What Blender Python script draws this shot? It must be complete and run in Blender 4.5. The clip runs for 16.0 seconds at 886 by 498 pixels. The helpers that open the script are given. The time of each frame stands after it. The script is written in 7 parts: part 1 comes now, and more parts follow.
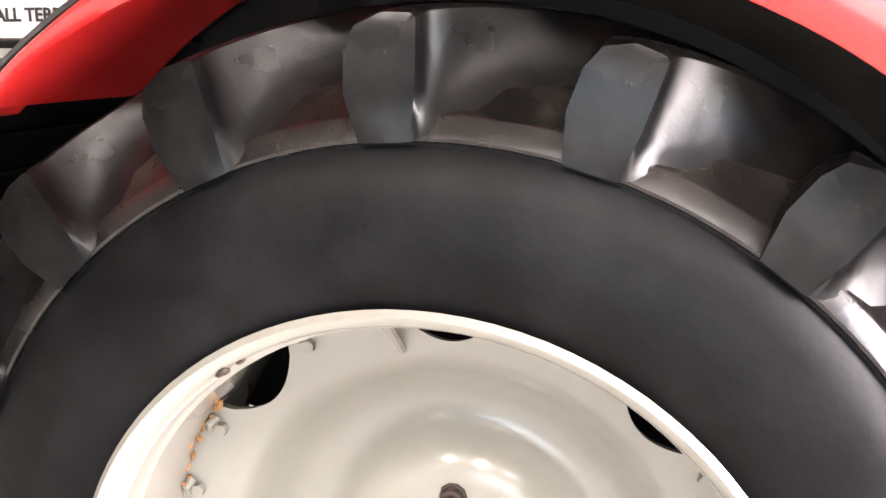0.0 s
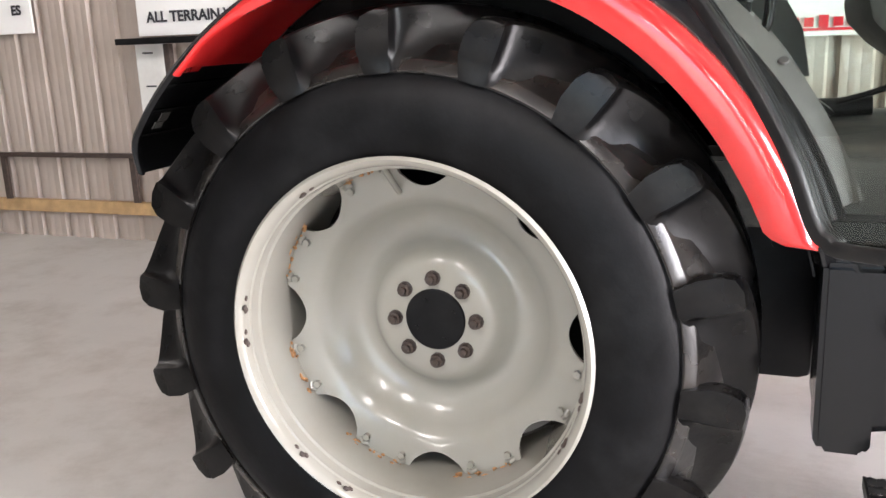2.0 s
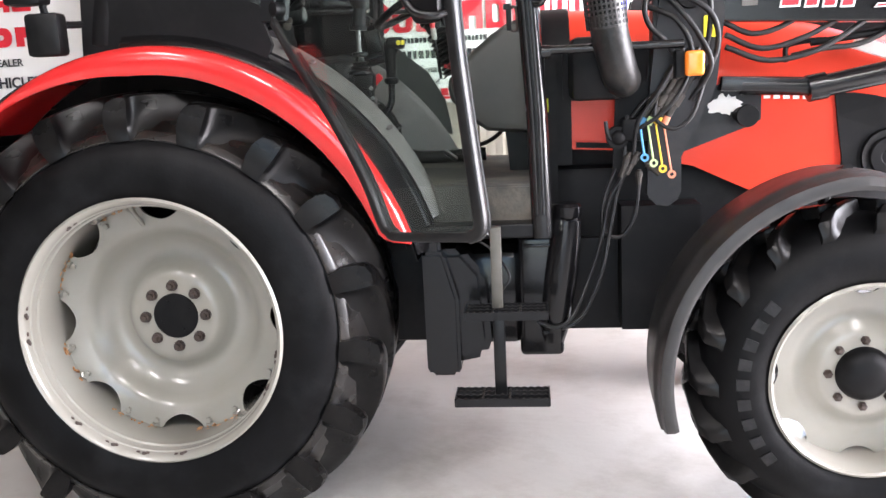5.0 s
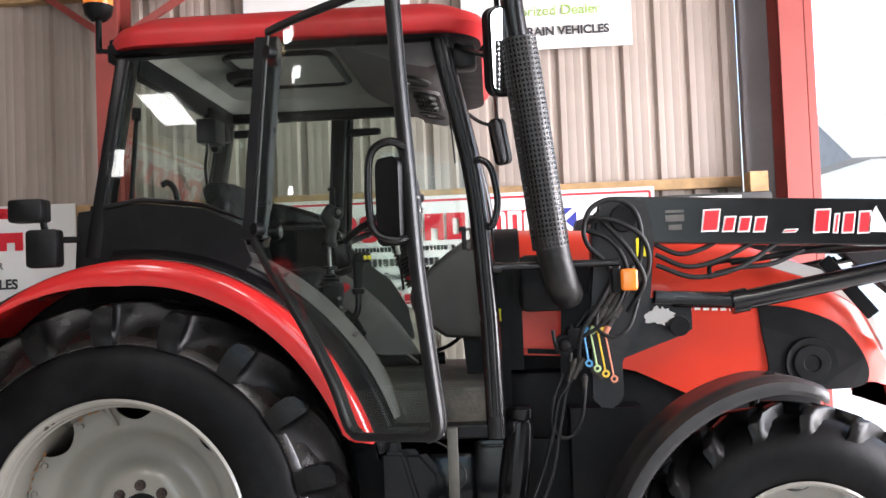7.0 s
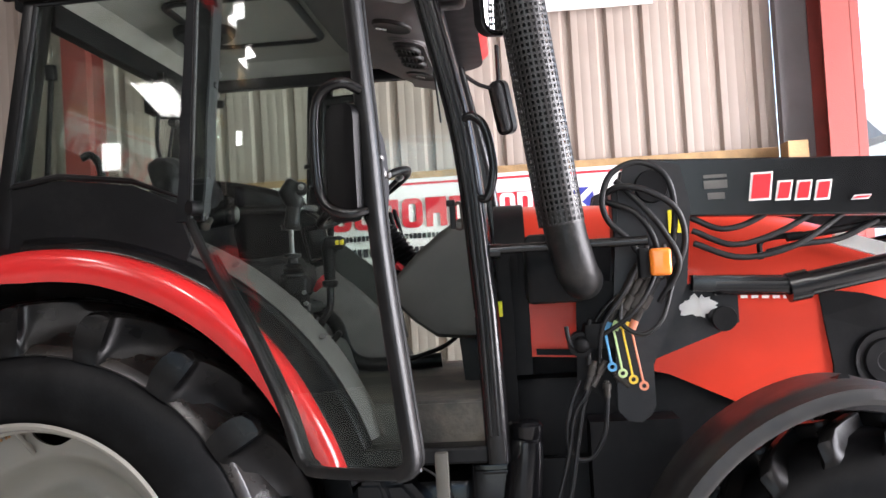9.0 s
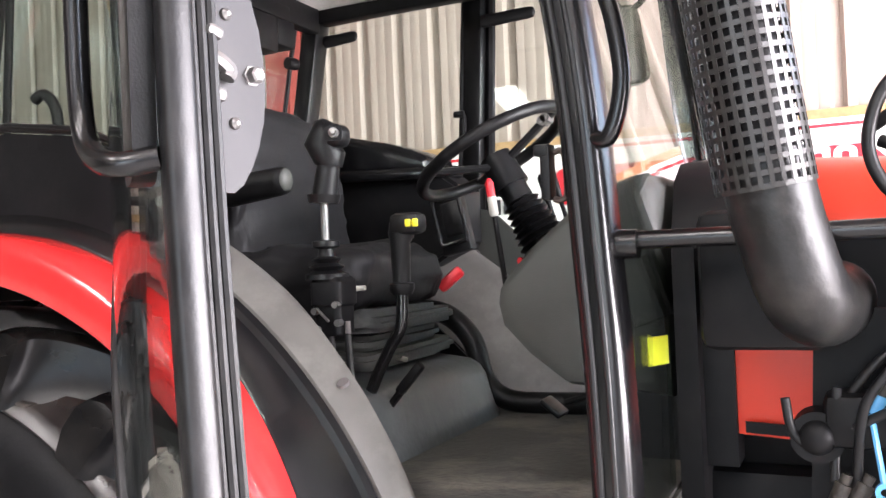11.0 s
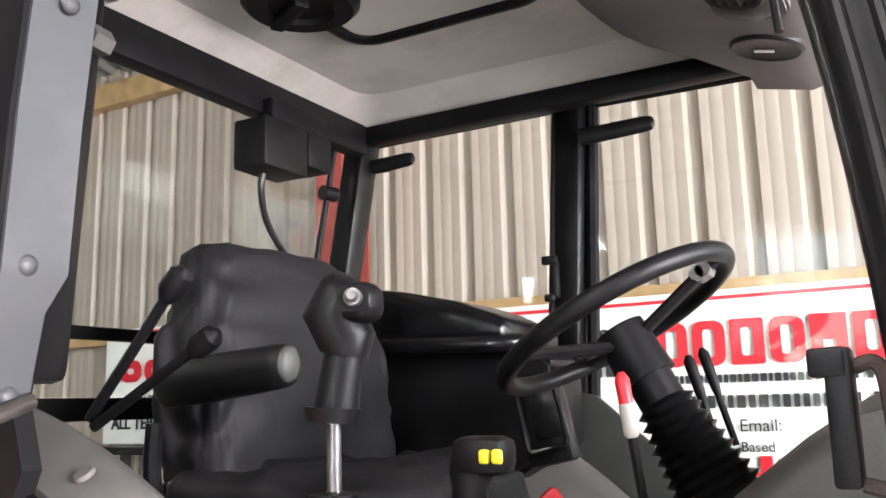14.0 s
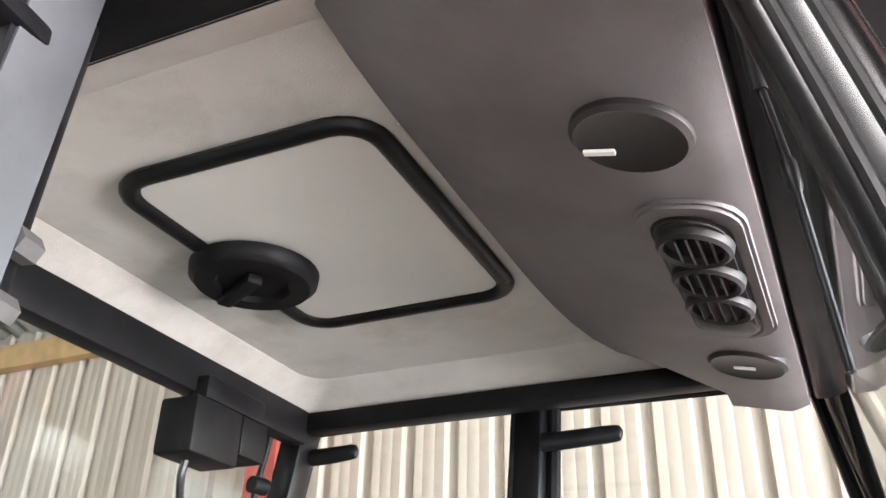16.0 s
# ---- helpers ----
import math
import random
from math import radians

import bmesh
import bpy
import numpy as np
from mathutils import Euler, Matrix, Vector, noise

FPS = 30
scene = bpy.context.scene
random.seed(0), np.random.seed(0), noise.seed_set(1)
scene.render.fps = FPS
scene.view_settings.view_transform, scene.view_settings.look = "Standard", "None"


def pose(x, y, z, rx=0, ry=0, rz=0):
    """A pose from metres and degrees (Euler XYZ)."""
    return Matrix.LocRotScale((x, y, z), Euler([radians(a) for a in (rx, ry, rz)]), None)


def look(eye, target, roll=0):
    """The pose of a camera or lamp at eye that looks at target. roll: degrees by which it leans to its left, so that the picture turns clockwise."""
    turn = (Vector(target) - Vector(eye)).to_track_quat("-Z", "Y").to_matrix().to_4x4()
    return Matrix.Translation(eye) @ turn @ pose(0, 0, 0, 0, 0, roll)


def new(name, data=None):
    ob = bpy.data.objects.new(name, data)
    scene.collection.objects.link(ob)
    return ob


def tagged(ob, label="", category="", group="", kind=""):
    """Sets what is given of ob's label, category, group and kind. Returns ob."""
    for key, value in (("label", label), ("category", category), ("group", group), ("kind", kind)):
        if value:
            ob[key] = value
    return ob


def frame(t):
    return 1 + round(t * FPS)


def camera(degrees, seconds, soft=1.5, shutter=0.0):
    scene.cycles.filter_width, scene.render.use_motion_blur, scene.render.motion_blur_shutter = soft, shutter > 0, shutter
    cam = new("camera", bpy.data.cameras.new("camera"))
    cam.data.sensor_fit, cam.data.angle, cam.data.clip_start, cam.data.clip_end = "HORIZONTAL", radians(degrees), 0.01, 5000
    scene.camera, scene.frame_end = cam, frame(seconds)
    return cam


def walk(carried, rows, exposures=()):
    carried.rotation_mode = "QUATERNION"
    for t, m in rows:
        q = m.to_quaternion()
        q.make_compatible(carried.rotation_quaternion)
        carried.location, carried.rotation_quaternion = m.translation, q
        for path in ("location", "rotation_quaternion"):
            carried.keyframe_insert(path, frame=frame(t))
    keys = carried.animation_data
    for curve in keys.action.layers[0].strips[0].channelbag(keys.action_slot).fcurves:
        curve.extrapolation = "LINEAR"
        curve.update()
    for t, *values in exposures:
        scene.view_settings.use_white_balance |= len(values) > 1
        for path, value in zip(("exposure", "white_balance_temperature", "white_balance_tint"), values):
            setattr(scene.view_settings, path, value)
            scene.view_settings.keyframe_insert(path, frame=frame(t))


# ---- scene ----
cam = camera(54.0, 16.0)
PATH = [
    (0, (0.240, -1.767, 1.510), (-0.195, 0.132, 1.061), 0.2),
    (0.5, (0.338, -1.998, 1.478), (-0.172, -0.122, 1.014), -1.1),
    (1, (0.457, -2.254, 1.485), (-0.097, -0.398, 0.987), -1.1),
    (1.5, (0.635, -2.449, 1.487), (0.027, -0.609, 0.994), -1.8),
    (2, (0.793, -2.673, 1.489), (0.111, -0.855, 1.010), -2.3),
    (2.5, (0.966, -2.889, 1.501), (0.281, -1.066, 1.047), -2.5),
    (3, (1.142, -3.091, 1.513), (0.527, -1.237, 1.082), -2.6),
    (3.5, (1.171, -3.261, 1.521), (0.701, -1.363, 1.1), -3.2),
    (4, (1.206, -3.419, 1.488), (0.86, -1.485, 1.113), -2.7),
    (4.2, (1.253, -3.449, 1.542), (0.935, -1.517, 1.132), -2.8),
    (6.3, (1.342, -3.805, 1.558), (1.231, -1.812, 1.434), -2.4),
    (6.5, (1.35, -3.821, 1.56), (1.234, -1.826, 1.502), -2.2),
    (7, (1.346, -3.842, 1.594), (1.232, -1.846, 1.666), -2.2),
    (7.5, (1.355, -3.861, 1.593), (1.236, -1.873, 1.772), -2.7),
    (8, (1.398, -3.719, 1.574), (1.266, -1.73, 1.732), -3.0),
    (8.2, (1.381, -3.644, 1.556), (1.255, -1.652, 1.686), -3.2),
    (10.3, (1.568, -2.304, 1.611), (1.057, -0.371, 1.643), -3.4),
    (10.5, (1.604, -2.178, 1.6), (0.987, -0.276, 1.647), -3.2),
    (11, (1.662, -1.942, 1.616), (0.806, -0.135, 1.644), -2.4),
    (11.5, (1.612, -1.754, 1.621), (0.655, 0.002, 1.637), -2.3),
    (12, (1.552, -1.567, 1.634), (0.488, 0.127, 1.668), -1.9),
    (12.5, (1.475, -1.465, 1.655), (0.39, 0.214, 1.721), -1.5),
    (13, (1.376, -1.437, 1.682), (0.421, 0.317, 1.789), -1.1),
    (13.5, (1.326, -1.391, 1.719), (0.424, 0.385, 1.891), -1.5),
    (14, (1.297, -1.268, 1.758), (0.334, 0.449, 2.111), -1.4),
    (14.5, (1.266, -1.177, 1.804), (0.278, 0.467, 2.37), -0.2),
    (15, (1.223, -1.156, 1.837), (0.289, 0.436, 2.606), 1.1),
    (15.5, (1.226, -1.157, 1.851), (0.355, 0.395, 2.764), 1.7),
    (16, (1.206, -1.152, 1.84), (0.454, 0.437, 2.793), 1.5),
]
walk(cam, [(t, look(eye, target, roll)) for t, eye, target, roll in PATH],
     exposures=[(0, 3.84, 6900, 15), (0.5, 3.49, 6800, 13), (1, 3.22, 6700, 12), (2.5, 2.84, 6450, 11), (3.4, 2.73, 6400, 11), (4.2, 2.86, 6300, 12), (6.5, 2.23, 6350, 11), (7.5, 1.87, 6350, 10), (8.2, 1.87, 6350, 10), (10.5, 2.8, 6450, 14), (12, 3.43, 6500, 14), (12.5, 3.48, 6500, 14), (13.5, 3.18, 6500, 13), (14, 3.02, 6500, 14), (14.5, 2.62, 6500, 13), (15, 2.7, 6500, 12), (15.5, 3.15, 6450, 11), (16, 3.5, 6350, 10)])

# ---- world, lights, exposure ----
world = bpy.data.worlds.new("world")
scene.world = world
world.use_nodes = True
wn = world.node_tree.nodes
sky = wn.new("ShaderNodeTexSky")
sky.sky_type, sky.sun_disc = "NISHITA", False
sky.sun_elevation, sky.sun_rotation = radians(48), radians(70)
wn["Background"].inputs[1].default_value = 0.15
world.node_tree.links.new(sky.outputs[0], wn["Background"].inputs[0])


def lamp(name, kind, m, energy, color=(1, 1, 1), size=(1, 1), angle=0.2):
    d = bpy.data.lights.new(name, kind)
    d.energy, d.color = energy, color
    if kind == "AREA":
        d.shape, d.size, d.size_y = "RECTANGLE", size[0], size[1]
    if kind == "SUN":
        d.angle = angle
    ob = new(name, d)
    ob.matrix_world = m
    return ob


lamp("sun", "SUN", look((14, -4, 14), (6, 0, 0)), 3.0, (1.0, 0.95, 0.88), angle=radians(12))
# daylight in the big door opening; the rooflights give the rest
lamp("door_daylight", "AREA", look((6.2, -0.9, 2.0), (1.2, -0.6, 1.2)), 245, (1.0, 0.94, 0.97), (3.6, 3.4))

# ---- materials ----
def mat(name, color, rough=0.5, metal=0.0, var=0.12, scale=30.0, bump=0.0, bscale=120.0, dark=None, dscale=3.0, damt=0.35, coat=0.0, trans=0.0, spec=0.5, emit=None, rvar=0.12):
    m = bpy.data.materials.new(name)
    m.use_nodes = True
    nt = m.node_tree
    b = nt.nodes["Principled BSDF"]
    b.inputs["Roughness"].default_value = rough
    b.inputs["Metallic"].default_value = metal
    b.inputs["Specular IOR Level"].default_value = spec
    b.inputs["Coat Weight"].default_value = coat
    b.inputs["Coat Roughness"].default_value = 0.08
    b.inputs["Transmission Weight"].default_value = trans
    if emit:
        b.inputs["Emission Color"].default_value = (*emit[0], 1)
        b.inputs["Emission Strength"].default_value = emit[1]
    tc = nt.nodes.new("ShaderNodeTexCoord")
    n1 = nt.nodes.new("ShaderNodeTexNoise")
    n1.inputs["Scale"].default_value, n1.inputs["Detail"].default_value = scale, 6
    nt.links.new(tc.outputs["Object"], n1.inputs["Vector"])
    r1 = nt.nodes.new("ShaderNodeValToRGB")
    lo = [c * (1 - var) for c in color]
    hi = [min(1, c * (1 + var)) for c in color]
    r1.color_ramp.elements[0].color, r1.color_ramp.elements[1].color = (*lo, 1), (*hi, 1)
    r1.color_ramp.elements[0].position, r1.color_ramp.elements[1].position = 0.3, 0.7
    nt.links.new(n1.outputs["Fac"], r1.inputs["Fac"])
    last = r1.outputs["Color"]
    if dark:
        n2 = nt.nodes.new("ShaderNodeTexNoise")
        n2.inputs["Scale"].default_value, n2.inputs["Detail"].default_value, n2.inputs["Roughness"].default_value = dscale, 9, 0.68
        nt.links.new(tc.outputs["Object"], n2.inputs["Vector"])
        r2 = nt.nodes.new("ShaderNodeValToRGB")
        r2.color_ramp.elements[0].position, r2.color_ramp.elements[1].position = 0.47, 0.72
        r2.color_ramp.elements[1].color = (damt, damt, damt, 1)
        r2.color_ramp.elements[0].color = (0, 0, 0, 1)
        nt.links.new(n2.outputs["Fac"], r2.inputs["Fac"])
        mx = nt.nodes.new("ShaderNodeMixRGB")
        mx.inputs[2].default_value = (*dark, 1)
        nt.links.new(r2.outputs["Color"], mx.inputs[0])
        nt.links.new(last, mx.inputs[1])
        last = mx.outputs[0]
    nt.links.new(last, b.inputs["Base Color"])
    mr = nt.nodes.new("ShaderNodeMapRange")
    mr.inputs[3].default_value, mr.inputs[4].default_value = max(0.02, rough - rvar), min(1, rough + rvar)
    nt.links.new(n1.outputs["Fac"], mr.inputs[0])
    nt.links.new(mr.outputs[0], b.inputs["Roughness"])
    if bump:
        n3 = nt.nodes.new("ShaderNodeTexNoise")
        n3.inputs["Scale"].default_value, n3.inputs["Detail"].default_value = bscale, 5
        nt.links.new(tc.outputs["Object"], n3.inputs["Vector"])
        bp = nt.nodes.new("ShaderNodeBump")
        bp.inputs["Strength"].default_value, bp.inputs["Distance"].default_value = bump, 0.01
        nt.links.new(n3.outputs["Fac"], bp.inputs["Height"])
        nt.links.new(bp.outputs[0], b.inputs["Normal"])
    return m


RUBBER = mat("tyre_rubber", (0.0045, 0.0045, 0.0050), 0.34, var=0.35, scale=18, bump=0.05, bscale=40, dark=(0.022, 0.020, 0.018), dscale=5, damt=0.30, spec=0.22, rvar=0.10)
SIDEWALL = mat("tyre_sidewall", (0.0026, 0.0026, 0.0030), 0.5, var=0.5, scale=9, bump=0.10, bscale=45, dark=(0.0135, 0.0137, 0.0145), dscale=3.6, damt=0.75, spec=0.14)
WHEEL = mat("wheel_grey_paint", (0.285, 0.272, 0.238), 0.24, var=0.03, scale=4, dark=(0.22, 0.19, 0.14), dscale=5, damt=0.2, coat=0.35, rvar=0.04)
RUST = mat("rusty_steel", (0.045, 0.030, 0.024), 0.6, var=0.4, scale=40, bump=0.4)
RUSTCHIP = mat("rust_orange", (0.34, 0.17, 0.07), 0.85, var=0.5, scale=80, bump=0.4)
RED = mat("red_paint", (0.62, 0.022, 0.022), 0.20, var=0.05, scale=5, coat=0.6, dark=(0.42, 0.03, 0.03), dscale=2.5, damt=0.35)
HOODRED = mat("bonnet_red_paint", (0.66, 0.045, 0.02), 0.36, var=0.05, scale=5, coat=0.12, dark=(0.5, 0.05, 0.03), dscale=3, damt=0.3, spec=0.3)
ROOFRED = mat("faded_roof_red", (0.50, 0.026, 0.028), 0.44, var=0.10, scale=6, coat=0.0, dark=(0.30, 0.06, 0.055), dscale=3.5, damt=0.5, spec=0.3)
GLOSS = mat("gloss_black_paint", (0.004, 0.004, 0.0045), 0.25, var=0.2, scale=14, dark=(0.02, 0.019, 0.018), dscale=7, damt=0.15, spec=0.5, rvar=0.05)
BLACK = mat("black_paint", (0.0048, 0.0048, 0.0054), 0.50, var=0.25, scale=14, bump=0.03, bscale=40, dark=(0.026, 0.024, 0.023), dscale=6, damt=0.3, spec=0.15)
PLASTIC = mat("black_plastic", (0.0055, 0.0055, 0.006), 0.40, var=0.25, scale=20, bump=0.08, bscale=400, dark=(0.025, 0.025, 0.024), dscale=5, damt=0.25, spec=0.22)
GREYPL = mat("grey_plastic_trim", (0.080, 0.076, 0.070), 0.55, var=0.12, scale=18, bump=0.1, bscale=500, dark=(0.24, 0.23, 0.21), dscale=5, damt=0.35)
SATIN = mat("satin_black_paint", (0.0045, 0.0045, 0.005), 0.32, var=0.25, scale=14, bump=0.03, bscale=150, dark=(0.02, 0.019, 0.018), dscale=6, damt=0.2, spec=0.26, rvar=0.06)
EDGING = mat("rubber_edging", (0.009, 0.009, 0.0095), 0.40, var=0.25, scale=25, bump=0.05, bscale=200, dark=(0.035, 0.033, 0.031), dscale=8, damt=0.4, spec=0.32)
DASH = mat("dark_grey_dashboard", (0.045, 0.048, 0.043), 0.5, var=0.1, scale=15, bump=0.12, bscale=450, dark=(0.08, 0.08, 0.075), dscale=4, damt=0.3)
CONSOLE = mat("roof_console_plastic", (0.115, 0.105, 0.105), 0.6, var=0.14, scale=7, bump=0.08, bscale=500, dark=(0.20, 0.185, 0.175), dscale=2.6, damt=0.5, spec=0.25)
TUNNEL = mat("blue_grey_rubber_cover", (0.060, 0.067, 0.070), 0.42, var=0.15, scale=10, bump=0.15, bscale=30, dark=(0.15, 0.155, 0.15), dscale=4, damt=0.5)
FLOORMAT = mat("dusty_floor_mat", (0.050, 0.049, 0.044), 0.7, var=0.3, scale=14, bump=0.35, bscale=70, dark=(0.20, 0.175, 0.135), dscale=4, damt=0.75)
HEADLINE = mat("headliner", (0.46, 0.44, 0.40), 0.9, var=0.06, scale=6, bump=0.2, bscale=300, dark=(0.26, 0.22, 0.17), dscale=5, damt=0.5)
HATCHP = mat("hatch_panel", (0.49, 0.475, 0.435), 0.8, var=0.04, scale=4)
FABRIC = mat("seat_fabric", (0.0075, 0.0075, 0.0085), 0.60, var=0.3, scale=160, bump=0.25, bscale=22, dark=(0.016, 0.016, 0.017), dscale=6, damt=0.4, spec=0.25)
MATFLOOR = mat("rubber_mat", (0.045, 0.048, 0.048), 0.55, var=0.3, scale=8, bump=0.3, bscale=80, dark=(0.13, 0.12, 0.10), dscale=5, damt=0.5)
ALU = mat("grey_metal_plate", (0.044, 0.046, 0.049), 0.5, metal=0.0, var=0.08, scale=8, dark=(0.10, 0.10, 0.105), dscale=4, damt=0.4)
LATCHP = mat("latch_plate_grey", (0.018, 0.0176, 0.0195), 0.45, var=0.1, scale=12, dark=(0.032, 0.030, 0.030), dscale=9, damt=0.5, spec=0.2)
STEEL = mat("bright_steel", (0.20, 0.195, 0.19), 0.38, metal=0.8, var=0.15, scale=30)
CHROME = mat("chrome_rod", (0.7, 0.7, 0.7), 0.12, metal=1.0, var=0.05)
ORANGE = mat("orange_lens", (0.85, 0.22, 0.02), 0.2, var=0.1, scale=40, coat=0.5)
YELLOW = mat("yellow_plastic", (0.80, 0.68, 0.03), 0.4, var=0.05)
LIME = mat("yellow_sticker", (0.75, 0.85, 0.04), 0.5, var=0.05)
WHITE = mat("white_paint", (0.80, 0.79, 0.76), 0.45, var=0.03, dark=(0.62, 0.58, 0.52), dscale=4, damt=0.2)
REDPL = mat("red_plastic", (0.6, 0.02, 0.03), 0.35, var=0.06)
BLUEPL = mat("blue_plastic", (0.10, 0.34, 0.62), 0.4, var=0.05)
GREENPL = mat("pale_green_plastic", (0.55, 0.70, 0.33), 0.4, var=0.05)
CAPYELLOW = mat("yellow_cap", (0.85, 0.55, 0.05), 0.4, var=0.05)
CAPRED = mat("orange_red_cap", (0.78, 0.28, 0.17), 0.4, var=0.05)
SIGNWHITE = mat("sign_board_white", (0.82, 0.81, 0.79), 0.35, var=0.02, scale=3)
SIGNRED = mat("sign_red", (0.62, 0.02, 0.035), 0.4, var=0.04)
SIGNBLACK = mat("sign_black", (0.03, 0.03, 0.035), 0.4, var=0.05)
SIGNBLUE = mat("sign_blue", (0.03, 0.04, 0.30), 0.4, var=0.05)
SIGNGREEN = mat("sign_green", (0.32, 0.50, 0.10), 0.4, var=0.05)
CLAD = mat("beige_cladding", (0.39, 0.326, 0.282), 0.5, var=0.05, scale=2, dark=(0.29, 0.240, 0.203), dscale=1.2, damt=0.45, metal=0.0)
ROOFSHEET = mat("grey_roof_sheet", (0.20, 0.19, 0.18), 0.8, var=0.15, scale=4, bump=0.2, bscale=60, dark=(0.17, 0.16, 0.15), dscale=2, damt=0.5)
TIMBER = mat("pine_timber", (0.42, 0.27, 0.13), 0.75, var=0.2, scale=12, bump=0.25, bscale=50, dark=(0.26, 0.15, 0.07), dscale=5, damt=0.5)
REDSTEEL = mat("red_oxide_steel", (0.30, 0.055, 0.045), 0.6, var=0.12, scale=5, bump=0.1, dark=(0.18, 0.05, 0.04), dscale=3, damt=0.5)
CONCRETE = mat("concrete_floor", (0.49, 0.476, 0.448), 0.5, var=0.06, scale=3, bump=0.12, bscale=25, dark=(0.30, 0.27, 0.235), dscale=1.6, damt=0.75, rvar=0.2)
TANK = mat("moulded_tank_plastic", (0.0034, 0.0034, 0.0040), 0.20, var=0.25, scale=16, bump=0.02, bscale=30, dark=(0.010, 0.010, 0.010), dscale=5, damt=0.3, spec=0.32)
ELBOW = mat("dusty_exhaust_steel", (0.012, 0.012, 0.012), 0.42, var=0.3, scale=25, bump=0.12, bscale=60, dark=(0.075, 0.068, 0.06), dscale=7, damt=0.45, spec=0.3)
BLOCKWORK = mat("dark_unseen_blockwork", (0.14, 0.134, 0.128), 0.9, var=0.15, scale=6, bump=0.2, dark=(0.14, 0.13, 0.12), dscale=2)
YARD = mat("yard_ground", (0.5, 0.49, 0.47), 0.9, var=0.1, scale=2, dark=(0.35, 0.34, 0.32), dscale=0.5, damt=0.4)
TEAL = mat("teal_paint", (0.16, 0.34, 0.33), 0.5, var=0.1)
RENDER_W = mat("white_render", (0.8, 0.8, 0.78), 0.8, var=0.04)
MUDGUARD = mat("faded_black_plastic", (0.026, 0.025, 0.025), 0.42, var=0.2, scale=12, bump=0.1, bscale=300, dark=(0.06, 0.057, 0.053), dscale=3, damt=0.5)
# brown dust between the lugs, paler also for the glossy reflection there
CARCASS = mat("dusty_sheen_carcass", (0.009, 0.0082, 0.0078), 0.28, var=0.4, scale=9, bump=0.05, bscale=50, dark=(0.05, 0.042, 0.034), dscale=8, damt=0.6, spec=0.5, rvar=0.12)
# lug base as dark as the sidewall, for the shade on the end faces
TREAD = mat("dusty_tread_rubber", (0.0026, 0.0026, 0.0028), 0.30, var=0.35, scale=11, bump=0.06, bscale=60, dark=(0.024, 0.021, 0.018), dscale=7, damt=0.45, spec=0.20)
# glow stands in for daylight through the sheets; the added wall panels share it
SHEETGLOW = mat("glowing_rooflight_and_panel", (0.75, 0.76, 0.75), 0.5, var=0.05, scale=3, emit=((1.0, 0.95, 0.92), 5.8))
HOSE = mat("hydraulic_hose", (0.008, 0.008, 0.009), 0.42, var=0.25, scale=30, bump=0.05, bscale=300, dark=(0.05, 0.047, 0.043), dscale=12, damt=0.4, spec=0.35)
GRIME = mat("grimy_steel", (0.045, 0.040, 0.036), 0.5, metal=0.5, var=0.4, scale=45, bump=0.2, bscale=120, dark=(0.10, 0.085, 0.065), dscale=14, damt=0.5)
BRACKET = mat("dull_loader_paint", (0.012, 0.012, 0.014), 0.42, var=0.2, scale=12, bump=0.05, bscale=60, dark=(0.045, 0.042, 0.038), dscale=6, damt=0.35, spec=0.35)
IVORY = mat("off_white_plastic", (0.42, 0.41, 0.37), 0.5, var=0.1, scale=30)
VENTGREY = mat("worn_dark_grey_plastic", (0.020, 0.018, 0.018), 0.5, var=0.2, scale=12, bump=0.06, bscale=300, dark=(0.045, 0.038, 0.033), dscale=9, damt=0.5, spec=0.3)
FLASHING = mat("dark_grey_flashing", (0.20, 0.19, 0.20), 0.5, var=0.1, scale=4, dark=(0.10, 0.09, 0.09), dscale=2, damt=0.4)
MARKGREY = mat("scuffed_raised_rubber", (0.016, 0.016, 0.017), 0.5, var=0.3, scale=30, dark=(0.05, 0.048, 0.046), dscale=18, damt=0.5, spec=0.2)
HANGER = mat("pale_grey_steel", (0.085, 0.08, 0.068), 0.5, var=0.2, scale=14, bump=0.08, bscale=80, dark=(0.13, 0.12, 0.10), dscale=8, damt=0.5)
MESHMETAL = mat("perforated_guard_metal", (0.030, 0.029, 0.028), 0.40, metal=0.3, var=0.15, scale=20)


def glass_mat(name, tint, rough=0.0):
    m = bpy.data.materials.new(name)
    m.use_nodes = True
    nt = m.node_tree
    nt.nodes.remove(nt.nodes["Principled BSDF"])
    out = nt.nodes["Material Output"]
    tr = nt.nodes.new("ShaderNodeBsdfTransparent")
    tr.inputs[0].default_value = (*tint, 1)
    gl = nt.nodes.new("ShaderNodeBsdfGlossy")
    gl.inputs["Roughness"].default_value = rough
    lw = nt.nodes.new("ShaderNodeLayerWeight")
    pw = nt.nodes.new("ShaderNodeMath")
    pw.operation = "POWER"
    pw.inputs[1].default_value = 4.0
    nt.links.new(lw.outputs["Facing"], pw.inputs[0])
    fr = nt.nodes.new("ShaderNodeMath")
    fr.operation = "MULTIPLY_ADD"
    fr.inputs[1].default_value, fr.inputs[2].default_value = 0.90, 0.035
    nt.links.new(pw.outputs[0], fr.inputs[0])
    mx = nt.nodes.new("ShaderNodeMixShader")
    nt.links.new(fr.outputs[0], mx.inputs[0])
    nt.links.new(tr.outputs[0], mx.inputs[1])
    nt.links.new(gl.outputs[0], mx.inputs[2])
    nt.links.new(mx.outputs[0], out.inputs[0])
    return m


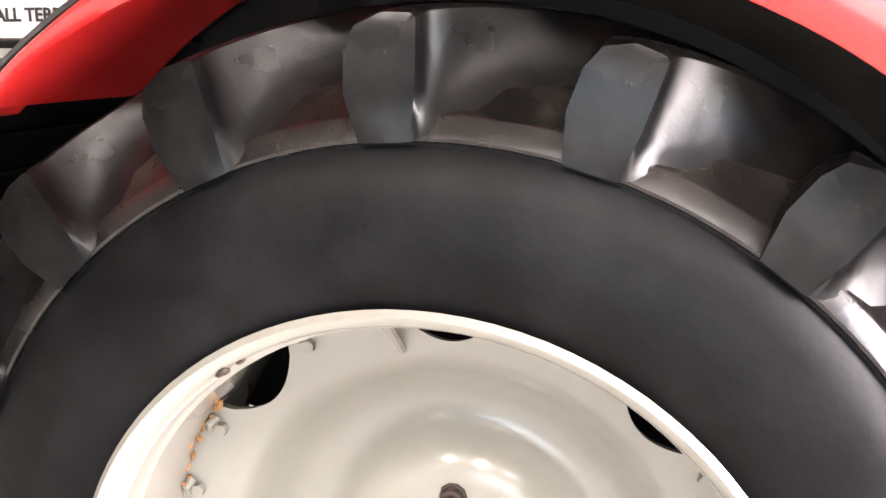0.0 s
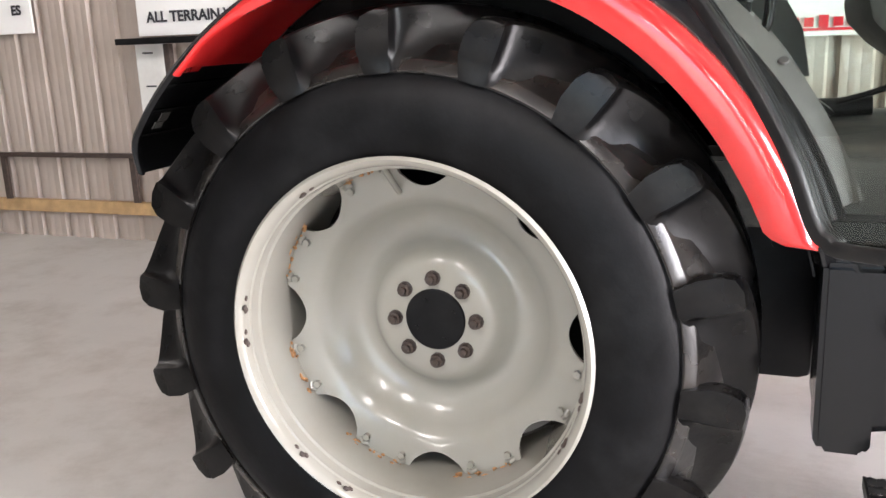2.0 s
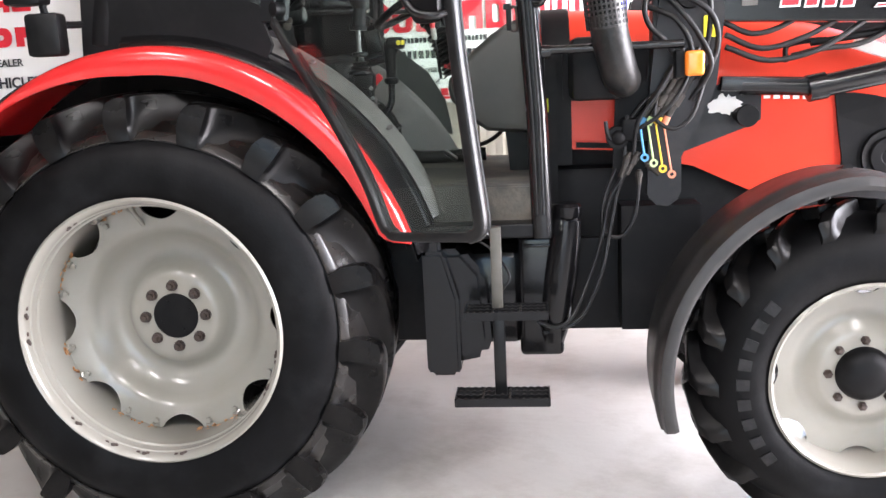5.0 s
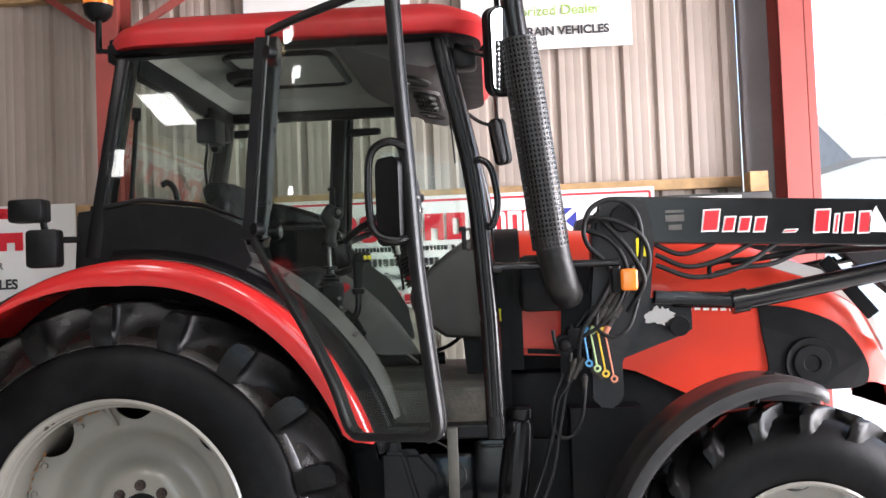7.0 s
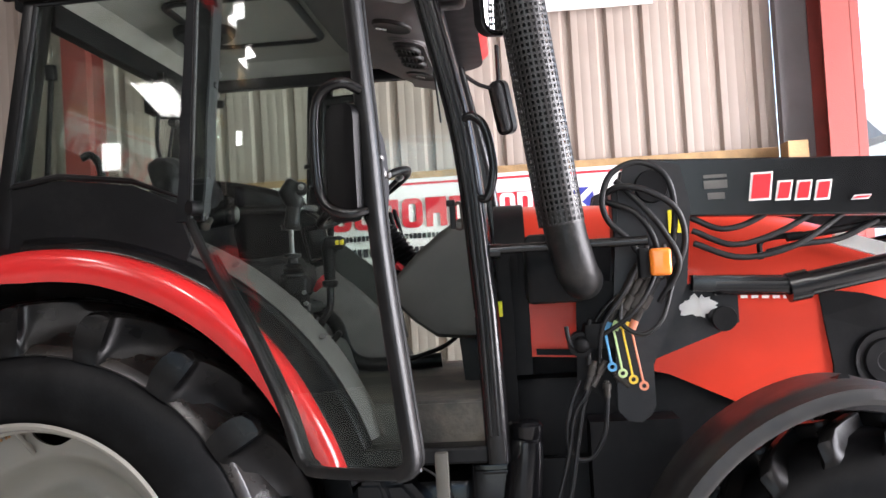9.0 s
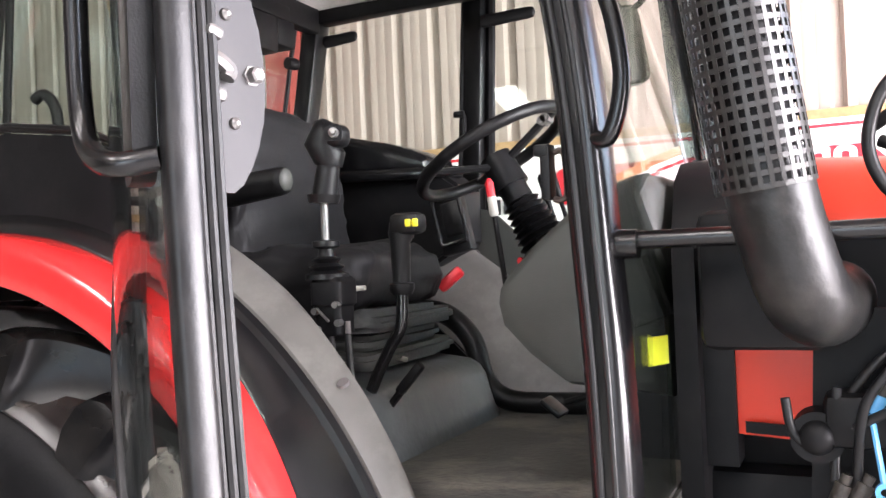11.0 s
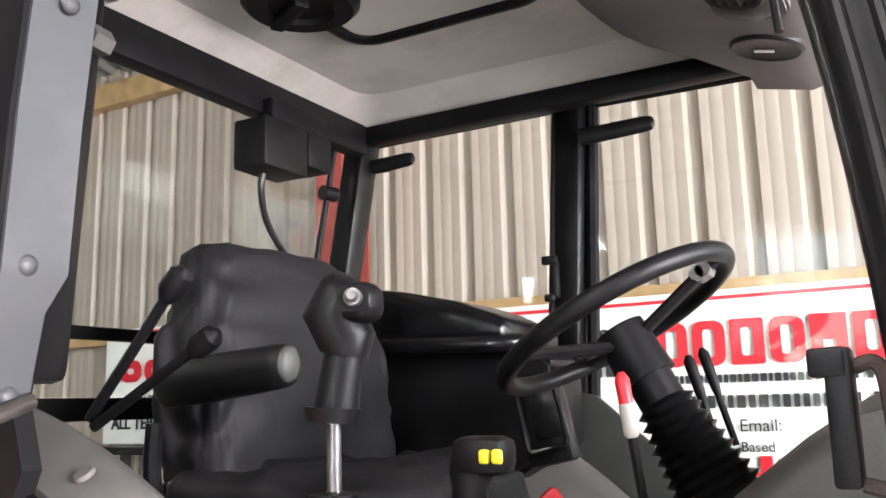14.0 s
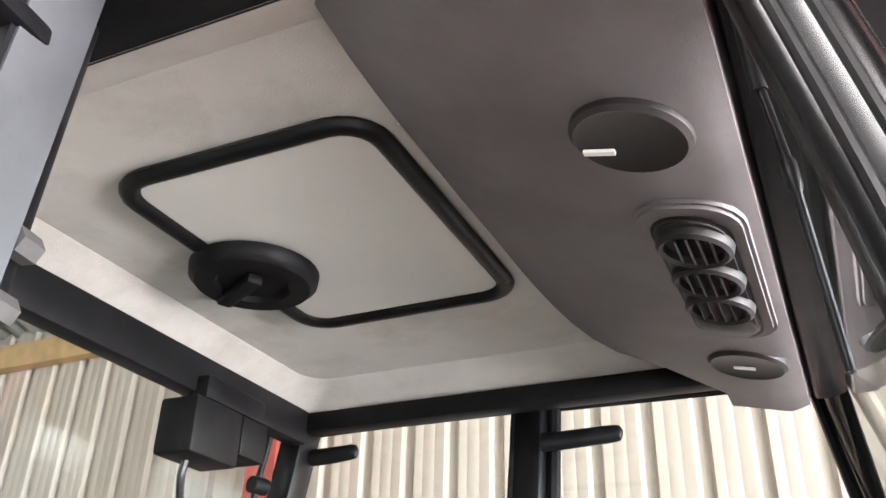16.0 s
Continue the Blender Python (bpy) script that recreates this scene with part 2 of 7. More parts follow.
GLASS = glass_mat("tinted_cab_glass", (0.815, 0.865, 0.84))
MIRROR = mat("mirror_glass", (0.85, 0.86, 0.86), 0.03, metal=1.0, var=0.0, rvar=0.0)

# ---- mesh helpers ----
def crumple(bm, amp, scale, cuts=2, seed=0.0):
    """Creases for soft cloth."""
    bmesh.ops.subdivide_edges(bm, edges=bm.edges[:], cuts=cuts, use_grid_fill=True)
    bm.normal_update()
    mv = []
    for v in bm.verts:
        p = v.co * scale + Vector((seed, 3.1, 0.7))
        k = noise.noise(p) * 0.6 + (0.5 - abs(noise.noise(p * 1.9 + Vector((7, 2, seed))))) * 0.8
        mv.append(v.normal * (k * amp))
    for v, d in zip(bm.verts, mv):
        v.co += d


def folds(bm, lines, width, amp):
    """Soft creases in cloth along lines from a to b."""
    bm.normal_update()
    shift = []
    for v in bm.verts:
        k = 0.0
        for i, (a, b) in enumerate(lines):
            a, b = Vector(a), Vector(b)
            d = b - a
            t = min(1.0, max(0.0, (v.co - a).dot(d) / d.length_squared))
            q = (v.co - a - d * t).length / width
            if q < 3:
                k += (math.exp(-q * q) - 0.55 * math.exp(-((q - 1.3) / 0.6) ** 2)) * (1 if i % 3 else -1) * (1 - 0.5 * abs(2 * t - 1))
        shift.append(v.normal * (k * amp))
    for v, d in zip(bm.verts, shift):
        v.co += d


def thing(name, label, category, group="", kind="", at=(0, 0, 0)):
    ob = new(name)
    ob.location = at
    ob.empty_display_size = 0.1
    return tagged(ob, label, category, group, kind)


def mesh_of(name, bm, material, smooth=40):
    me = bpy.data.meshes.new(name)
    bmesh.ops.recalc_face_normals(bm, faces=bm.faces)
    bm.to_mesh(me)
    bm.free()
    me.materials.append(material)
    if smooth:
        me.polygons.foreach_set("use_smooth", [True] * len(me.polygons))
        me.set_sharp_from_angle(angle=radians(smooth))
    return me


def part(name, bm, material, parent=None, label="", smooth=40, kind=""):
    ob = new(name, mesh_of(name, bm, material, smooth))
    if parent:
        ob.parent = parent
        ob.matrix_parent_inverse = Matrix.Identity(4)
        q = parent
        off = Vector((0, 0, 0))
        while q:
            off += q.location
            q = q.parent
        ob.location = -off
    if label or kind:
        tagged(ob, label, kind=kind)
    return ob


def box(bm, c, s, bevel=0.004, m=None, seg=2):
    r = bmesh.ops.create_cube(bm, size=1)
    bmesh.ops.scale(bm, vec=s, verts=r["verts"])
    if bevel:
        e = list({e for v in r["verts"] for e in v.link_edges})
        r2 = bmesh.ops.bevel(bm, geom=e, offset=min(bevel, min(s) * 0.45), segments=seg, affect="EDGES", profile=0.5)
        vs = list({v for f in r2["faces"] for v in f.verts} | {v for v in r["verts"] if v.is_valid})
    else:
        vs = r["verts"]
    mm = Matrix.Translation(c) @ (m or Matrix.Identity(4))
    bmesh.ops.transform(bm, matrix=mm, verts=vs)
    return vs


def bar(bm, a, b, w, h, bevel=0.003, up=(0, 0, 1)):
    """A box from a to b, w across and h high."""
    a, b = Vector(a), Vector(b)
    d = b - a
    z = d.normalized()
    x = z.cross(Vector(up))
    if x.length < 1e-4:
        x = z.cross(Vector((0, 1, 0)))
    x.normalize()
    y = x.cross(z)
    m = Matrix((x, y, z)).transposed().to_4x4()
    return box(bm, (a + b) / 2, (w, h, d.length), bevel, m)


def spline(pts, n=8):
    """Catmull-Rom points through pts."""
    p = [Vector(q) for q in pts]
    p = [2 * p[0] - p[1]] + p + [2 * p[-1] - p[-2]]
    out = []
    for i in range(1, len(p) - 2):
        for k in range(n):
            t = k / n
            a, b, c, d = p[i - 1], p[i], p[i + 1], p[i + 2]
            out.append(0.5 * ((2 * b) + (c - a) * t + (2 * a - 5 * b + 4 * c - d) * t * t + (3 * b - a - 3 * c + d) * t ** 3))
    out.append(p[-2])
    return out


def tube(bm, pts, r, seg=12, cap=True, flat=None, scale=None, boxy=1.0):
    """A round (or, with flat=(w, h), oblong; with boxy < 1, squared) bar along pts."""
    def sq(v):
        return math.copysign(abs(v) ** boxy, v) if abs(v) > 1e-9 else 0.0
    pts = [Vector(p) for p in pts]
    rings = []
    ref = None
    for i, p in enumerate(pts):
        d = (pts[min(i + 1, len(pts) - 1)] - pts[max(i - 1, 0)]).normalized()
        if ref is None:
            ref = d.cross(Vector((0, 0, 1)))
            if ref.length < 0.05:
                ref = d.cross(Vector((0, 1, 0)))
        ref = (ref - d * ref.dot(d)).normalized()
        up = d.cross(ref)
        k = scale[i] if scale else 1
        rr = (r, r) if flat is None else flat
        if isinstance(r, (list, tuple)) and flat is None:
            rr = (r[i], r[i])
        rings.append([bm.verts.new(p + (ref * sq(math.cos(2 * math.pi * j / seg)) * rr[0] + up * sq(math.sin(2 * math.pi * j / seg)) * rr[1]) * k) for j in range(seg)])
    for a, b in zip(rings, rings[1:]):
        for j in range(seg):
            bm.faces.new((a[j], a[(j + 1) % seg], b[(j + 1) % seg], b[j]))
    if cap:
        bm.faces.new(rings[0][::-1])
        bm.faces.new(rings[-1])
    return rings


def lathe(bm, prof, seg=48, m=None, closed=False):
    """prof: (radius, along) pairs, turned about the y axis."""
    m = m or Matrix.Identity(4)
    rings = []
    for r, y in prof:
        rings.append([bm.verts.new(m @ Vector((r * math.sin(2 * math.pi * j / seg), y, r * math.cos(2 * math.pi * j / seg)))) for j in range(seg)])
    pairs = list(zip(rings, rings[1:]))
    if closed:
        pairs.append((rings[-1], rings[0]))
    for a, b in pairs:
        for j in range(seg):
            bm.faces.new((a[j], a[(j + 1) % seg], b[(j + 1) % seg], b[j]))
    return rings


def prism(bm, prof, y0, y1, bevel=0.0, axis="y"):
    """A plate with the outline prof ((x, z) pairs) between y0 and y1."""
    def at(a, b, c):
        return {"y": (a, c, b), "x": (c, a, b), "z": (a, b, c)}[axis]
    lo = [bm.verts.new(at(a, b, y0)) for a, b in prof]
    hi = [bm.verts.new(at(a, b, y1)) for a, b in prof]
    n = len(prof)
    fs = [bm.faces.new(lo), bm.faces.new(hi[::-1])]
    for i in range(n):
        fs.append(bm.faces.new((lo[i], hi[i], hi[(i + 1) % n], lo[(i + 1) % n])))
    bmesh.ops.recalc_face_normals(bm, faces=fs)
    if bevel:
        e = [e for e in {e for f in fs for e in f.edges} if e.calc_face_angle(0) > 0.6]
        bmesh.ops.bevel(bm, geom=e, offset=bevel, segments=2, affect="EDGES")
    return lo + hi


def loft(bm, rings, close=True, caps=True):
    """Faces between rings of equal length."""
    vs = [[bm.verts.new(p) for p in r] for r in rings]
    for a, b in zip(vs, vs[1:]):
        n = len(a)
        for j in range(n if close else n - 1):
            bm.faces.new((a[j], a[(j + 1) % n], b[(j + 1) % n], b[j]))
    if caps and close:
        bm.faces.new(vs[0][::-1])
        bm.faces.new(vs[-1])
    return vs


def cyl(bm, a, b, r, seg=20, r2=None):
    return tube(bm, [a, b], [r, r if r2 is None else r2], seg)


def ball(bm, c, s, seg=16):
    r = bmesh.ops.create_uvsphere(bm, u_segments=seg, v_segments=seg // 2 + 2, radius=1)
    bmesh.ops.transform(bm, matrix=Matrix.Translation(c) @ Matrix.Diagonal((*s, 1)), verts=r["verts"])


def rounded(x0, z0, x1, z1, r, n=5):
    """A rounded rectangle's outline."""
    out = []
    for cx, cz, a0 in ((x1 - r, z1 - r, 0), (x0 + r, z1 - r, 90), (x0 + r, z0 + r, 180), (x1 - r, z0 + r, 270)):
        for k in range(n + 1):
            a = radians(a0 + 90 * k / n)
            out.append((cx + r * math.cos(a), cz + r * math.sin(a)))
    return out


def B():
    return bmesh.new()


# ---- the shed ----
WALL_Y, WX0, WX1 = 2.78, -9.5, 3.24
bm = B()
box(bm, (0.5, -4.2, -0.1), (24, 18, 0.2), 0)
tagged(part("floor", bm, CONCRETE, smooth=0), "pale grey worn concrete shed floor with stains", "floor", kind="structure")
bm = B()
box(bm, (0, 0, -0.45), (600, 600, 0.5), 0)
tagged(part("ground", bm, YARD, smooth=0), "pale grey yard outside the shed", "ground", kind="structure")


def cladding(name, x0, x1, z0, z1, y, label):
    """Box-profile sheet: flat pans, a groove at each pitch and two small swages in each pan."""
    bm = B()
    pitch, phase = 0.2445, 1.866
    prof = []
    k = math.ceil((x0 - phase) / pitch)
    while phase + k * pitch < x1:
        c = phase + k * pitch
        prof += [(c - 0.040, y), (c - 0.022, y + 0.032), (c + 0.022, y + 0.032), (c + 0.040, y)]
        for s in (0.085, 0.150):
            prof += [(c + s - 0.012, y), (c + s, y + 0.0025), (c + s + 0.012, y)]
        k += 1
    prof = [(x0, y)] + [p for p in prof if x0 < p[0] < x1] + [(x1, y)]
    lo = [bm.verts.new((a, b, z0)) for a, b in prof]
    hi = [bm.verts.new((a, b, z1)) for a, b in prof]
    lo2 = [bm.verts.new((a, y + 0.05, z0)) for a in (x0, x1)]
    hi2 = [bm.verts.new((a, y + 0.05, z1)) for a in (x0, x1)]
    for i in range(len(prof) - 1):
        bm.faces.new((lo[i], lo[i + 1], hi[i + 1], hi[i]))
    bm.faces.new((lo2[0], lo2[1], hi2[1], hi2[0]))
    bm.faces.new((lo[0], hi[0], hi2[0], lo2[0]))
    bm.faces.new((lo[-1], lo2[1], hi2[1], hi[-1]))
    ob = part(name, bm, CLAD, smooth=20)
    return tagged(ob, label, "wall", kind="structure")


cladding("wall_north", WX0, WX1, 0, 4.4, WALL_Y, "beige profiled steel cladding wall with vertical ribs")
# dark flashing strips and the two returns at the open end
bm = B()
box(bm, (3.36, 2.72, 2.2), (0.24, 0.10, 4.4), 0.003)
tagged(part("wall_east_return", bm, FLASHING, smooth=0), "dark grey steel corner flashing beside the doorway", "wall", kind="structure")
# walls out of view; their tone is kept dark to hold down bounced light
for nm, c, s in (("wall_west", (-9.6, -4.2, 3.1), (0.2, 14.6, 6.2)),
                 ("wall_south_left", (-5.2, -11.1, 2.6), (8.6, 0.2, 5.2)), ("wall_south_right", (7.0, -11.1, 2.6), (5.0, 0.2, 5.2)),
                 ("wall_south_over_door", (1.8, -11.1, 4.9), (5.4, 0.2, 0.6)),
                 ("wall_east", (9.4, -8.2, 3.1), (0.2, 6.0, 6.2)), ("wall_east_over_door", (9.4, -1.2, 5.4), (0.2, 8.0, 1.3))):
    bm = B()
    box(bm, c, s, 0)
    tagged(part(nm, bm, BLOCKWORK, smooth=0), "unseen plain grey blockwork wall, kept dark", "wall", kind="structure")

# timber rails on the wall
for nm, z0, z1, d in (("timber_rail_low", 0.215, 0.315, 0.05), ("timber_rail_middle", 2.205, 2.285, 0.06), ("timber_rail_eaves", 3.89, 4.06, 0.09)):
    bm = B()
    x1 = 3.22
    box(bm, ((WX0 + x1) / 2, WALL_Y - d / 2 - 0.002, (z0 + z1) / 2), (x1 - WX0, d, z1 - z0), 0.004)
    tagged(part(nm, bm, TIMBER, smooth=0), "sawn pine rail fixed along the cladding", "rail", kind="structure")
bm = B()
box(bm, (-5.9, 2.70, 0.685), (5.6, 0.04, 0.035), 0.003)
for x in (-6.4, -5.0, -3.72):
    box(bm, (x, 2.705, 0.50), (0.05, 0.03, 0.36), 0.003)
tagged(part("steel_rail", bm, RUST, smooth=0), "thin dark rusty steel rail with short uprights", "rail", kind="structure")

# roof: corrugated sheets on both slopes
def corrugated(name, y0, z0, y1, z1):
    bm = B()
    n = int(20 / 0.0365)
    a, b = [], []
    for i in range(n + 1):
        x = -9.6 + i * 0.0365
        w = 0.018 * math.sin(2 * math.pi * x / 0.146)
        a.append(bm.verts.new((x, y0, z0 + w)))
        b.append(bm.verts.new((x, y1, z1 + w)))
    for i in range(n):
        bm.faces.new((a[i], a[i + 1], b[i + 1], b[i]))
    ob = part(name, bm, ROOFSHEET, smooth=60)
    tagged(ob, "grey corrugated fibre cement roof sheets", "roof", kind="structure")


corrugated("ceiling_north", 3.1, 4.10, -4.2, 6.0)
corrugated("ceiling_south", -4.2, 6.0, -11.3, 4.15)


def rooflight(x0, x1, ya, yb, slope):
    """A translucent corrugated sheet let into a roof slope."""
    bm = B()
    n = int((x1 - x0) / 0.0365)
    a, b = [], []
    for i in range(n + 1):
        x = x0 + i * 0.0365
        w = 0.018 * math.sin(2 * math.pi * x / 0.146) - 0.03
        a.append(bm.verts.new((x, ya, slope(ya) + w)))
        b.append(bm.verts.new((x, yb, slope(yb) + w)))
    for i in range(n):
        bm.faces.new((a[i], a[i + 1], b[i + 1], b[i]))
    tagged(part("rooflight", bm, SHEETGLOW, smooth=60), "translucent corrugated rooflight sheet", "rooflight", "rooflights", "structure")


def north(y):
    return 4.10 + (3.1 - y) / 7.3 * 1.9


def south(y):
    return 6.0 - (-4.2 - y) / 7.1 * 1.85


for x in (-1.9, 0.8, 3.5):
    rooflight(x - 0.34, x + 0.34, -4.6, -6.4, south)
for x in (-3.5, 1.7, 4.3):
    rooflight(x - 0.28, x + 0.28, -9.9, -10.95, south)
for x in (-9.0, -7.0):
    rooflight(x - 0.26, x + 0.26, 1.0, 0.4, north)
# added glowing panels, out of view in gable and rear wall, for cab glass reflections
for nm, c, q in (("gable_light", (-9.49, 1.53, 4.30), (0.012, 0.09, 0.44)), ("gable_light", (-9.49, 1.55, 3.70), (0.012, 0.26, 0.20)),
                 ("gable_light", (-9.49, 1.46, 3.24), (0.012, 0.06, 0.22)), ("gable_light", (-9.49, 1.43, 3.04), (0.012, 0.20, 0.12)),
                 ("rear_wall_light", (-4.62, -10.99, 3.66), (0.30, 0.012, 0.42))):
    bm = B()
    box(bm, c, q, 0.002)
    tagged(part(nm, bm, SHEETGLOW, smooth=0), "added glowing panel for reflections in the cab glass", "window", "daylight panels", "structure")
for i, y in enumerate((1.1, -0.6, -2.3)):
    bm = B()
    z = 4.10 + (3.1 - y) / 7.3 * 1.9 - 0.13
    box(bm, (0.3, y, z), (19.4, 0.075, 0.18), 0.003)
    tagged(part("purlin", bm, TIMBER, smooth=0), "sawn timber roof purlin", "beam", "roof purlins", "structure")


def i_beam(bm, a, b, w, h, t=0.012, up=(0, 1, 0)):
    a, b = Vector(a), Vector(b)
    z = (b - a).normalized()
    x = z.cross(Vector(up)).normalized()
    y = x.cross(z)
    m = Matrix((x, y, z)).transposed().to_4x4()
    L = (b - a).length
    for c, s in (((0, h / 2 - t / 2, 0), (w, t, L)), ((0, -h / 2 + t / 2, 0), (w, t, L)), ((0, 0, 0), (t, h - 2 * t, L))):
        box(bm, (a + b) / 2 + m.to_3x3() @ Vector(c), s, 0, m)


for i, (x, far) in enumerate(((-1.45, False), (3.52, True))):
    bm = B()
    i_beam(bm, (x, 2.52, 0), (x, 2.52, 4.1), 0.17, 0.26)
    i_beam(bm, (x, 2.60, 4.0), (x, -4.1, 5.75), 0.15, 0.24, up=(0, 0, 1))
    ob = part("steel_column", bm, REDSTEEL, smooth=0)
    tagged(ob, "red oxide painted steel column with its rafter", "column", "shed frame", "structure")
    if not far:
        for sx in (-1, 1):
            bm = B()
            bar(bm, (x + 0.08 * sx, 2.56, 3.55), (x + 0.72 * sx, 2.68, 4.0), 0.05, 0.05)
            tagged(part("knee_brace", bm, REDSTEEL, smooth=0), "red steel knee brace from column to eaves rail", "brace", "knee braces", "structure")
bm = B()
box(bm, (3.67, 2.5, 2.1), (0.06, 0.05, 4.2), 0.004)
tagged(part("door_jamb", bm, REDSTEEL, smooth=0), "sunlit red steel door jamb", "door frame", kind="structure")

# outside: a low pale building with teal doors
shed = thing("outbuilding", "pale rendered outbuilding with teal doors across the yard", "building")
bm = B()
box(bm, (16.0, 16.0, 1.75), (14, 4, 3.9), 0)
part("wall", bm, RENDER_W, shed, smooth=0)
bm = B()
prism(bm, [(13.7, 3.7), (16, 5.0), (18.3, 3.7)], 8.5, 23.5, axis="x")
part("roof", bm, ROOFSHEET, shed, smooth=0)
for x in (10.0, 11.3, 13.4, 15.2):
    bm = B()
    box(bm, (x, 13.97, 1.55), (0.95, 0.06, 1.5), 0.01)
    part("door", bm, TEAL, shed, smooth=0)

# ---- signs ----
def lettering(name, text, size, x, z, y, material, parent, spread=1.0, bold=0.0):
    cu = bpy.data.curves.new(name, "FONT")
    cu.body, cu.size, cu.extrude, cu.offset = text, size, 0.0015, bold
    cu.space_character = spread
    tmp = bpy.data.objects.new(name, cu)
    scene.collection.objects.link(tmp)
    dg = bpy.context.evaluated_depsgraph_get()
    me = bpy.data.meshes.new_from_object(tmp.evaluated_get(dg))
    bpy.data.objects.remove(tmp)
    me.transform(Matrix.Rotation(radians(90), 4, "X"))
    me.materials.clear()
    me.materials.append(material)
    bm = bmesh.new()
    bm.from_mesh(me)
    letters, seen = [], set()
    for v in bm.verts:
        if v in seen:
            continue
        group, todo = [], [v]
        seen.add(v)
        while todo:
            p = todo.pop()
            group.append(p)
            for e in p.link_edges:
                q = e.other_vert(p)
                if q not in seen:
                    seen.add(q)
                    todo.append(q)
        letters.append((min(p.co.x for p in group), max(p.co.x for p in group)))
    letters.sort()
    reach, gaps = letters[0][1], []
    for a, b in letters[1:]:
        gaps.append((a - reach, (a + reach) / 2))
        reach = max(reach, b)
    cuts = sorted(c for g, c in sorted(gaps)[len(gaps) - text.count(" "):])
    bm.free()
    for lo, hi in zip([-1e3] + cuts, cuts + [1e3]):
        bm = bmesh.new()
        bm.from_mesh(me)
        bmesh.ops.delete(bm, geom=[p for p in bm.verts if not lo < p.co.x < hi], context="VERTS")
        word = bpy.data.meshes.new(name)
        bm.to_mesh(word)
        bm.free()
        word.materials.append(material)
        ob = new(name, word)
        ob.parent = parent
        ob.location = Vector((x, y, z)) - parent.location


def ring_letters(name, x0, x1, z0, z1, n, y, material, parent, gap=0.13):
    """A brand word as plain bold shapes, one a letter: rounded rings and a solid block now and then."""
    w = (x1 - x0) / n
    for i in range(n):
        a, b = x0 + i * w + w * gap / 2, x0 + (i + 1) * w - w * gap / 2
        t = (b - a) * 0.33
        bm = B()
        out = rounded(a, z0, b, z1, (b - a) * (0.32 if i % 3 != 2 else 0.08))
        if i % 5 == 4:
            prism(bm, [(a, z0), (a + t, z0), (a + t, z0 + (z1 - z0) * 0.45), (b - t, z0 + (z1 - z0) * 0.45), (b - t, z0), (b, z0), (b, z1), (a, z1)], y - 0.002, y)
        else:
            ins = rounded(a + t, z0 + t * 0.8, b - t, z1 - t * 0.8, (b - a) * 0.10)
            loft(bm, [[Vector((p, q, r)) for p, r in ring] for ring, q in ((out, y), (out, y - 0.002), (ins, y - 0.002), (ins, y), (out, y))], caps=False)
        part(name, bm, material, parent, smooth=0)


def board(x0, x1, z0, z1, name, label, y=2.70, border=None):
    s = thing(name, label, "sign", "wall signs", at=((x0 + x1) / 2, y + 0.01, z0))
    bm = B()
    box(bm, ((x0 + x1) / 2, y + 0.012, (z0 + z1) / 2), (x1 - x0, 0.02, z1 - z0), 0.002)
    part("panel", bm, SIGNWHITE, s, smooth=0)
    if border:
        bm = B()
        d, t = border
        for c, q in ((((x0 + x1) / 2, z1 - d), (x1 - x0 - 2 * d, t)), (((x0 + x1) / 2, z0 + d), (x1 - x0 - 2 * d, t)), ((x0 + d, (z0 + z1) / 2), (t, z1 - z0 - 2 * d)), ((x1 - d, (z0 + z1) / 2), (t, z1 - z0 - 2 * d))):
            box(bm, (c[0], y, c[1]), (q[0] + t * 0, 0.006, q[1]), 0)
        part("border_line", bm, SIGNRED, s, smooth=0)
    return s


def flag(s, x0, x1, z0, z1, y):
    bm = B()
    prism(bm, [(x0, z0), (x1, z0), (x1, z1), (x0, z1)], y - 0.001, y)
    part("blue_field", bm, SIGNBLUE, s, smooth=0)
    bm = B()
    w = (z1 - z0) * 0.13
    prism(bm, [(x0, z0), (x0 + w, z0), (x1, z1 - w), (x1, z1), (x1 - w, z1), (x0, z0 + w)], y - 0.004, y - 0.002)
    part("white_stripe", bm, SIGNWHITE, s, smooth=0)
    bm = B()
    prism(bm, [(x0, z1), (x0, z1 - w), (x1 - w, z0), (x1, z0), (x1, z0 + w), (x0 + w, z1)], y - 0.007, y - 0.005)
    part("white_stripe", bm, SIGNWHITE, s, smooth=0)
    bm = B()
    prism(bm, [(x0, z0 + 0.02), (x0 + (x1 - x0) * 0.36, (z0 + z1) / 2), (x0, z1 - 0.02)], y - 0.010, y - 0.008)
    part("red_wedge", bm, SIGNRED, s, smooth=0)


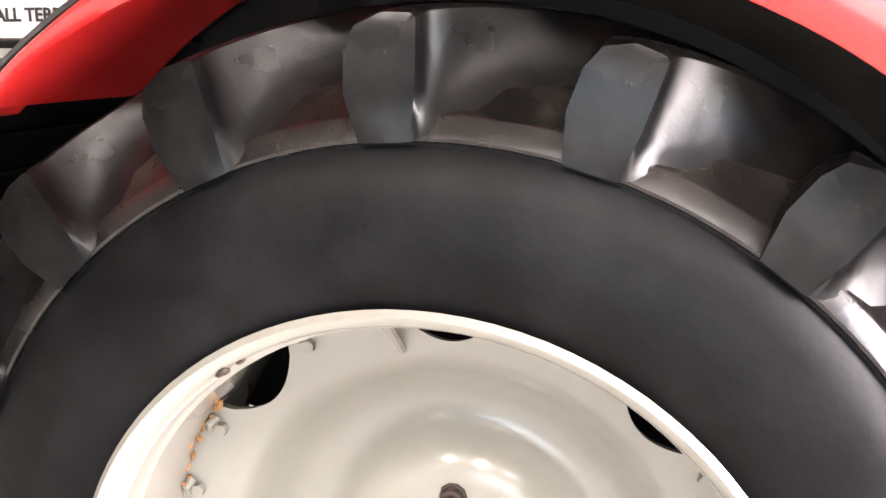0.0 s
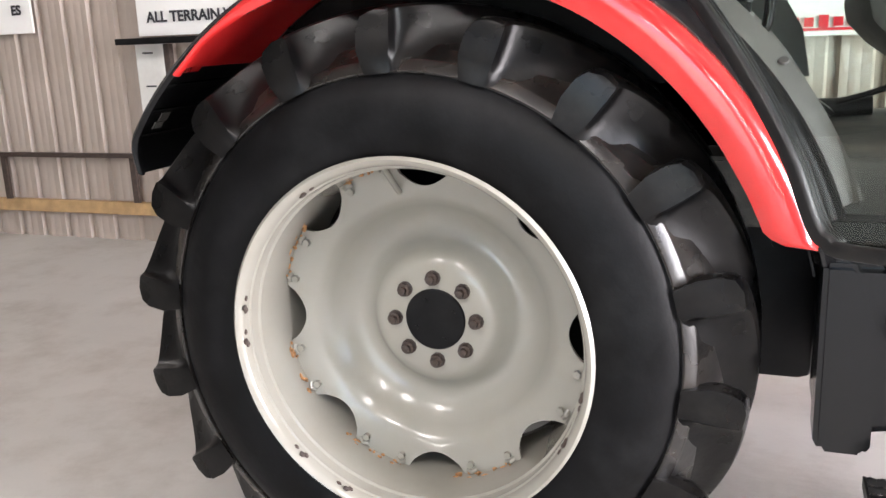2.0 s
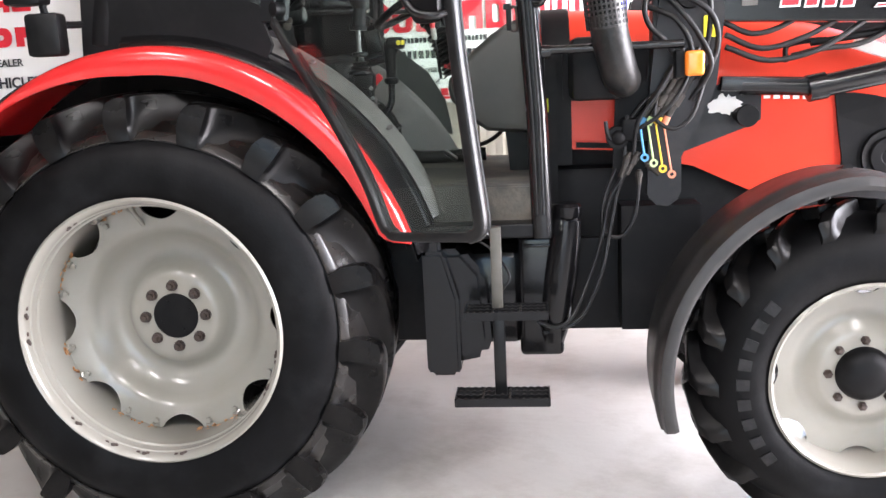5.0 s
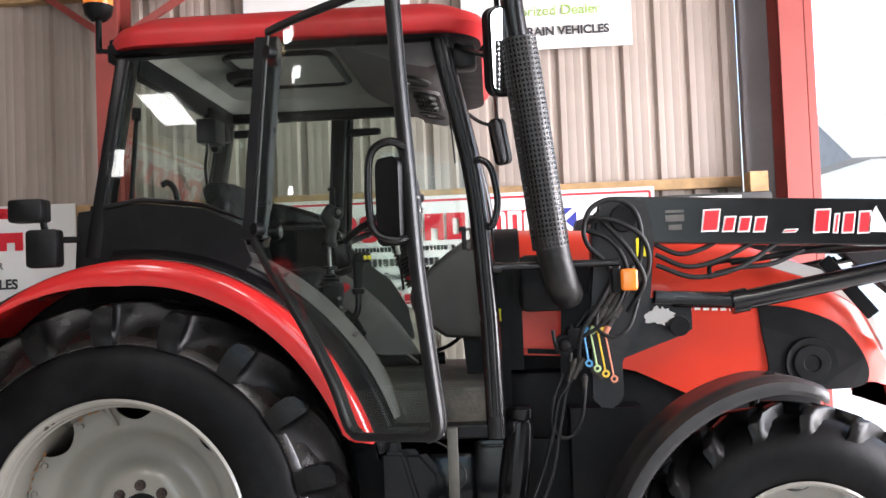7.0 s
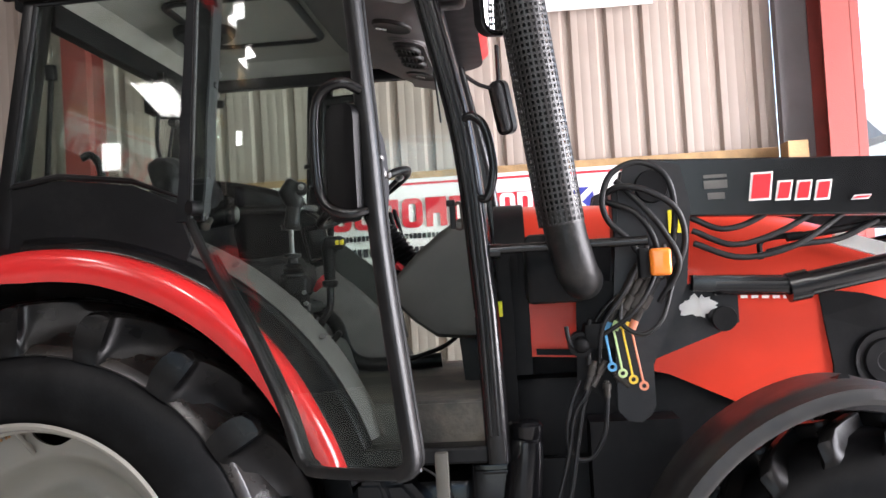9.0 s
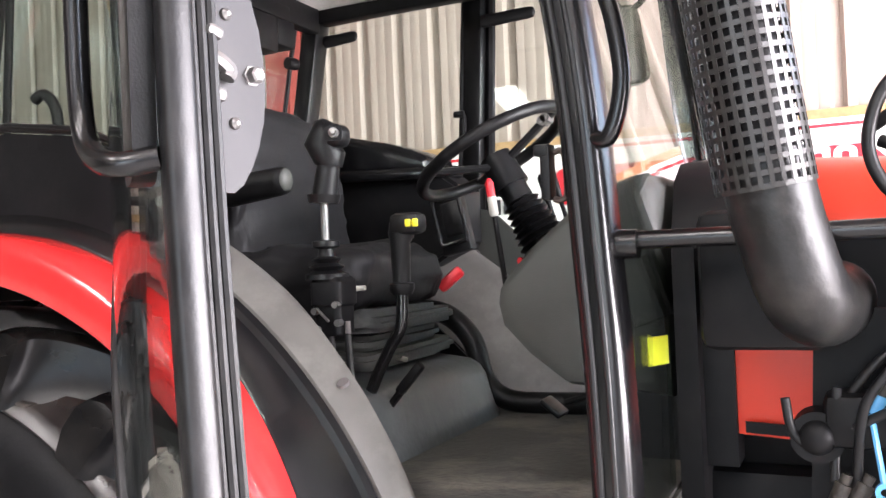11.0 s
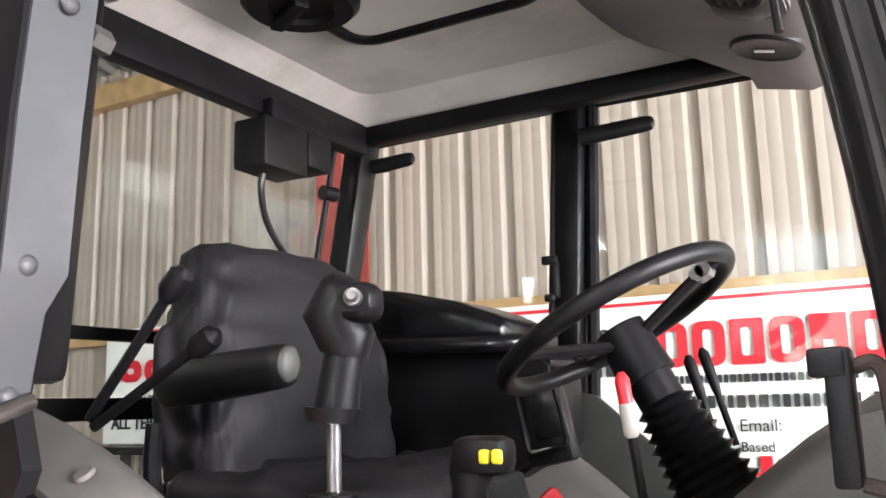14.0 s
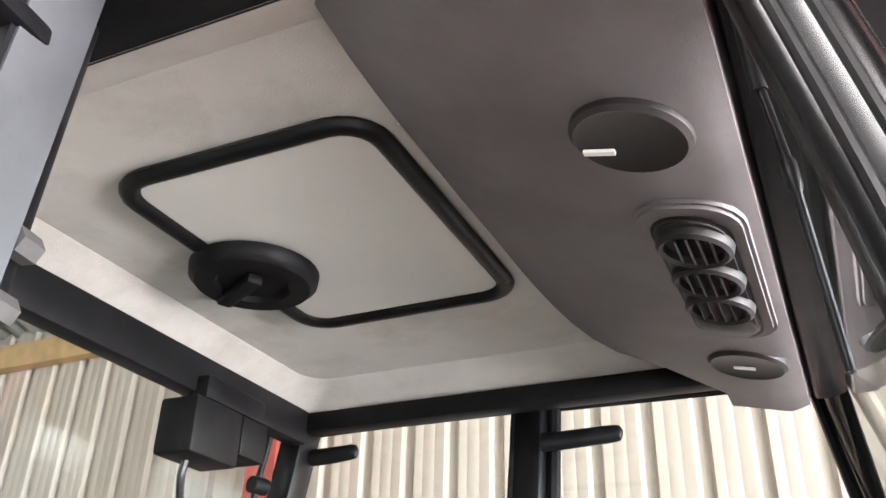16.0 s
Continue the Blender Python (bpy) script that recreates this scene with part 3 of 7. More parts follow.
SY = 2.692
big = board(-0.70, 2.565, 1.40, 2.235, "dealer_sign", "long white dealer board with red border and red lettering shapes", border=(0.035, 0.016))
ring_letters("red_letters", 0.17, 1.16, 1.90, 2.10, 6, SY, SIGNRED, big)
bm = B()
prism(bm, [(1.19, 1.90), (1.72, 1.90), (1.72, 2.10), (1.19, 2.10)], SY, SY + 0.002)
part("red_field", bm, SIGNRED, big, smooth=0)
ring_letters("white_letters", 1.22, 1.70, 1.905, 2.095, 4, SY - 0.003, SIGNWHITE, big)
flag(big, 1.76, 1.98, 1.90, 2.10, SY)
for x0, x1, z, h in ((0.25, 1.65, 1.825, 0.035), (0.30, 1.45, 1.715, 0.055)):
    x = x0
    random.seed(int(x0 * 1000 + z * 100))
    while x < x1:
        w = h * random.uniform(0.4, 0.8)
        bm = B()
        box(bm, (x + w / 2, SY, z + h / 2), (w, 0.003, h), 0)
        part("text_bar", bm, SIGNBLACK, big, smooth=0)
        x += w + h * (0.25 if random.random() > 0.2 else 0.9)
lettering("small_text", "Email:", 0.075, 0.52, 1.615, SY, SIGNBLACK, big)
lettering("small_text", "Based", 0.06, 0.52, 1.53, SY, SIGNBLACK, big)
for i in range(9):
    bm = B()
    box(bm, (0.62 + i * 0.075, SY, 1.475), (0.05, 0.003, 0.05 if i % 3 else 0.075), 0)
    part("text_bar", bm, SIGNRED, big, smooth=0)
lettering("black_text", "SALES", 0.10, -0.30, 2.02, SY, SIGNBLACK, big, bold=0.002)
for i in range(6):
    bm = B()
    box(bm, (-0.26 + i * 0.075, SY, 1.91), (0.055, 0.003, 0.085), 0)
    part("text_bar", bm, SIGNBLACK, big, smooth=0)

hon = board(-3.52, -1.87, 1.56, 2.30, "quad_dealer_sign", "white dealer board with red and black lettering above a black shelf")
ring_letters("red_letters", -3.32, -2.32, 2.20, 2.28, 6, SY, SIGNRED, hon)
ring_letters("red_letters", -3.38, -2.27, 1.95, 2.09, 5, SY, SIGNRED, hon)
lettering("black_text", "AUTHORISED DEALER", 0.075, -3.19, 1.81, SY, SIGNBLACK, hon, bold=0.001)
lettering("black_text", "ALL TERRAIN VEHICLES", 0.105, -3.43, 1.655, SY, SIGNBLACK, hon, bold=0.003)
left = board(-6.2, -4.50, 1.62, 2.5, "wall_sign", "white wall board with black lettering")
lettering("black_text", "ES", 0.10, -4.68, 1.76, SY, SIGNBLACK, left, bold=0.003)
top = board(-0.49, 0.79, 3.46, 3.955, "small_dealer_sign", "small white dealer board high under the eaves", y=2.66)
ring_letters("red_letters", -0.36, 0.22, 3.80, 3.90, 6, 2.652, SIGNRED, top)
ring_letters("red_letters", 0.24, 0.60, 3.80, 3.90, 4, 2.652, SIGNRED, top)
arc = board(1.18, 2.45, 3.30, 3.93, "atv_dealer_sign", "white dealer board with green brand shapes and black text", y=2.66)
bm = B()
prism(bm, [(1.52, 3.80), (1.62, 3.77), (1.72, 3.80), (1.84, 3.83), (1.82, 3.86), (1.70, 3.85), (1.60, 3.82)], 2.650, 2.652)
part("cat_emblem", bm, SIGNBLACK, arc, smooth=0)
ring_letters("green_letters", 1.87, 2.25, 3.77, 3.85, 9, 2.652, SIGNGREEN, arc)
lettering("green_text", "Authorized Dealer", 0.108, 1.40, 3.55, 2.652, SIGNGREEN, arc)
lettering("black_text", "ALL TERRAIN VEHICLES", 0.090, 1.34, 3.40, 2.652, SIGNBLACK, arc, bold=0.003)

# dark cabinet with a white sheet beyond the dealer board, a carton on the rail
cab = thing("wall_cabinet", "dark grey steel cabinet with a white sheet on its front", "cabinet", at=(2.96, 2.58, 0.0))
bm = B()
box(bm, (2.96, 2.56, 1.07), (0.76, 0.24, 2.14), 0.006)
part("body", bm, MUDGUARD, cab, smooth=0)
bm = B()
box(bm, (2.875, 2.437, 2.02), (0.50, 0.006, 0.20), 0.002)
part("sheet", bm, WHITE, cab, "white sheet fixed to the front")
box_t = thing("carton", "plain brown cardboard carton on top of the cabinet", "carton", at=(3.27, 2.56, 2.14))
bm = B()
box(bm, (3.27, 2.56, 2.215), (0.13, 0.16, 0.15), 0.004)
part("body", bm, TIMBER, box_t, smooth=0)

# black shelf and a pale notice board under the quad sign
sh = thing("wall_shelf", "narrow black steel shelf on a rusty upright", "shelf", at=(-3.22, 2.6, 1.50))
bm = B()
box(bm, (-2.87, 2.60, 1.525), (1.45, 0.16, 0.045), 0.005)
part("board", bm, BLACK, sh)
bm = B()
box(bm, (-3.25, 2.66, 0.75), (0.05, 0.05, 1.50), 0.003)
part("upright", bm, RUST, sh)
nb = thing("notice_panel", "pale off-white notice panel leaning on the cladding", "panel", at=(-3.48, 2.72, 0.9))
bm = B()
box(bm, (-3.46, 2.735, 1.25), (0.26, 0.02, 0.56), 0.003)
part("sheet", bm, WHITE, nb)
for z in (1.44, 1.20):
    bm = B()
    box(bm, (-3.48, 2.722, z), (0.09, 0.003, 0.012), 0)
    part("text_bar", bm, SIGNBLACK, nb, smooth=0)

# ---- the tractor ----
tractor = thing("tractor", "red four-wheel-drive farm tractor with black cab, its near door open", "tractor")
HUB = Vector((0, 0, 0.76))


def polar(phi, r, y, c=HUB):
    """A point at the angle phi (degrees, from the top towards the front) round a wheel's axle."""
    a = radians(phi)
    return Vector((c[0] + r * math.sin(a), y, c[2] + r * math.cos(a)))


def lug_mesh(stations):
    """stations: (y, angle, base radius, top radius, half angle at the base, half angle at the top)."""
    bm = B()
    rings = []
    for y, a, rb, rt, hb, ht in stations:
        z = Vector((0, 0, 0))
        rings.append([polar(a - hb, rb, y, z), polar(a - ht, rt - 0.004, y, z), polar(a - ht * 0.7, rt, y, z), polar(a + ht * 0.7, rt, y, z), polar(a + ht, rt - 0.004, y, z), polar(a + ht + (hb - ht) * 0.45, rb + (rt - rb) * 0.45, y, z), polar(a + hb + 1.2 * math.sin(min(1.0, y / 0.12) * math.pi), rb, y, z)])
    loft(bm, rings)
    return mesh_of("lug", bm, TREAD, 35)


def bar_lug_mesh():
    """A tread bar of the rear tyre: a tall block at the shoulder that sweeps inwards and forwards to the crown.
    Each track holds (angle, radius, y) along the bar; the first ring is the block's outer face."""
    tracks = (
        ((-8.8, 0.650, 0.014), (-9.0, 0.690, 0.085), (-5.0, 0.728, 0.150), (2.0, 0.742, 0.195), (9.0, 0.750, 0.235), (15.5, 0.750, 0.262)),
        ((-9.7, 0.705, 0.014), (-9.2, 0.735, 0.082), (-4.7, 0.762, 0.142), (2.4, 0.776, 0.186), (9.4, 0.782, 0.226), (16.0, 0.784, 0.256)),
        ((-9.3, 0.752, 0.018), (-8.6, 0.776, 0.077), (-4.0, 0.790, 0.133), (3.1, 0.797, 0.177), (10.0, 0.801, 0.217), (16.8, 0.802, 0.250)),
        ((-8.3, 0.778, 0.025), (-7.6, 0.792, 0.072), (-3.1, 0.800, 0.128), (3.9, 0.805, 0.173), (10.8, 0.808, 0.214), (17.5, 0.809, 0.247)),
        ((-6.0, 0.790, 0.030), (-5.2, 0.797, 0.068), (-0.8, 0.803, 0.120), (6.4, 0.807, 0.168), (13.8, 0.809, 0.211), (20.8, 0.810, 0.246)),
        ((-3.7, 0.788, 0.030), (-3.1, 0.796, 0.064), (1.0, 0.802, 0.108), (8.5, 0.807, 0.158), (16.2, 0.809, 0.205), (23.3, 0.810, 0.244)),
        ((-3.2, 0.782, 0.028), (-2.6, 0.791, 0.061), (1.5, 0.798, 0.104), (9.0, 0.803, 0.154), (16.7, 0.805, 0.202), (23.8, 0.806, 0.242)),
        ((-3.1, 0.742, 0.020), (-2.3, 0.752, 0.056), (2.0, 0.768, 0.098), (9.5, 0.778, 0.146), (17.2, 0.784, 0.193), (24.2, 0.788, 0.232)),
        ((-3.1, 0.705, 0.015), (-1.9, 0.714, 0.050), (2.6, 0.737, 0.090), (10.1, 0.753, 0.137), (17.8, 0.762, 0.183), (24.8, 0.766, 0.222)),
        ((-3.3, 0.675, 0.013), (-1.1, 0.690, 0.044), (3.6, 0.714, 0.080), (11.1, 0.735, 0.126), (18.8, 0.747, 0.170), (25.6, 0.752, 0.208)),
        ((-3.6, 0.650, 0.014), (0.3, 0.668, 0.034), (5.2, 0.692, 0.066), (12.6, 0.718, 0.112), (20.2, 0.736, 0.156), (26.6, 0.744, 0.194)))
    bm = B()
    z = Vector((0, 0, 0))
    rings = list(zip(*[[polar(p.x, p.y, p.z, z) for p in spline(tr, 4)] for tr in tracks]))
    vs = [[bm.verts.new(p) for p in ring] for ring in rings]
    n = len(tracks)
    for a, b in zip(vs, vs[1:]):
        for j in range(n - 1):
            bm.faces.new((a[j], a[j + 1], b[j + 1], b[j]))
    for ring in (vs[0], vs[-1]):
        for quad in ((0, 1, 8, 9, 10), (1, 2, 7, 8), (2, 3, 6, 7), (3, 4, 5, 6)):
            bm.faces.new([ring[k] for k in quad])
    return mesh_of("lug", bm, TREAD, 38)


def scalloped_disc(bm, prof, edge, notch, phase, y, thick, seg=192):
    """The wheel disc: turned centre with a scalloped rim."""
    rings = []
    for r, yy in prof:
        rings.append([(r, yy)] * seg)
    pts = []
    for j in range(seg):
        c = max(0.0, math.cos(8 * (2 * math.pi * j / seg) + phase))
        pts.append((edge - notch * c ** 0.6, y))
    rings.append(pts)
    rings.append([(r - 0.002, yy + thick) for r, yy in pts])
    vs = []
    for ring in rings:
        vs.append([bm.verts.new((r * math.sin(2 * math.pi * j / seg), yy, r * math.cos(2 * math.pi * j / seg))) for j, (r, yy) in enumerate(ring)])
    for a, b in zip(vs, vs[1:]):
        for j in range(seg):
            bm.faces.new((a[j], a[(j + 1) % seg], b[(j + 1) % seg], b[j]))
    return vs


def rear_wheel(name, m, label):
    """A rear wheel with its outer side towards -y, axle at the origin."""
    bm = B()
    lathe(bm, [(0.462, 0.0), (0.466, -0.010), (0.458, -0.018), (0.449, -0.014), (0.442, 0.0), (0.439, 0.018), (0.4345, 0.021), (0.434, 0.045), (0.433, 0.052), (0.427, 0.056), (0.426, 0.085), (0.424, 0.14), (0.424, 0.20), (0.424, 0.25),
               (0.424, 0.30), (0.424, 0.35), (0.43, 0.40), (0.45, 0.44), (0.462, 0.455), (0.466, 0.44), (0.44, 0.40), (0.432, 0.36), (0.430, 0.30), (0.430, 0.25), (0.432, 0.20), (0.438, 0.06), (0.452, 0.01)], 96, closed=True)
    w = part(name, bm, WHEEL, tractor, label)
    w.matrix_basis = m
    me = []
    bm = B()
    S = [(0.455, 0.42), (0.455, 0.005), (0.475, -0.004), (0.50, -0.010), (0.55, -0.014), (0.60, -0.004), (0.632, 0.012), (0.646, 0.026), (0.650, 0.027)]
    lathe(bm, S, 120)
    ob = new("tyre", mesh_of("tyre", bm, SIDEWALL, 28))
    ob.parent = w
    tagged(ob, "black tractor tyre, scuffed sidewall")
    bm = B()
    lathe(bm, [(0.649, 0.027), (0.651, 0.021), (0.655, 0.020), (0.678, 0.034), (0.682, 0.040), (0.686, 0.052), (0.712, 0.080), (0.740, 0.140),
               (0.752, 0.20), (0.755, 0.23), (0.752, 0.26), (0.740, 0.32), (0.712, 0.38), (0.686, 0.408), (0.655, 0.44)], 120)
    o = new("tread", mesh_of("tread", bm, CARCASS, 28))
    o.parent = ob
    bm = B()
    lathe(bm, [(0.655, 0.44), (0.62, 0.455), (0.56, 0.47), (0.50, 0.462), (0.455, 0.42)], 120)
    o = new("inner_sidewall", mesh_of("inner_sidewall", bm, SIDEWALL, 50))
    o.parent = ob
    lug = bar_lug_mesh()
    N = 18
    for k in range(N):
        for side in (0, 1):
            o = new("lug", lug)
            o.parent = w
            mm = Matrix.Rotation(radians(360 / N * (k + 0.5 * side) + 2.8), 4, "Y")
            if side:
                mm = mm @ Matrix.Translation((0, 0.46, 0)) @ Matrix.Diagonal((1, -1, 1, 1))
            o.matrix_basis = mm
    bm = B()
    scalloped_disc(bm, [(0.08, 0.228), (0.082, 0.224), (0.135, 0.224), (0.150, 0.226), (0.165, 0.232), (0.185, 0.252), (0.203, 0.276), (0.222, 0.286), (0.25, 0.284), (0.282, 0.262), (0.305, 0.234), (0.325, 0.206), (0.345, 0.192)], 0.428, 0.064, 0.0, 0.185, 0.014)
    d = new("wheel_disc", mesh_of("wheel_disc", bm, WHEEL, 40))
    d.parent = w
    tagged(d, "pale grey dished wheel disc with scalloped edge")
    bm = B()
    lathe(bm, [(0.0001, 0.218), (0.080, 0.218), (0.0835, 0.221), (0.0835, 0.24)], 40)
    for k in range(4):
        p = polar(45 + 90 * k + 20, 0.058, 0.218, (0, 0, 0))
        cyl(bm, p, p + Vector((0, -0.003, 0)), 0.006, 8)
    h = new("hub_cap", mesh_of("hub_cap", bm, BLACK, 40))
    h.parent = w
    tagged(h, "black hub centre")
    bm = B()
    tube(bm, [(0, 0.226, 0), (0, 0.220, 0), (0, 0.219, 0), (0, 0.206, 0), (0, 0.2055, 0), (0, 0.198, 0)], [0.021, 0.021, 0.0175, 0.0175, 0.011, 0.009], 10)
    bolt = mesh_of("wheel_nut", bm, RUST, 30)
    for k in range(8):
        o = new("wheel_nut", bolt)
        o.parent = w
        o.matrix_basis = Matrix.Translation(polar(45 * k - 1.2, 0.1135, 0, (0, 0, 0)))
    bm = B()
    cyl(bm, (0, 0.185, 0.398), (0, 0.173, 0.398), 0.010, 6)
    tube(bm, [(-0.012, 0.183, 0.414), (0, 0.175, 0.416), (0.012, 0.183, 0.414)], 0.007, 8)
    lugb = mesh_of("rim_bolt", bm, WHEEL, 40)
    random.seed(5)
    rusts = []
    for q in range(3):
        bm = B()
        for k in range(16):
            a = random.uniform(-12, 12)
            p = polar(a, random.uniform(0.417, 0.428), random.uniform(0.160, 0.182), (0, 0, 0))
            ball(bm, p, (random.uniform(0.003, 0.012), 0.004, random.uniform(0.003, 0.006)), 8)
        rusts.append(mesh_of("rust_patch", bm, RUSTCHIP, 0))
    bm = B()
    for k in range(8):
        ball(bm, polar(random.uniform(-2.6, 2.6), random.uniform(0.436, 0.441), random.uniform(-0.004, 0.008), (0, 0, 0)), (0.008, 0.005, 0.004), 8)
    chip = mesh_of("paint_chip", bm, RUST, 0)
    for k in range(8):
        for s in (-1, 1):
            o = new("rim_bolt", lugb)
            o.parent = w
            o.matrix_basis = Matrix.Rotation(radians(22.5 + 45 * k + 8 * s), 4, "Y")
        if k in (3, 4, 5, 6, 7):
            o = new("rust_patch", rusts[k % 3])
            o.parent = w
            o.matrix_basis = Matrix.Rotation(radians(22.5 + 45 * k + 3), 4, "Y")
            tagged(o, "orange rust along the disc edge", kind="stuff")
    for a in (-80, -92, 118, 102, 172, 205, 190, 224, -32):
        o = new("paint_chip", chip)
        o.parent = w
        o.matrix_basis = Matrix.Rotation(radians(a), 4, "Y")
        tagged(o, "dark rusty paint chips on the rim", kind="stuff")
    bm = B()
    cyl(bm, (-0.073, 0.10, 0.425), (-0.070, 0.19, 0.345), 0.008, 8)
    o = new("valve_stem", mesh_of("valve_stem", bm, WHEEL, 40))
    o.parent = w
    return w


rear_wheel("rear_wheel", pose(0, -0.86, 0.76), "rear wheel with pale grey rim and lugged tyre")
rear_wheel("rear_wheel", pose(0, 0.86, 0.76, 0, 0, 180), "rear wheel with pale grey rim and lugged tyre")


def front_wheel(name, m, label):
    bm = B()
    lathe(bm, [(0.318, 0.0), (0.322, -0.008), (0.314, -0.014), (0.306, -0.008), (0.300, 0.02), (0.295, 0.10), (0.26, 0.15), (0.27, 0.22), (0.30, 0.29), (0.322, 0.30), (0.31, 0.28), (0.275, 0.2), (0.275, 0.14), (0.305, 0.08), (0.31, 0.01)], 72, closed=True)
    w = part(name, bm, WHEEL, tractor, label)
    w.matrix_basis = m
    bm = B()
    lathe(bm, [(0.315, 0.004), (0.335, -0.01), (0.38, -0.026), (0.43, -0.018), (0.47, 0.008), (0.495, 0.04), (0.515, 0.08), (0.523, 0.15), (0.515, 0.22), (0.495, 0.26), (0.43, 0.32), (0.38, 0.326), (0.315, 0.30)], 96, closed=True)
    ob = new("tyre", mesh_of("tyre", bm, SIDEWALL, 50))
    ob.parent = w
    tagged(ob, "black front tyre")
    # raised maker's marks, as plain bars
    for k in range(9):
        a = -128 + 9.5 * k
        bm = B()
        loft(bm, [[polar(a + da, r, y, (0, 0, 0)) for r, y in ((0.384, -0.0262), (0.424, -0.0196), (0.424, -0.0235), (0.384, -0.0300))] for da in (-2.6, 2.6)])
        o = new("tyre_mark", mesh_of("tyre_mark", bm, MARKGREY, 0))
        o.parent = ob
    lug = lug_mesh([(0.010, -2.2, 0.465, 0.490, 3.0, 1.5), (0.025, -1.0, 0.475, 0.535, 3.6, 2.3), (0.055, 1.5, 0.495, 0.556, 3.6, 2.5), (0.11, 7.0, 0.515, 0.560, 3.3, 2.3), (0.165, 12.5, 0.518, 0.561, 3.2, 2.2), (0.17, 13, 0.518, 0.55, 3.1, 2.1)])
    N = 19
    for k in range(N):
        for side in (0, 1):
            o = new("lug", lug)
            o.parent = w
            mm = Matrix.Rotation(radians(360 / N * (k + 0.5 * side) + 3), 4, "Y")
            if side:
                mm = mm @ Matrix.Translation((0, 0.30, 0)) @ Matrix.Diagonal((1, -1, 1, 1))
            o.matrix_basis = mm
    bm = B()
    scalloped_disc(bm, [(0.09, 0.08), (0.13, 0.08), (0.15, 0.085), (0.17, 0.105), (0.20, 0.115), (0.22, 0.11), (0.235, 0.105)], 0.296, 0.035, 0.0, 0.105, 0.012)
    d = new("wheel_disc", mesh_of("wheel_disc", bm, WHEEL, 40))
    d.parent = w
    bm = B()
    lathe(bm, [(0.0001, 0.03), (0.05, 0.03), (0.075, 0.045), (0.09, 0.07), (0.09, 0.10)], 32)
    d = new("hub_cap", mesh_of("hub_cap", bm, BLACK, 40))
    d.parent = w
    bm = B()
    tube(bm, [(0, 0.085, 0), (0, 0.07, 0), (0, 0.06, 0)], [0.015, 0.015, 0.008], 6)
    bolt = mesh_of("wheel_nut", bm, RUST, 30)
    for k in range(8):
        o = new("wheel_nut", bolt)
        o.parent = w
        o.matrix_basis = Matrix.Translation(polar(45 * k, 0.112, 0, (0, 0, 0)))
    return w


front_wheel("front_wheel", pose(2.355, -0.86, 0.56, 0, 0, 0), "front wheel with pale grey rim and lugged tyre")
front_wheel("front_wheel", pose(2.355, 0.86, 0.56, 0, 0, 180), "front wheel with pale grey rim and lugged tyre")


# fenders: a red shell over each rear wheel
FR = [(-40, 0.905), (-20, 0.93), (0, 0.952), (14, 0.962), (30, 0.961), (47, 0.956), (60, 0.951), (73, 0.952)]


def interp(tab, a):
    for (a0, v0), (a1, v1) in zip(tab, tab[1:]):
        if a <= a1:
            k = (a - a0) / (a1 - a0)
            return v0 + (v1 - v0) * max(0, k)
    return tab[-1][1]


def strip(bm, a0, a1, prof, n=40, s=1, taper=None):
    """A band round the rear axle; prof(phi) gives a closed ring of (radius, y)."""
    rings = []
    for i in range(n + 1):
        a = a0 + (a1 - a0) * i / n
        rings.append([polar(a, r, s * y) for r, y in prof(a)])
    loft(bm, rings)


def spread(a):
    return 0.055 * min(1.0, max(0.0, (a - 42) / 20))


def tuck(a):
    return 0.060 * max(0.0, (a - 40) / 25)


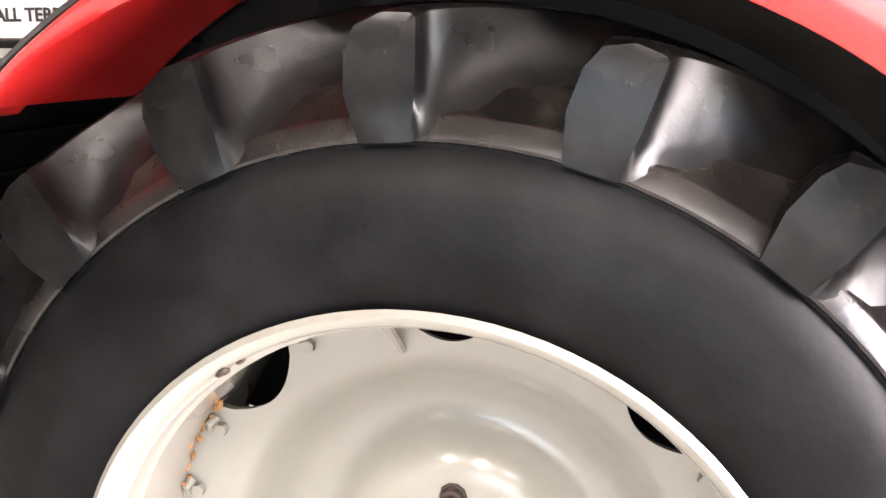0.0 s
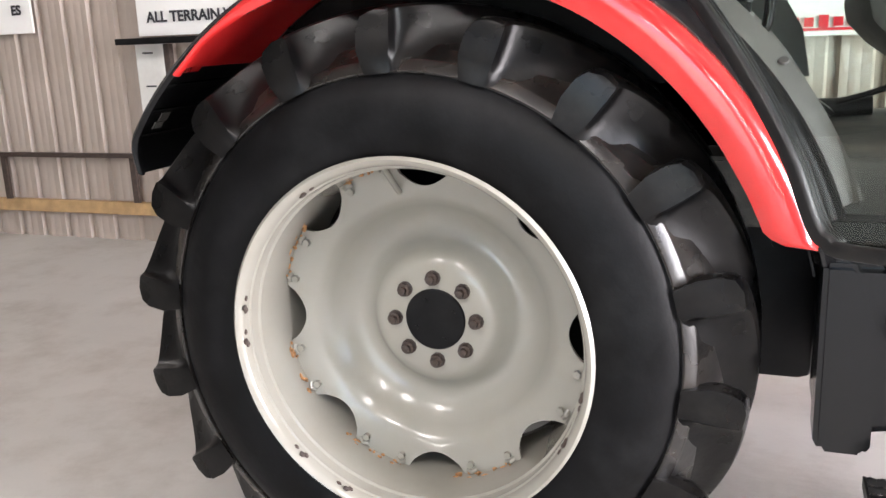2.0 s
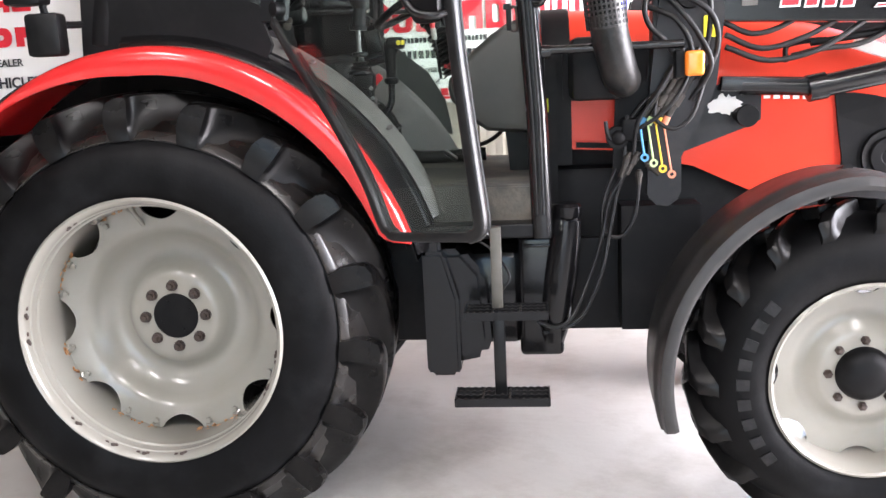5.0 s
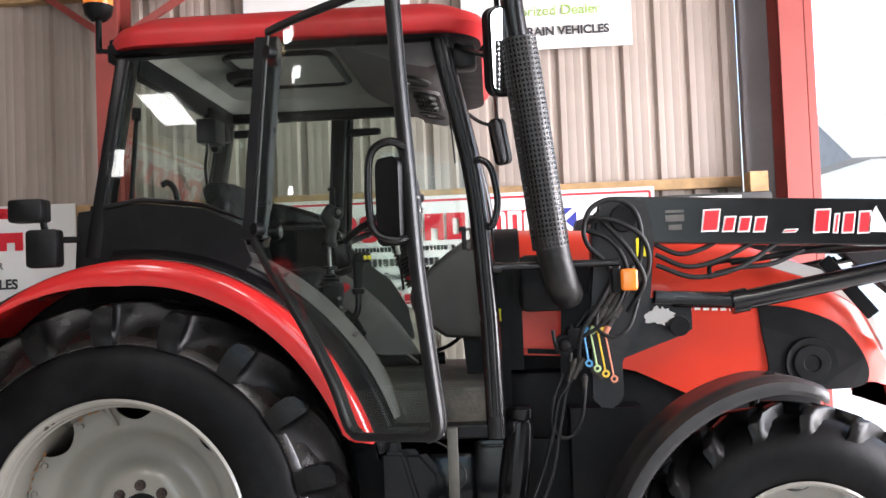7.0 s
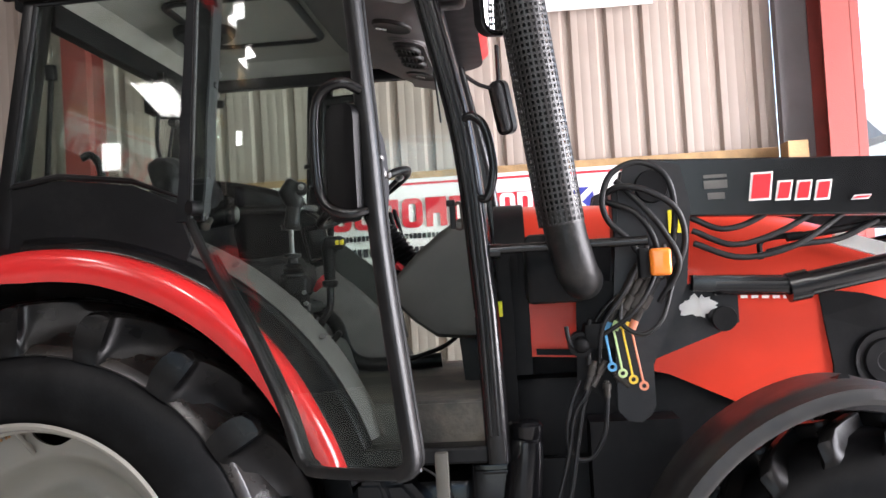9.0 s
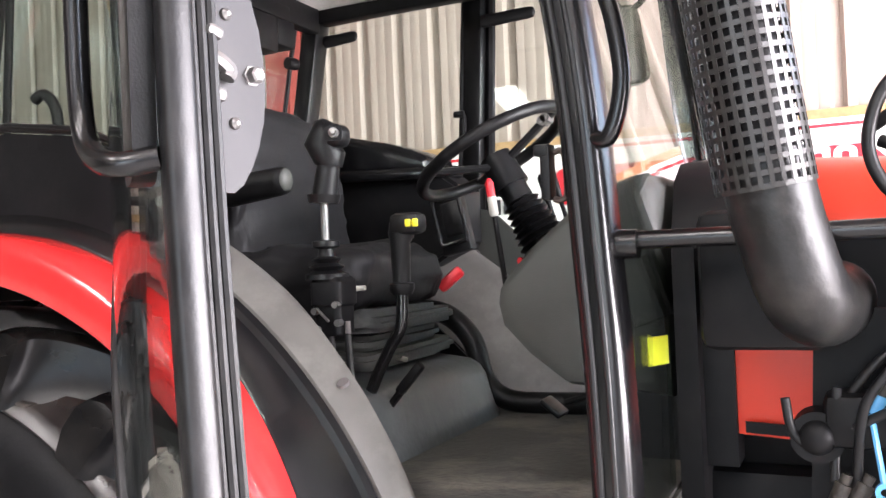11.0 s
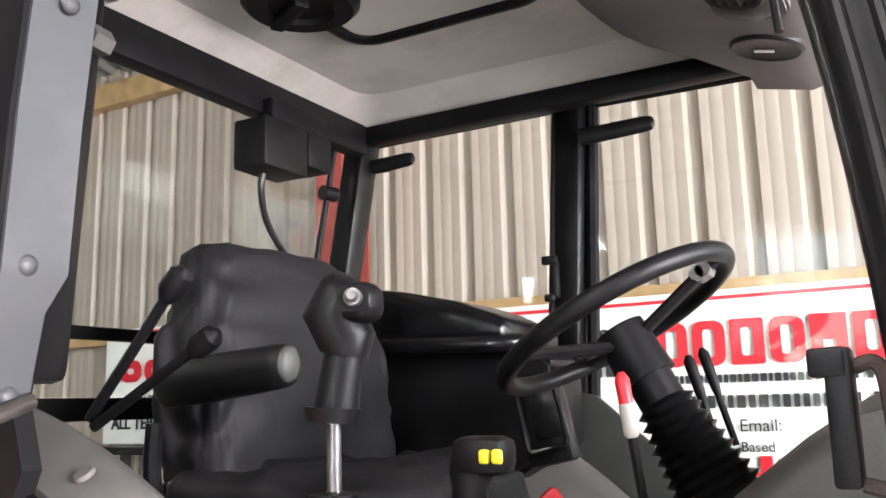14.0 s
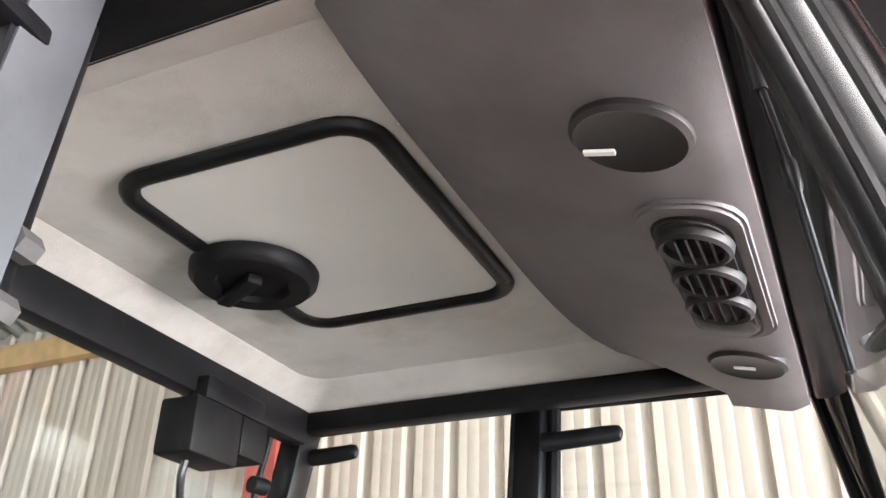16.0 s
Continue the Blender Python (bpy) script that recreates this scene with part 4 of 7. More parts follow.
for s in (1, -1):
    def fender_prof(a):
        R = interp(FR, a)
        e = min(1.0, max(0.0, (73.0 - a) / 3.6)) ** 0.5
        w = max(0.012, 0.085 if a > 0 else 0.085 + 0.0021 * a) * e + 0.010
        return [(R - w, -0.815), (R - w * 0.8, -0.824), (R - min(w * 0.6, 0.034), -0.826), (R - min(w * 0.4, 0.018), -0.820), (R - 0.007, -0.809), (R - 0.002, -0.794), (R, -0.775), (R, -0.745), (R - 0.003, -0.715), (R - 0.010, -0.715), (R - 0.010, -0.785), (R - 0.022, -0.806), (R - w, -0.806)]
    bm = B()
    strip(bm, -42.5, 73, fender_prof, 84, s)
    part("fender", bm, RED, tractor, "glossy red rear fender")
    bm = B()

    def flap_prof(a):
        o = 0.918 + 0.010 * max(0.0, (a + 40) / 20) - (0.05 * max(0.0, (-56 - a) / 6.0) ** 2)
        return [(o - 0.022, -0.806), (o - 0.012, -0.812), (o - 0.003, -0.806), (o, -0.79), (o, -0.34), (o - 0.008, -0.34), (o - 0.012, -0.785), (o - 0.022, -0.798)]
    strip(bm, -62, -20, flap_prof, 30, s)
    flap = part("mud_flap", bm, PLASTIC, tractor, "black plastic fender extension with moulded ribs")
    for a in (-56.5, -51.5, -46, -40, -33):
        bm = B()
        strip(bm, a - 0.35, a + 0.35, lambda q: [(0.902, -0.79), (0.912, -0.79), (0.912, -0.36), (0.902, -0.36)], 2, s)
        part("flap_rib", bm, PLASTIC, flap)
    for a, w, y in ((-52.9, 0.9, -0.725), (-54.6, 0.7, -0.735)):
        bm = B()
        strip(bm, a - w, a + w, lambda q: [(0.9015, y - 0.018), (0.904, y - 0.018), (0.904, y + 0.018), (0.9015, y + 0.018)], 2, s)
        part("moulded_mark", bm, GREYPL, flap, "worn pale moulded mark")
    # underside of the fender
    bm = B()
    strip(bm, -41, -5, lambda a: [(interp(FR, a) - 0.014, -0.80), (interp(FR, a) - 0.006, -0.80), (interp(FR, a) - 0.006, -0.45), (interp(FR, a) - 0.014, -0.45)], 20, s)
    part("fender_underside", bm, RED, tractor)
    bm = B()
    strip(bm, -5, 78, lambda a: [(0.925, -0.715), (0.93, -0.715), (0.93, -0.40 if a < 8 else -0.53), (0.925, -0.40 if a < 8 else -0.53)], 40, s)
    part("wheel_arch", bm, BLACK, tractor)
    bm = B()
    rings = []
    for i in range(21):
        a = -75 + 153 * i / 20
        R = 0.94 if a < 8 else 0.845
        rings.append([polar(a, 0.30, -0.40 * s), polar(a, R, -0.40 * s), polar(a, R, -0.39 * s), polar(a, 0.30, -0.39 * s)])
    loft(bm, rings)
    part("arch_plate", bm, BLACK, tractor)
    bm = B()
    strip(bm, -4, 76, lambda a: [(interp(FR, a) - 0.004, -0.718 - spread(a)), (interp(FR, a) + 0.004, -0.715 - spread(a)), (1.000, -0.665), (1.004, -0.64), (0.985, -0.62), (0.93, -0.62), (0.93, -0.712)], 50, s)
    part("door_frame_lower", bm, GLOSS, tractor, "black sloping lower door frame along the fender")
    bm = B()
    strip(bm, 20, 74, lambda a: [(0.998, -0.668), (1.010, -0.664), (1.016, -0.650), (1.010, -0.640), (0.998, -0.640)], 40, s)
    part("door_seal", bm, RUBBER, tractor, "rubber seal along the door frame")
    bm = B()
    strip(bm, 8, 71, lambda a: [(1.002, -0.640), (1.016, -0.638), (1.036, -0.615), (1.056, -0.590 - 0.3 * tuck(a)), (1.060, -0.575 - 0.6 * tuck(a)), (1.052, -0.555 - 0.9 * tuck(a)), (1.030, -0.535 - tuck(a)), (0.94, -0.490 - tuck(a)), (0.855, -0.410 - tuck(a)), (0.842, -0.404 - tuck(a)), (0.842, -0.412 - tuck(a)), (0.93, -0.53 - 0.8 * tuck(a)), (0.985, -0.60 - 0.2 * tuck(a))], 40, s)
    trim = part("wheel_arch_trim", bm, GREYPL, tractor, "grey plastic wheel arch trim with scuffs")
    for a in (27, 33, 52):
        bm = B()
        p = polar(a, 1.046, -0.612 * s)
        tube(bm, [p, p + Vector((0, -0.003 * s, 0.004))], [0.013, 0.011], 12)
        part("trim_screw", bm, CONSOLE, trim)

# chassis
for nm, c, q in (("transmission_housing", (0.35, 0, 0.78), (1.2, 0.55, 0.5)), ("clutch_housing", (1.3, 0, 0.80), (1.1, 0.42, 0.46)), ("engine_block", (2.0, 0, 0.98), (1.3, 0.50, 0.46)), ("cylinder_head", (1.9, 0, 1.32), (1.0, 0.40, 0.30)), ("rear_housing", (-0.30, 0, 0.85), (0.25, 0.6, 0.7))):
    bm = B()
    box(bm, c, q, 0.04)
    part(nm, bm, BLACK, tractor)
bm = B()
cyl(bm, (0, -0.63, 0.76), (0, 0.63, 0.76), 0.12, 24)
part("rear_axle", bm, BLACK, tractor)
bm = B()
cyl(bm, (2.355, -0.80, 0.56), (2.355, 0.80, 0.56), 0.075, 20)
ball(bm, (2.355, 0, 0.56), (0.18, 0.2, 0.17))
box(bm, (2.355, 0, 0.72), (0.3, 0.34, 0.25), 0.03)
part("front_axle", bm, BLACK, tractor)
for s in (-1, 1):
    bm = B()
    box(bm, (1.7, 0.27 * s, 0.76), (1.5, 0.03, 0.36), 0.006)
    part("side_rail", bm, BLACK, tractor)

# fuel tank, battery box, filler neck, steps
bm = B()
prism(bm, [(0.93, 0.56), (1.13, 0.60), (1.15, 0.66), (1.13, 0.90), (1.06, 0.985), (0.94, 0.985)], -0.69, -0.38, 0.025)
prism(bm, [(0.925, 0.575), (0.940, 0.548), (1.03, 0.548), (1.043, 0.57), (1.043, 0.82), (1.000, 0.975), (0.985, 0.985), (0.925, 0.985)], -0.728, -0.60, 0.012)
prism(bm, [(0.935, 0.97), (0.99, 0.97), (0.985, 1.03), (0.94, 1.03)], -0.71, -0.45, 0.012)
part("fuel_tank", bm, TANK, tractor, "black moulded fuel tank", smooth=35)
bm = B()
box(bm, (1.15, -0.45, 0.79), (0.22, 0.3, 0.34), 0.03)
box(bm, (1.324, -0.52, 0.805), (0.152, 0.25, 0.43), 0.018, seg=3)
part("battery_box", bm, TANK, tractor, "black plastic battery box", smooth=35)
bm = B()
box(bm, (1.324, -0.648, 0.985), (0.12, 0.008, 0.012), 0.003)
part("box_lip", bm, TANK, tractor)
bm = B()
tube(bm, [(1.362, -0.62, 0.64), (1.366, -0.62, 0.70), (1.392, -0.62, 0.88), (1.410, -0.62, 1.02), (1.415, -0.62, 1.07), (1.415, -0.62, 1.075), (1.417, -0.62, 1.082), (1.418, -0.62, 1.115), (1.418, -0.62, 1.125)], [0.040, 0.056, 0.060, 0.056, 0.052, 0.046, 0.052, 0.052, 0.042], 24)
part("filler_neck", bm, TANK, tractor, "tall black filler neck with screw cap")
# step hanger in two parts: paler grey above, black below
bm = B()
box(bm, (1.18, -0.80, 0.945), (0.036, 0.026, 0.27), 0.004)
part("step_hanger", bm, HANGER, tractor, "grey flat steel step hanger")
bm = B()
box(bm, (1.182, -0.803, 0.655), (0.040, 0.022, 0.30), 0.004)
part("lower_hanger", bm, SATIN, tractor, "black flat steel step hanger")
for z, x0, x1 in ((0.80, 1.075, 1.342), (0.505, 1.032, 1.342)):
    bm = B()
    n = 26
    for y, h in ((-0.868, 0.030), (-0.831, 0.018), (-0.794, 0.018), (-0.757, 0.024)):
        prof = [(x0, z + 0.014 - h), (x1, z + 0.014 - h)]
        for i in range(n, -1, -1):
            prof.append((x0 + (x1 - x0) * i / n, z + (0.014 if i % 2 else 0.0105)))
        prism(bm, prof, y - 0.003, y + 0.003)
    for x in (x0, x1):
        box(bm, (x, -0.8125, z), (0.006, 0.119, 0.028), 0.001)
    step = part("step", bm, SATIN, tractor, "serrated black steel step grating", smooth=0)
    bm = B()
    for x in (x0 + 0.09, x0 + 0.18):
        cyl(bm, (x, -0.866, z + 0.008), (x, -0.759, z + 0.008), 0.004, 6)
    part("cross_rod", bm, GRIME, step, "worn bare cross rods")
    for y in (-0.868, -0.831, -0.794):
        bm = B()
        for i in range(n // 2):
            x = x0 + (x1 - x0) * (2 * i + 1) / n
            box(bm, (x, y, z + 0.0138), (0.0055, 0.0064, 0.0022), 0)
        part("worn_edge", bm, GRIME, step, "bare worn teeth of the grating", smooth=0)
bm = B()
tube(bm, spline([(1.20, -0.80, 0.87), (1.22, -0.79, 0.92), (1.15, -0.72, 1.0), (1.05, -0.70, 1.04)]), 0.004, 6)
part("cable", bm, HOSE, tractor)

# cab floor, sill, rear and posts
bm = B()
prism(bm, [(0.62, 1.03), (1.36, 1.03), (1.36, 1.192), (0.62, 1.192)], -0.60, 0.60, 0.008)
part("cab_floor", bm, FLOORMAT, tractor, "dusty rubber cab floor mat", smooth=0)
for s in (-1, 1):
    bm = B()
    box(bm, (1.12, 0.645 * s, 1.045), (0.46, 0.09, 0.05), 0.008)
    part("door_sill", bm, PLASTIC, tractor, "scuffed black door sill", smooth=0)
bm = B()
prof = [(-0.22, 1.15), (0.775, 1.15), (0.772, 1.20), (0.758, 1.24), (0.738, 1.31), (0.722, 1.335), (0.695, 1.35), (0.60, 1.362), (-0.22, 1.362)]
loft(bm, [[Vector((x - 0.012 * k, y, z - (0.012 * k if z > 1.2 else 0))) for x, z in prof] for y, k in ((-0.40, 1), (-0.385, 0.25), (-0.36, 0), (0.22, 0), (0.255, 0.25), (0.28, 1))])
part("seat_platform", bm, TUNNEL, tractor, "scuffed blue-grey rubber cover over the seat platform", smooth=50)

POST = {}
for s in (-1, 1):
    A = [(1.178, 0.655 * s, 2.50), (1.206, 0.66 * s, 2.36), (1.272, 0.665 * s, 2.05), (1.301, 0.67 * s, 1.83), (1.316, 0.67 * s, 1.60), (1.326, 0.67 * s, 1.42), (1.335, 0.67 * s, 1.02)]
    bm = B()
    tube(bm, [p + Vector((0.03 if s > 0 else 0, 0, 0)) for p in spline(A, 5)], 0.034, 24, flat=(0.036, 0.034), boxy=0.62)
    part("front_post", bm, GLOSS, tractor, "glossy black front cab post")
    bm = B()
    d, w = (0.042, 0.082) if s > 0 else (0.0, 0.07)
    bar(bm, (0.535 + d, 0.70 * s, 2.52), (0.485 + d, 0.71 * s, 1.70) if s > 0 else (0.490, -0.71, 1.79), w, w, 0.012)
    part("middle_post", bm, SATIN, tractor, "black middle cab post")
    bm = B()
    bar(bm, (-0.005, 0.63 * s, 2.52), (-0.15, 0.64 * s, 1.72), 0.07, 0.07, 0.012)
    part("rear_post", bm, SATIN, tractor, "black rear cab post")
    # rear quarter panel below the side window
    bm = B()
    top = [(-0.20, 1.90), (0.05, 1.925), (0.28, 1.895), (0.42, 1.828)]
    bot = [polar(a, 0.955, 0) for a in (24, 14, 4, -6, -13)]
    prism(bm, top + [(0.428, 1.77), (0.452, 1.70), (0.425, 1.64)] + [(p.x, p.z) for p in bot], 0.66 * s - 0.012, 0.66 * s + 0.012)
    part("quarter_panel", bm, BLACK, tractor, "black quarter panel under the side window", smooth=0)
    bm = B()
    prism(bm, [(-0.115, 1.90), (0.05, 1.925), (0.28, 1.895), (0.48, 1.80), (0.545, 2.49), (0.0, 2.48)], 0.672 * s - 0.003, 0.672 * s + 0.003)
    g = part("side_window", bm, GLASS, tractor, "tinted rear side window", smooth=0)
    g.visible_shadow = False
    bm = B()
    tube(bm, [(x, 0.674 * s, z) for x, z in ((-0.10, 1.915), (0.05, 1.937), (0.28, 1.907), (0.495, 1.82), (0.535, 2.475), (0.005, 2.468), (-0.10, 1.915))], 0.010, 8)
    part("window_seal", bm, RUBBER, tractor)
    # top rails
    bm = B()
    bar(bm, (-0.06, 0.655 * s, 2.515), (1.19, 0.655 * s, 2.515), 0.07, 0.06, 0.01)
    part("roof_rail", bm, BLACK, tractor)
bm = B()
bar(bm, (-0.06, -0.64, 2.505), (-0.06, 0.64, 2.505), 0.06, 0.07, 0.01)
part("rear_rail", bm, BLACK, tractor)
bm = B()
bar(bm, (1.19, -0.64, 2.48), (1.19, 0.64, 2.48), 0.05, 0.08, 0.01)
part("front_rail", bm, BLACK, tractor)
bm = B()
prism(bm, [(-0.24, 1.05), (-0.20, 1.05), (-0.19, 1.52), (-0.23, 1.52)], -0.63, 0.63)
part("rear_panel", bm, BLACK, tractor)
for z, h in ((1.766, 0.046), (1.915, 0.026)):
    bm = B()
    bar(bm, (-0.19 + 0.2 * (z - 1.766), -0.63, z), (-0.19 + 0.2 * (z - 1.766), 0.63, z), 0.03, h, 0.006)
    part("rear_bar", bm, BLACK, tractor, "black cross bar of the rear window")
bm = B()
prism(bm, [(-0.205, 1.52), (-0.185, 1.745), (-0.180, 1.745), (-0.200, 1.52)], -0.61, 0.61)
g = part("lower_rear_window", bm, GLASS, tractor, "lower rear pane", smooth=0)
g.visible_shadow = False
bm = B()
prism(bm, [(-0.172, 1.79), (-0.035, 2.48), (-0.030, 2.48), (-0.167, 1.79)], -0.61, 0.61)
g = part("rear_window", bm, GLASS, tractor, "rear window", smooth=0)
g.visible_shadow = False
bm = B()
prism(bm, [(1.345, 1.50), (1.30, 1.78), (1.20, 2.45), (1.206, 2.45), (1.306, 1.78), (1.351, 1.50)], -0.65, 0.65)
g = part("windscreen", bm, GLASS, tractor, "front windscreen", smooth=0)
g.visible_shadow = False
for s in (-1, 1):
    bm = B()
    prism(bm, [(1.345, 1.05), (1.351, 1.05), (1.351, 1.50), (1.345, 1.50)], 0.65 * s, 0.34 * s)
    g = part("lower_front_pane", bm, GLASS, tractor, "lower front pane", smooth=0)
    g.visible_shadow = False
bm = B()
prism(bm, [(1.36, 1.0), (1.40, 1.0), (1.40, 1.62), (1.36, 1.62)], -0.34, 0.34)
part("firewall", bm, BLACK, tractor, smooth=0)
bm = B()
tube(bm, spline([(0.115, -0.655, 1.99), (0.14, -0.65, 2.0), (0.165, -0.645, 1.97), (0.172, -0.645, 1.91), (0.165, -0.65, 1.88)], 5), 0.012, 10)
part("window_handle", bm, PLASTIC, tractor, "black side window handle")
bm = B()
cyl(bm, (0.012, -0.62, 2.26), (-0.02, -0.62, 1.90), 0.009, 10)
box(bm, (0.012, -0.62, 2.27), (0.03, 0.03, 0.05), 0.006)
part("window_strut", bm, BLACK, tractor, "thin black window strut")
# far door: glass, frame
FARDOOR = [(0.625, 2.48), (1.17, 2.47), (1.25, 2.05), (1.30, 1.45), (1.31, 1.12), (0.98, 1.11), (0.92, 1.16), (0.80, 1.38), (0.66, 1.60), (0.588, 1.70)]
bm = B()
prism(bm, FARDOOR, 0.690, 0.696)
g = part("far_door_glass", bm, GLASS, tractor, "closed far door pane", smooth=0)
g.visible_shadow = False
bm = B()
tube(bm, [(x, 0.693, z) for x, z in FARDOOR + FARDOOR[:1]], 0.016, 8)
part("far_door_frame", bm, BLACK, tractor)

# roof
bm = B()
rings = []
for z, gx0, gx1, gy in ((2.49, -0.045, 1.30, 0.70), (2.50, -0.07, 1.33, 0.745), (2.53, -0.075, 1.36, 0.76), (2.57, -0.05, 1.34, 0.75), (2.61, 0.02, 1.27, 0.70), (2.635, 0.12, 1.15, 0.60), (2.655, 0.25, 1.0, 0.42), (2.66, 0.4, 0.85, 0.2)):
    r = min(0.16, gy * 0.5)
    rings.append([Vector((x, y, z)) for x, y in rounded(gx0, -gy, gx1, gy, r, 6)])
vs = loft(bm, rings, caps=False)
bm.faces.new(vs[-1])
part("roof", bm, ROOFRED, tractor, "dull red moulded cab roof", smooth=50)
bm = B()
edge = rounded(-0.066, -0.742, 1.332, 0.742, 0.16, 6)
inner = rounded(-0.028, -0.628, 1.168, 0.628, 0.05, 6)
vs = loft(bm, [[Vector((x, y, 2.486)) for x, y in edge], [Vector((x, y, 2.485)) for x, y in inner]], caps=False)
part("roof_frame", bm, BLACK, tractor, "black roof frame round the headliner", smooth=0)
# headliner: a shallow tray with a raised middle
bm = B()
rings = []
for z, x0, x1, y1, r in ((2.484, -0.03, 1.17, 0.63, 0.05), (2.490, -0.022, 1.162, 0.622, 0.05), (2.548, 0.062, 1.10, 0.535, 0.07), (2.553, 0.068, 1.094, 0.529, 0.07), (2.556, 0.085, 1.08, 0.515, 0.07)):
    rings.append([Vector((x, y, z)) for x, y in rounded(x0, -y1, x1, y1, r, 6)])
vs = loft(bm, rings, caps=False)
bm.faces.new(vs[-1])
part("headliner", bm, HEADLINE, tractor, "stained pale grey headliner", smooth=14)
# roof hatch
HX0, HX1, HY0, HY1, HZ = 0.265, 0.705, -0.350, 0.225, 2.560
bm = B()
prism(bm, rounded(HX0, HY0, HX1, HY1, 0.06), HZ - 0.012, HZ + 0.002, axis="z")
part("hatch_panel", bm, HATCHP, tractor, "pale roof hatch panel")
bm = B()
tube(bm, [(x, y, HZ - 0.014) for x, y in rounded(HX0, HY0, HX1, HY1, 0.06)] + [(HX1, HY1 - 0.06, HZ - 0.014)], 0.02, 10, cap=False, flat=(0.017, 0.012))
part("hatch_seal", bm, RUBBER, tractor, "black rubber hatch seal")
bm = B()
lathe(bm, [(0.0001, -0.02), (0.062, -0.02), (0.068, -0.03), (0.102, -0.03), (0.114, -0.018), (0.116, 0.0)], 32, Matrix.Translation((0.305, -0.035, HZ - 0.02)) @ Matrix.Rotation(radians(90), 4, "X"))
bar(bm, (0.215, 0.0, HZ - 0.05), (0.33, -0.06, HZ - 0.05), 0.03, 0.02, 0.006)
part("hatch_handle", bm, BLACK, tractor, "round black hatch handle")
# roof console with vents and dials
bm = B()
rings = []
for t in [i / 16 for i in range(17)]:
    y = -0.635 + 1.27 * t
    k = abs(y) / 0.635
    xe = 0.735 + (0.05 * k ** 3 if y < 0 else 0.07 * k ** 2 + 0.14 * k ** 6)
    rings.append([Vector(p) for p in ((xe, y, 2.560 - 0.05 * k * k), (xe + 0.03, y, 2.515 - 0.02 * k), (xe + 0.12, y, 2.455), (1.02, y, 2.415), (1.13, y, 2.39), (1.165, y, 2.40), (1.178, y, 2.45), (1.178, y, 2.56 - 0.05 * k * k))])
loft(bm, rings)
con = part("roof_console", bm, CONSOLE, tractor, "dark grey roof console with vents", smooth=50)
bm = B()
tube(bm, [(0.738, -0.315, 2.549), (0.739, -0.26, 2.551), (0.738, -0.19, 2.552)], 0.0035, 8)
part("split_edge", bm, IVORY, con, "pale split along the console edge")
tilt = Matrix.Rotation(radians(13), 4, "Y")
cm = Matrix.Translation((1.085, 0.030, 2.399)) @ tilt
bm = B()
vs = prism(bm, rounded(-0.072, -0.255, 0.068, 0.185, 0.055), -0.010, 0.006, 0.005, axis="z")
bmesh.ops.transform(bm, matrix=cm, verts=bm.verts[:])
part("vent_surround", bm, CONSOLE, con, "raised grey vent surround", smooth=30)
bm = B()
vs = prism(bm, rounded(-0.053, -0.231, 0.050, 0.171, 0.047), -0.0125, 0.006, axis="z")
bmesh.ops.transform(bm, matrix=cm, verts=vs)
part("panel_seam", bm, BLACK, con, "dark seam round the vent panel", smooth=30)
bm = B()
vs = prism(bm, rounded(-0.049, -0.227, 0.046, 0.167, 0.044), -0.016, 0.004, 0.003, axis="z")
bmesh.ops.transform(bm, matrix=cm, verts=bm.verts[:])
part("vent_panel", bm, VENTGREY, con, "dark grey vent panel", smooth=30)
for y, turn in ((-0.165, -28), (-0.062, 8), (0.034, 34)):
    m = cm @ Matrix.Translation((0, y, -0.018)) @ Matrix.Rotation(radians(90), 4, "X")
    bm = B()
    lathe(bm, [(0.0001, 0.0), (0.036, 0.0)], 28, m)
    vent = part("air_vent", bm, BLACK, con, "round louvred air vent", smooth=30)
    bm = B()
    lathe(bm, [(0.050, 0.004), (0.049, -0.008), (0.044, -0.012), (0.039, -0.008), (0.037, 0.004)], 32, m)
    part("vent_ring", bm, VENTGREY, vent, smooth=40)
    for k in (-0.022, -0.007, 0.008, 0.023):
        bm = B()
        h = math.sqrt(0.037 ** 2 - k * k)
        vs = box(bm, (0, 0, 0), (0.003, 2 * h, 0.014), 0)
        bmesh.ops.transform(bm, matrix=cm @ Matrix.Translation((k, y, -0.022)) @ Matrix.Rotation(radians(turn), 4, "Y"), verts=vs)
        part("vent_fin", bm, VENTGREY, vent, smooth=0)
bm = B()
lathe(bm, [(0.0001, -0.006), (0.040, -0.004), (0.047, 0.002), (0.048, 0.006)], 32, cm @ Matrix.Translation((-0.002, 0.118, -0.016)) @ Matrix.Rotation(radians(90), 4, "X"))
part("vent_blank", bm, VENTGREY, con, "round grey blank below the vents", smooth=40)
for y in (-0.37, 0.37):
    bm = B()
    m = Matrix.Translation((1.058 if y < 0 else 1.082, y, 2.402)) @ tilt @ Matrix.Rotation(radians(90), 4, "X")
    lathe(bm, [(0.0001, -0.004), (0.054, -0.004), (0.062, -0.008), (0.068, -0.003), (0.069, 0.012)], 36, m)
    part("dial", bm, VENTGREY, con, "round dark grey dial plate", smooth=40)
    bm = B()
    vs = box(bm, (0, 0, 0), (0.036, 0.008, 0.004), 0)
    bmesh.ops.transform(bm, matrix=Matrix.Translation((1.02 if y < 0 else 1.075, y + 0.01, 2.398)) @ tilt, verts=vs)
    part("dial_mark", bm, WHITE, con, "white index mark", smooth=0)

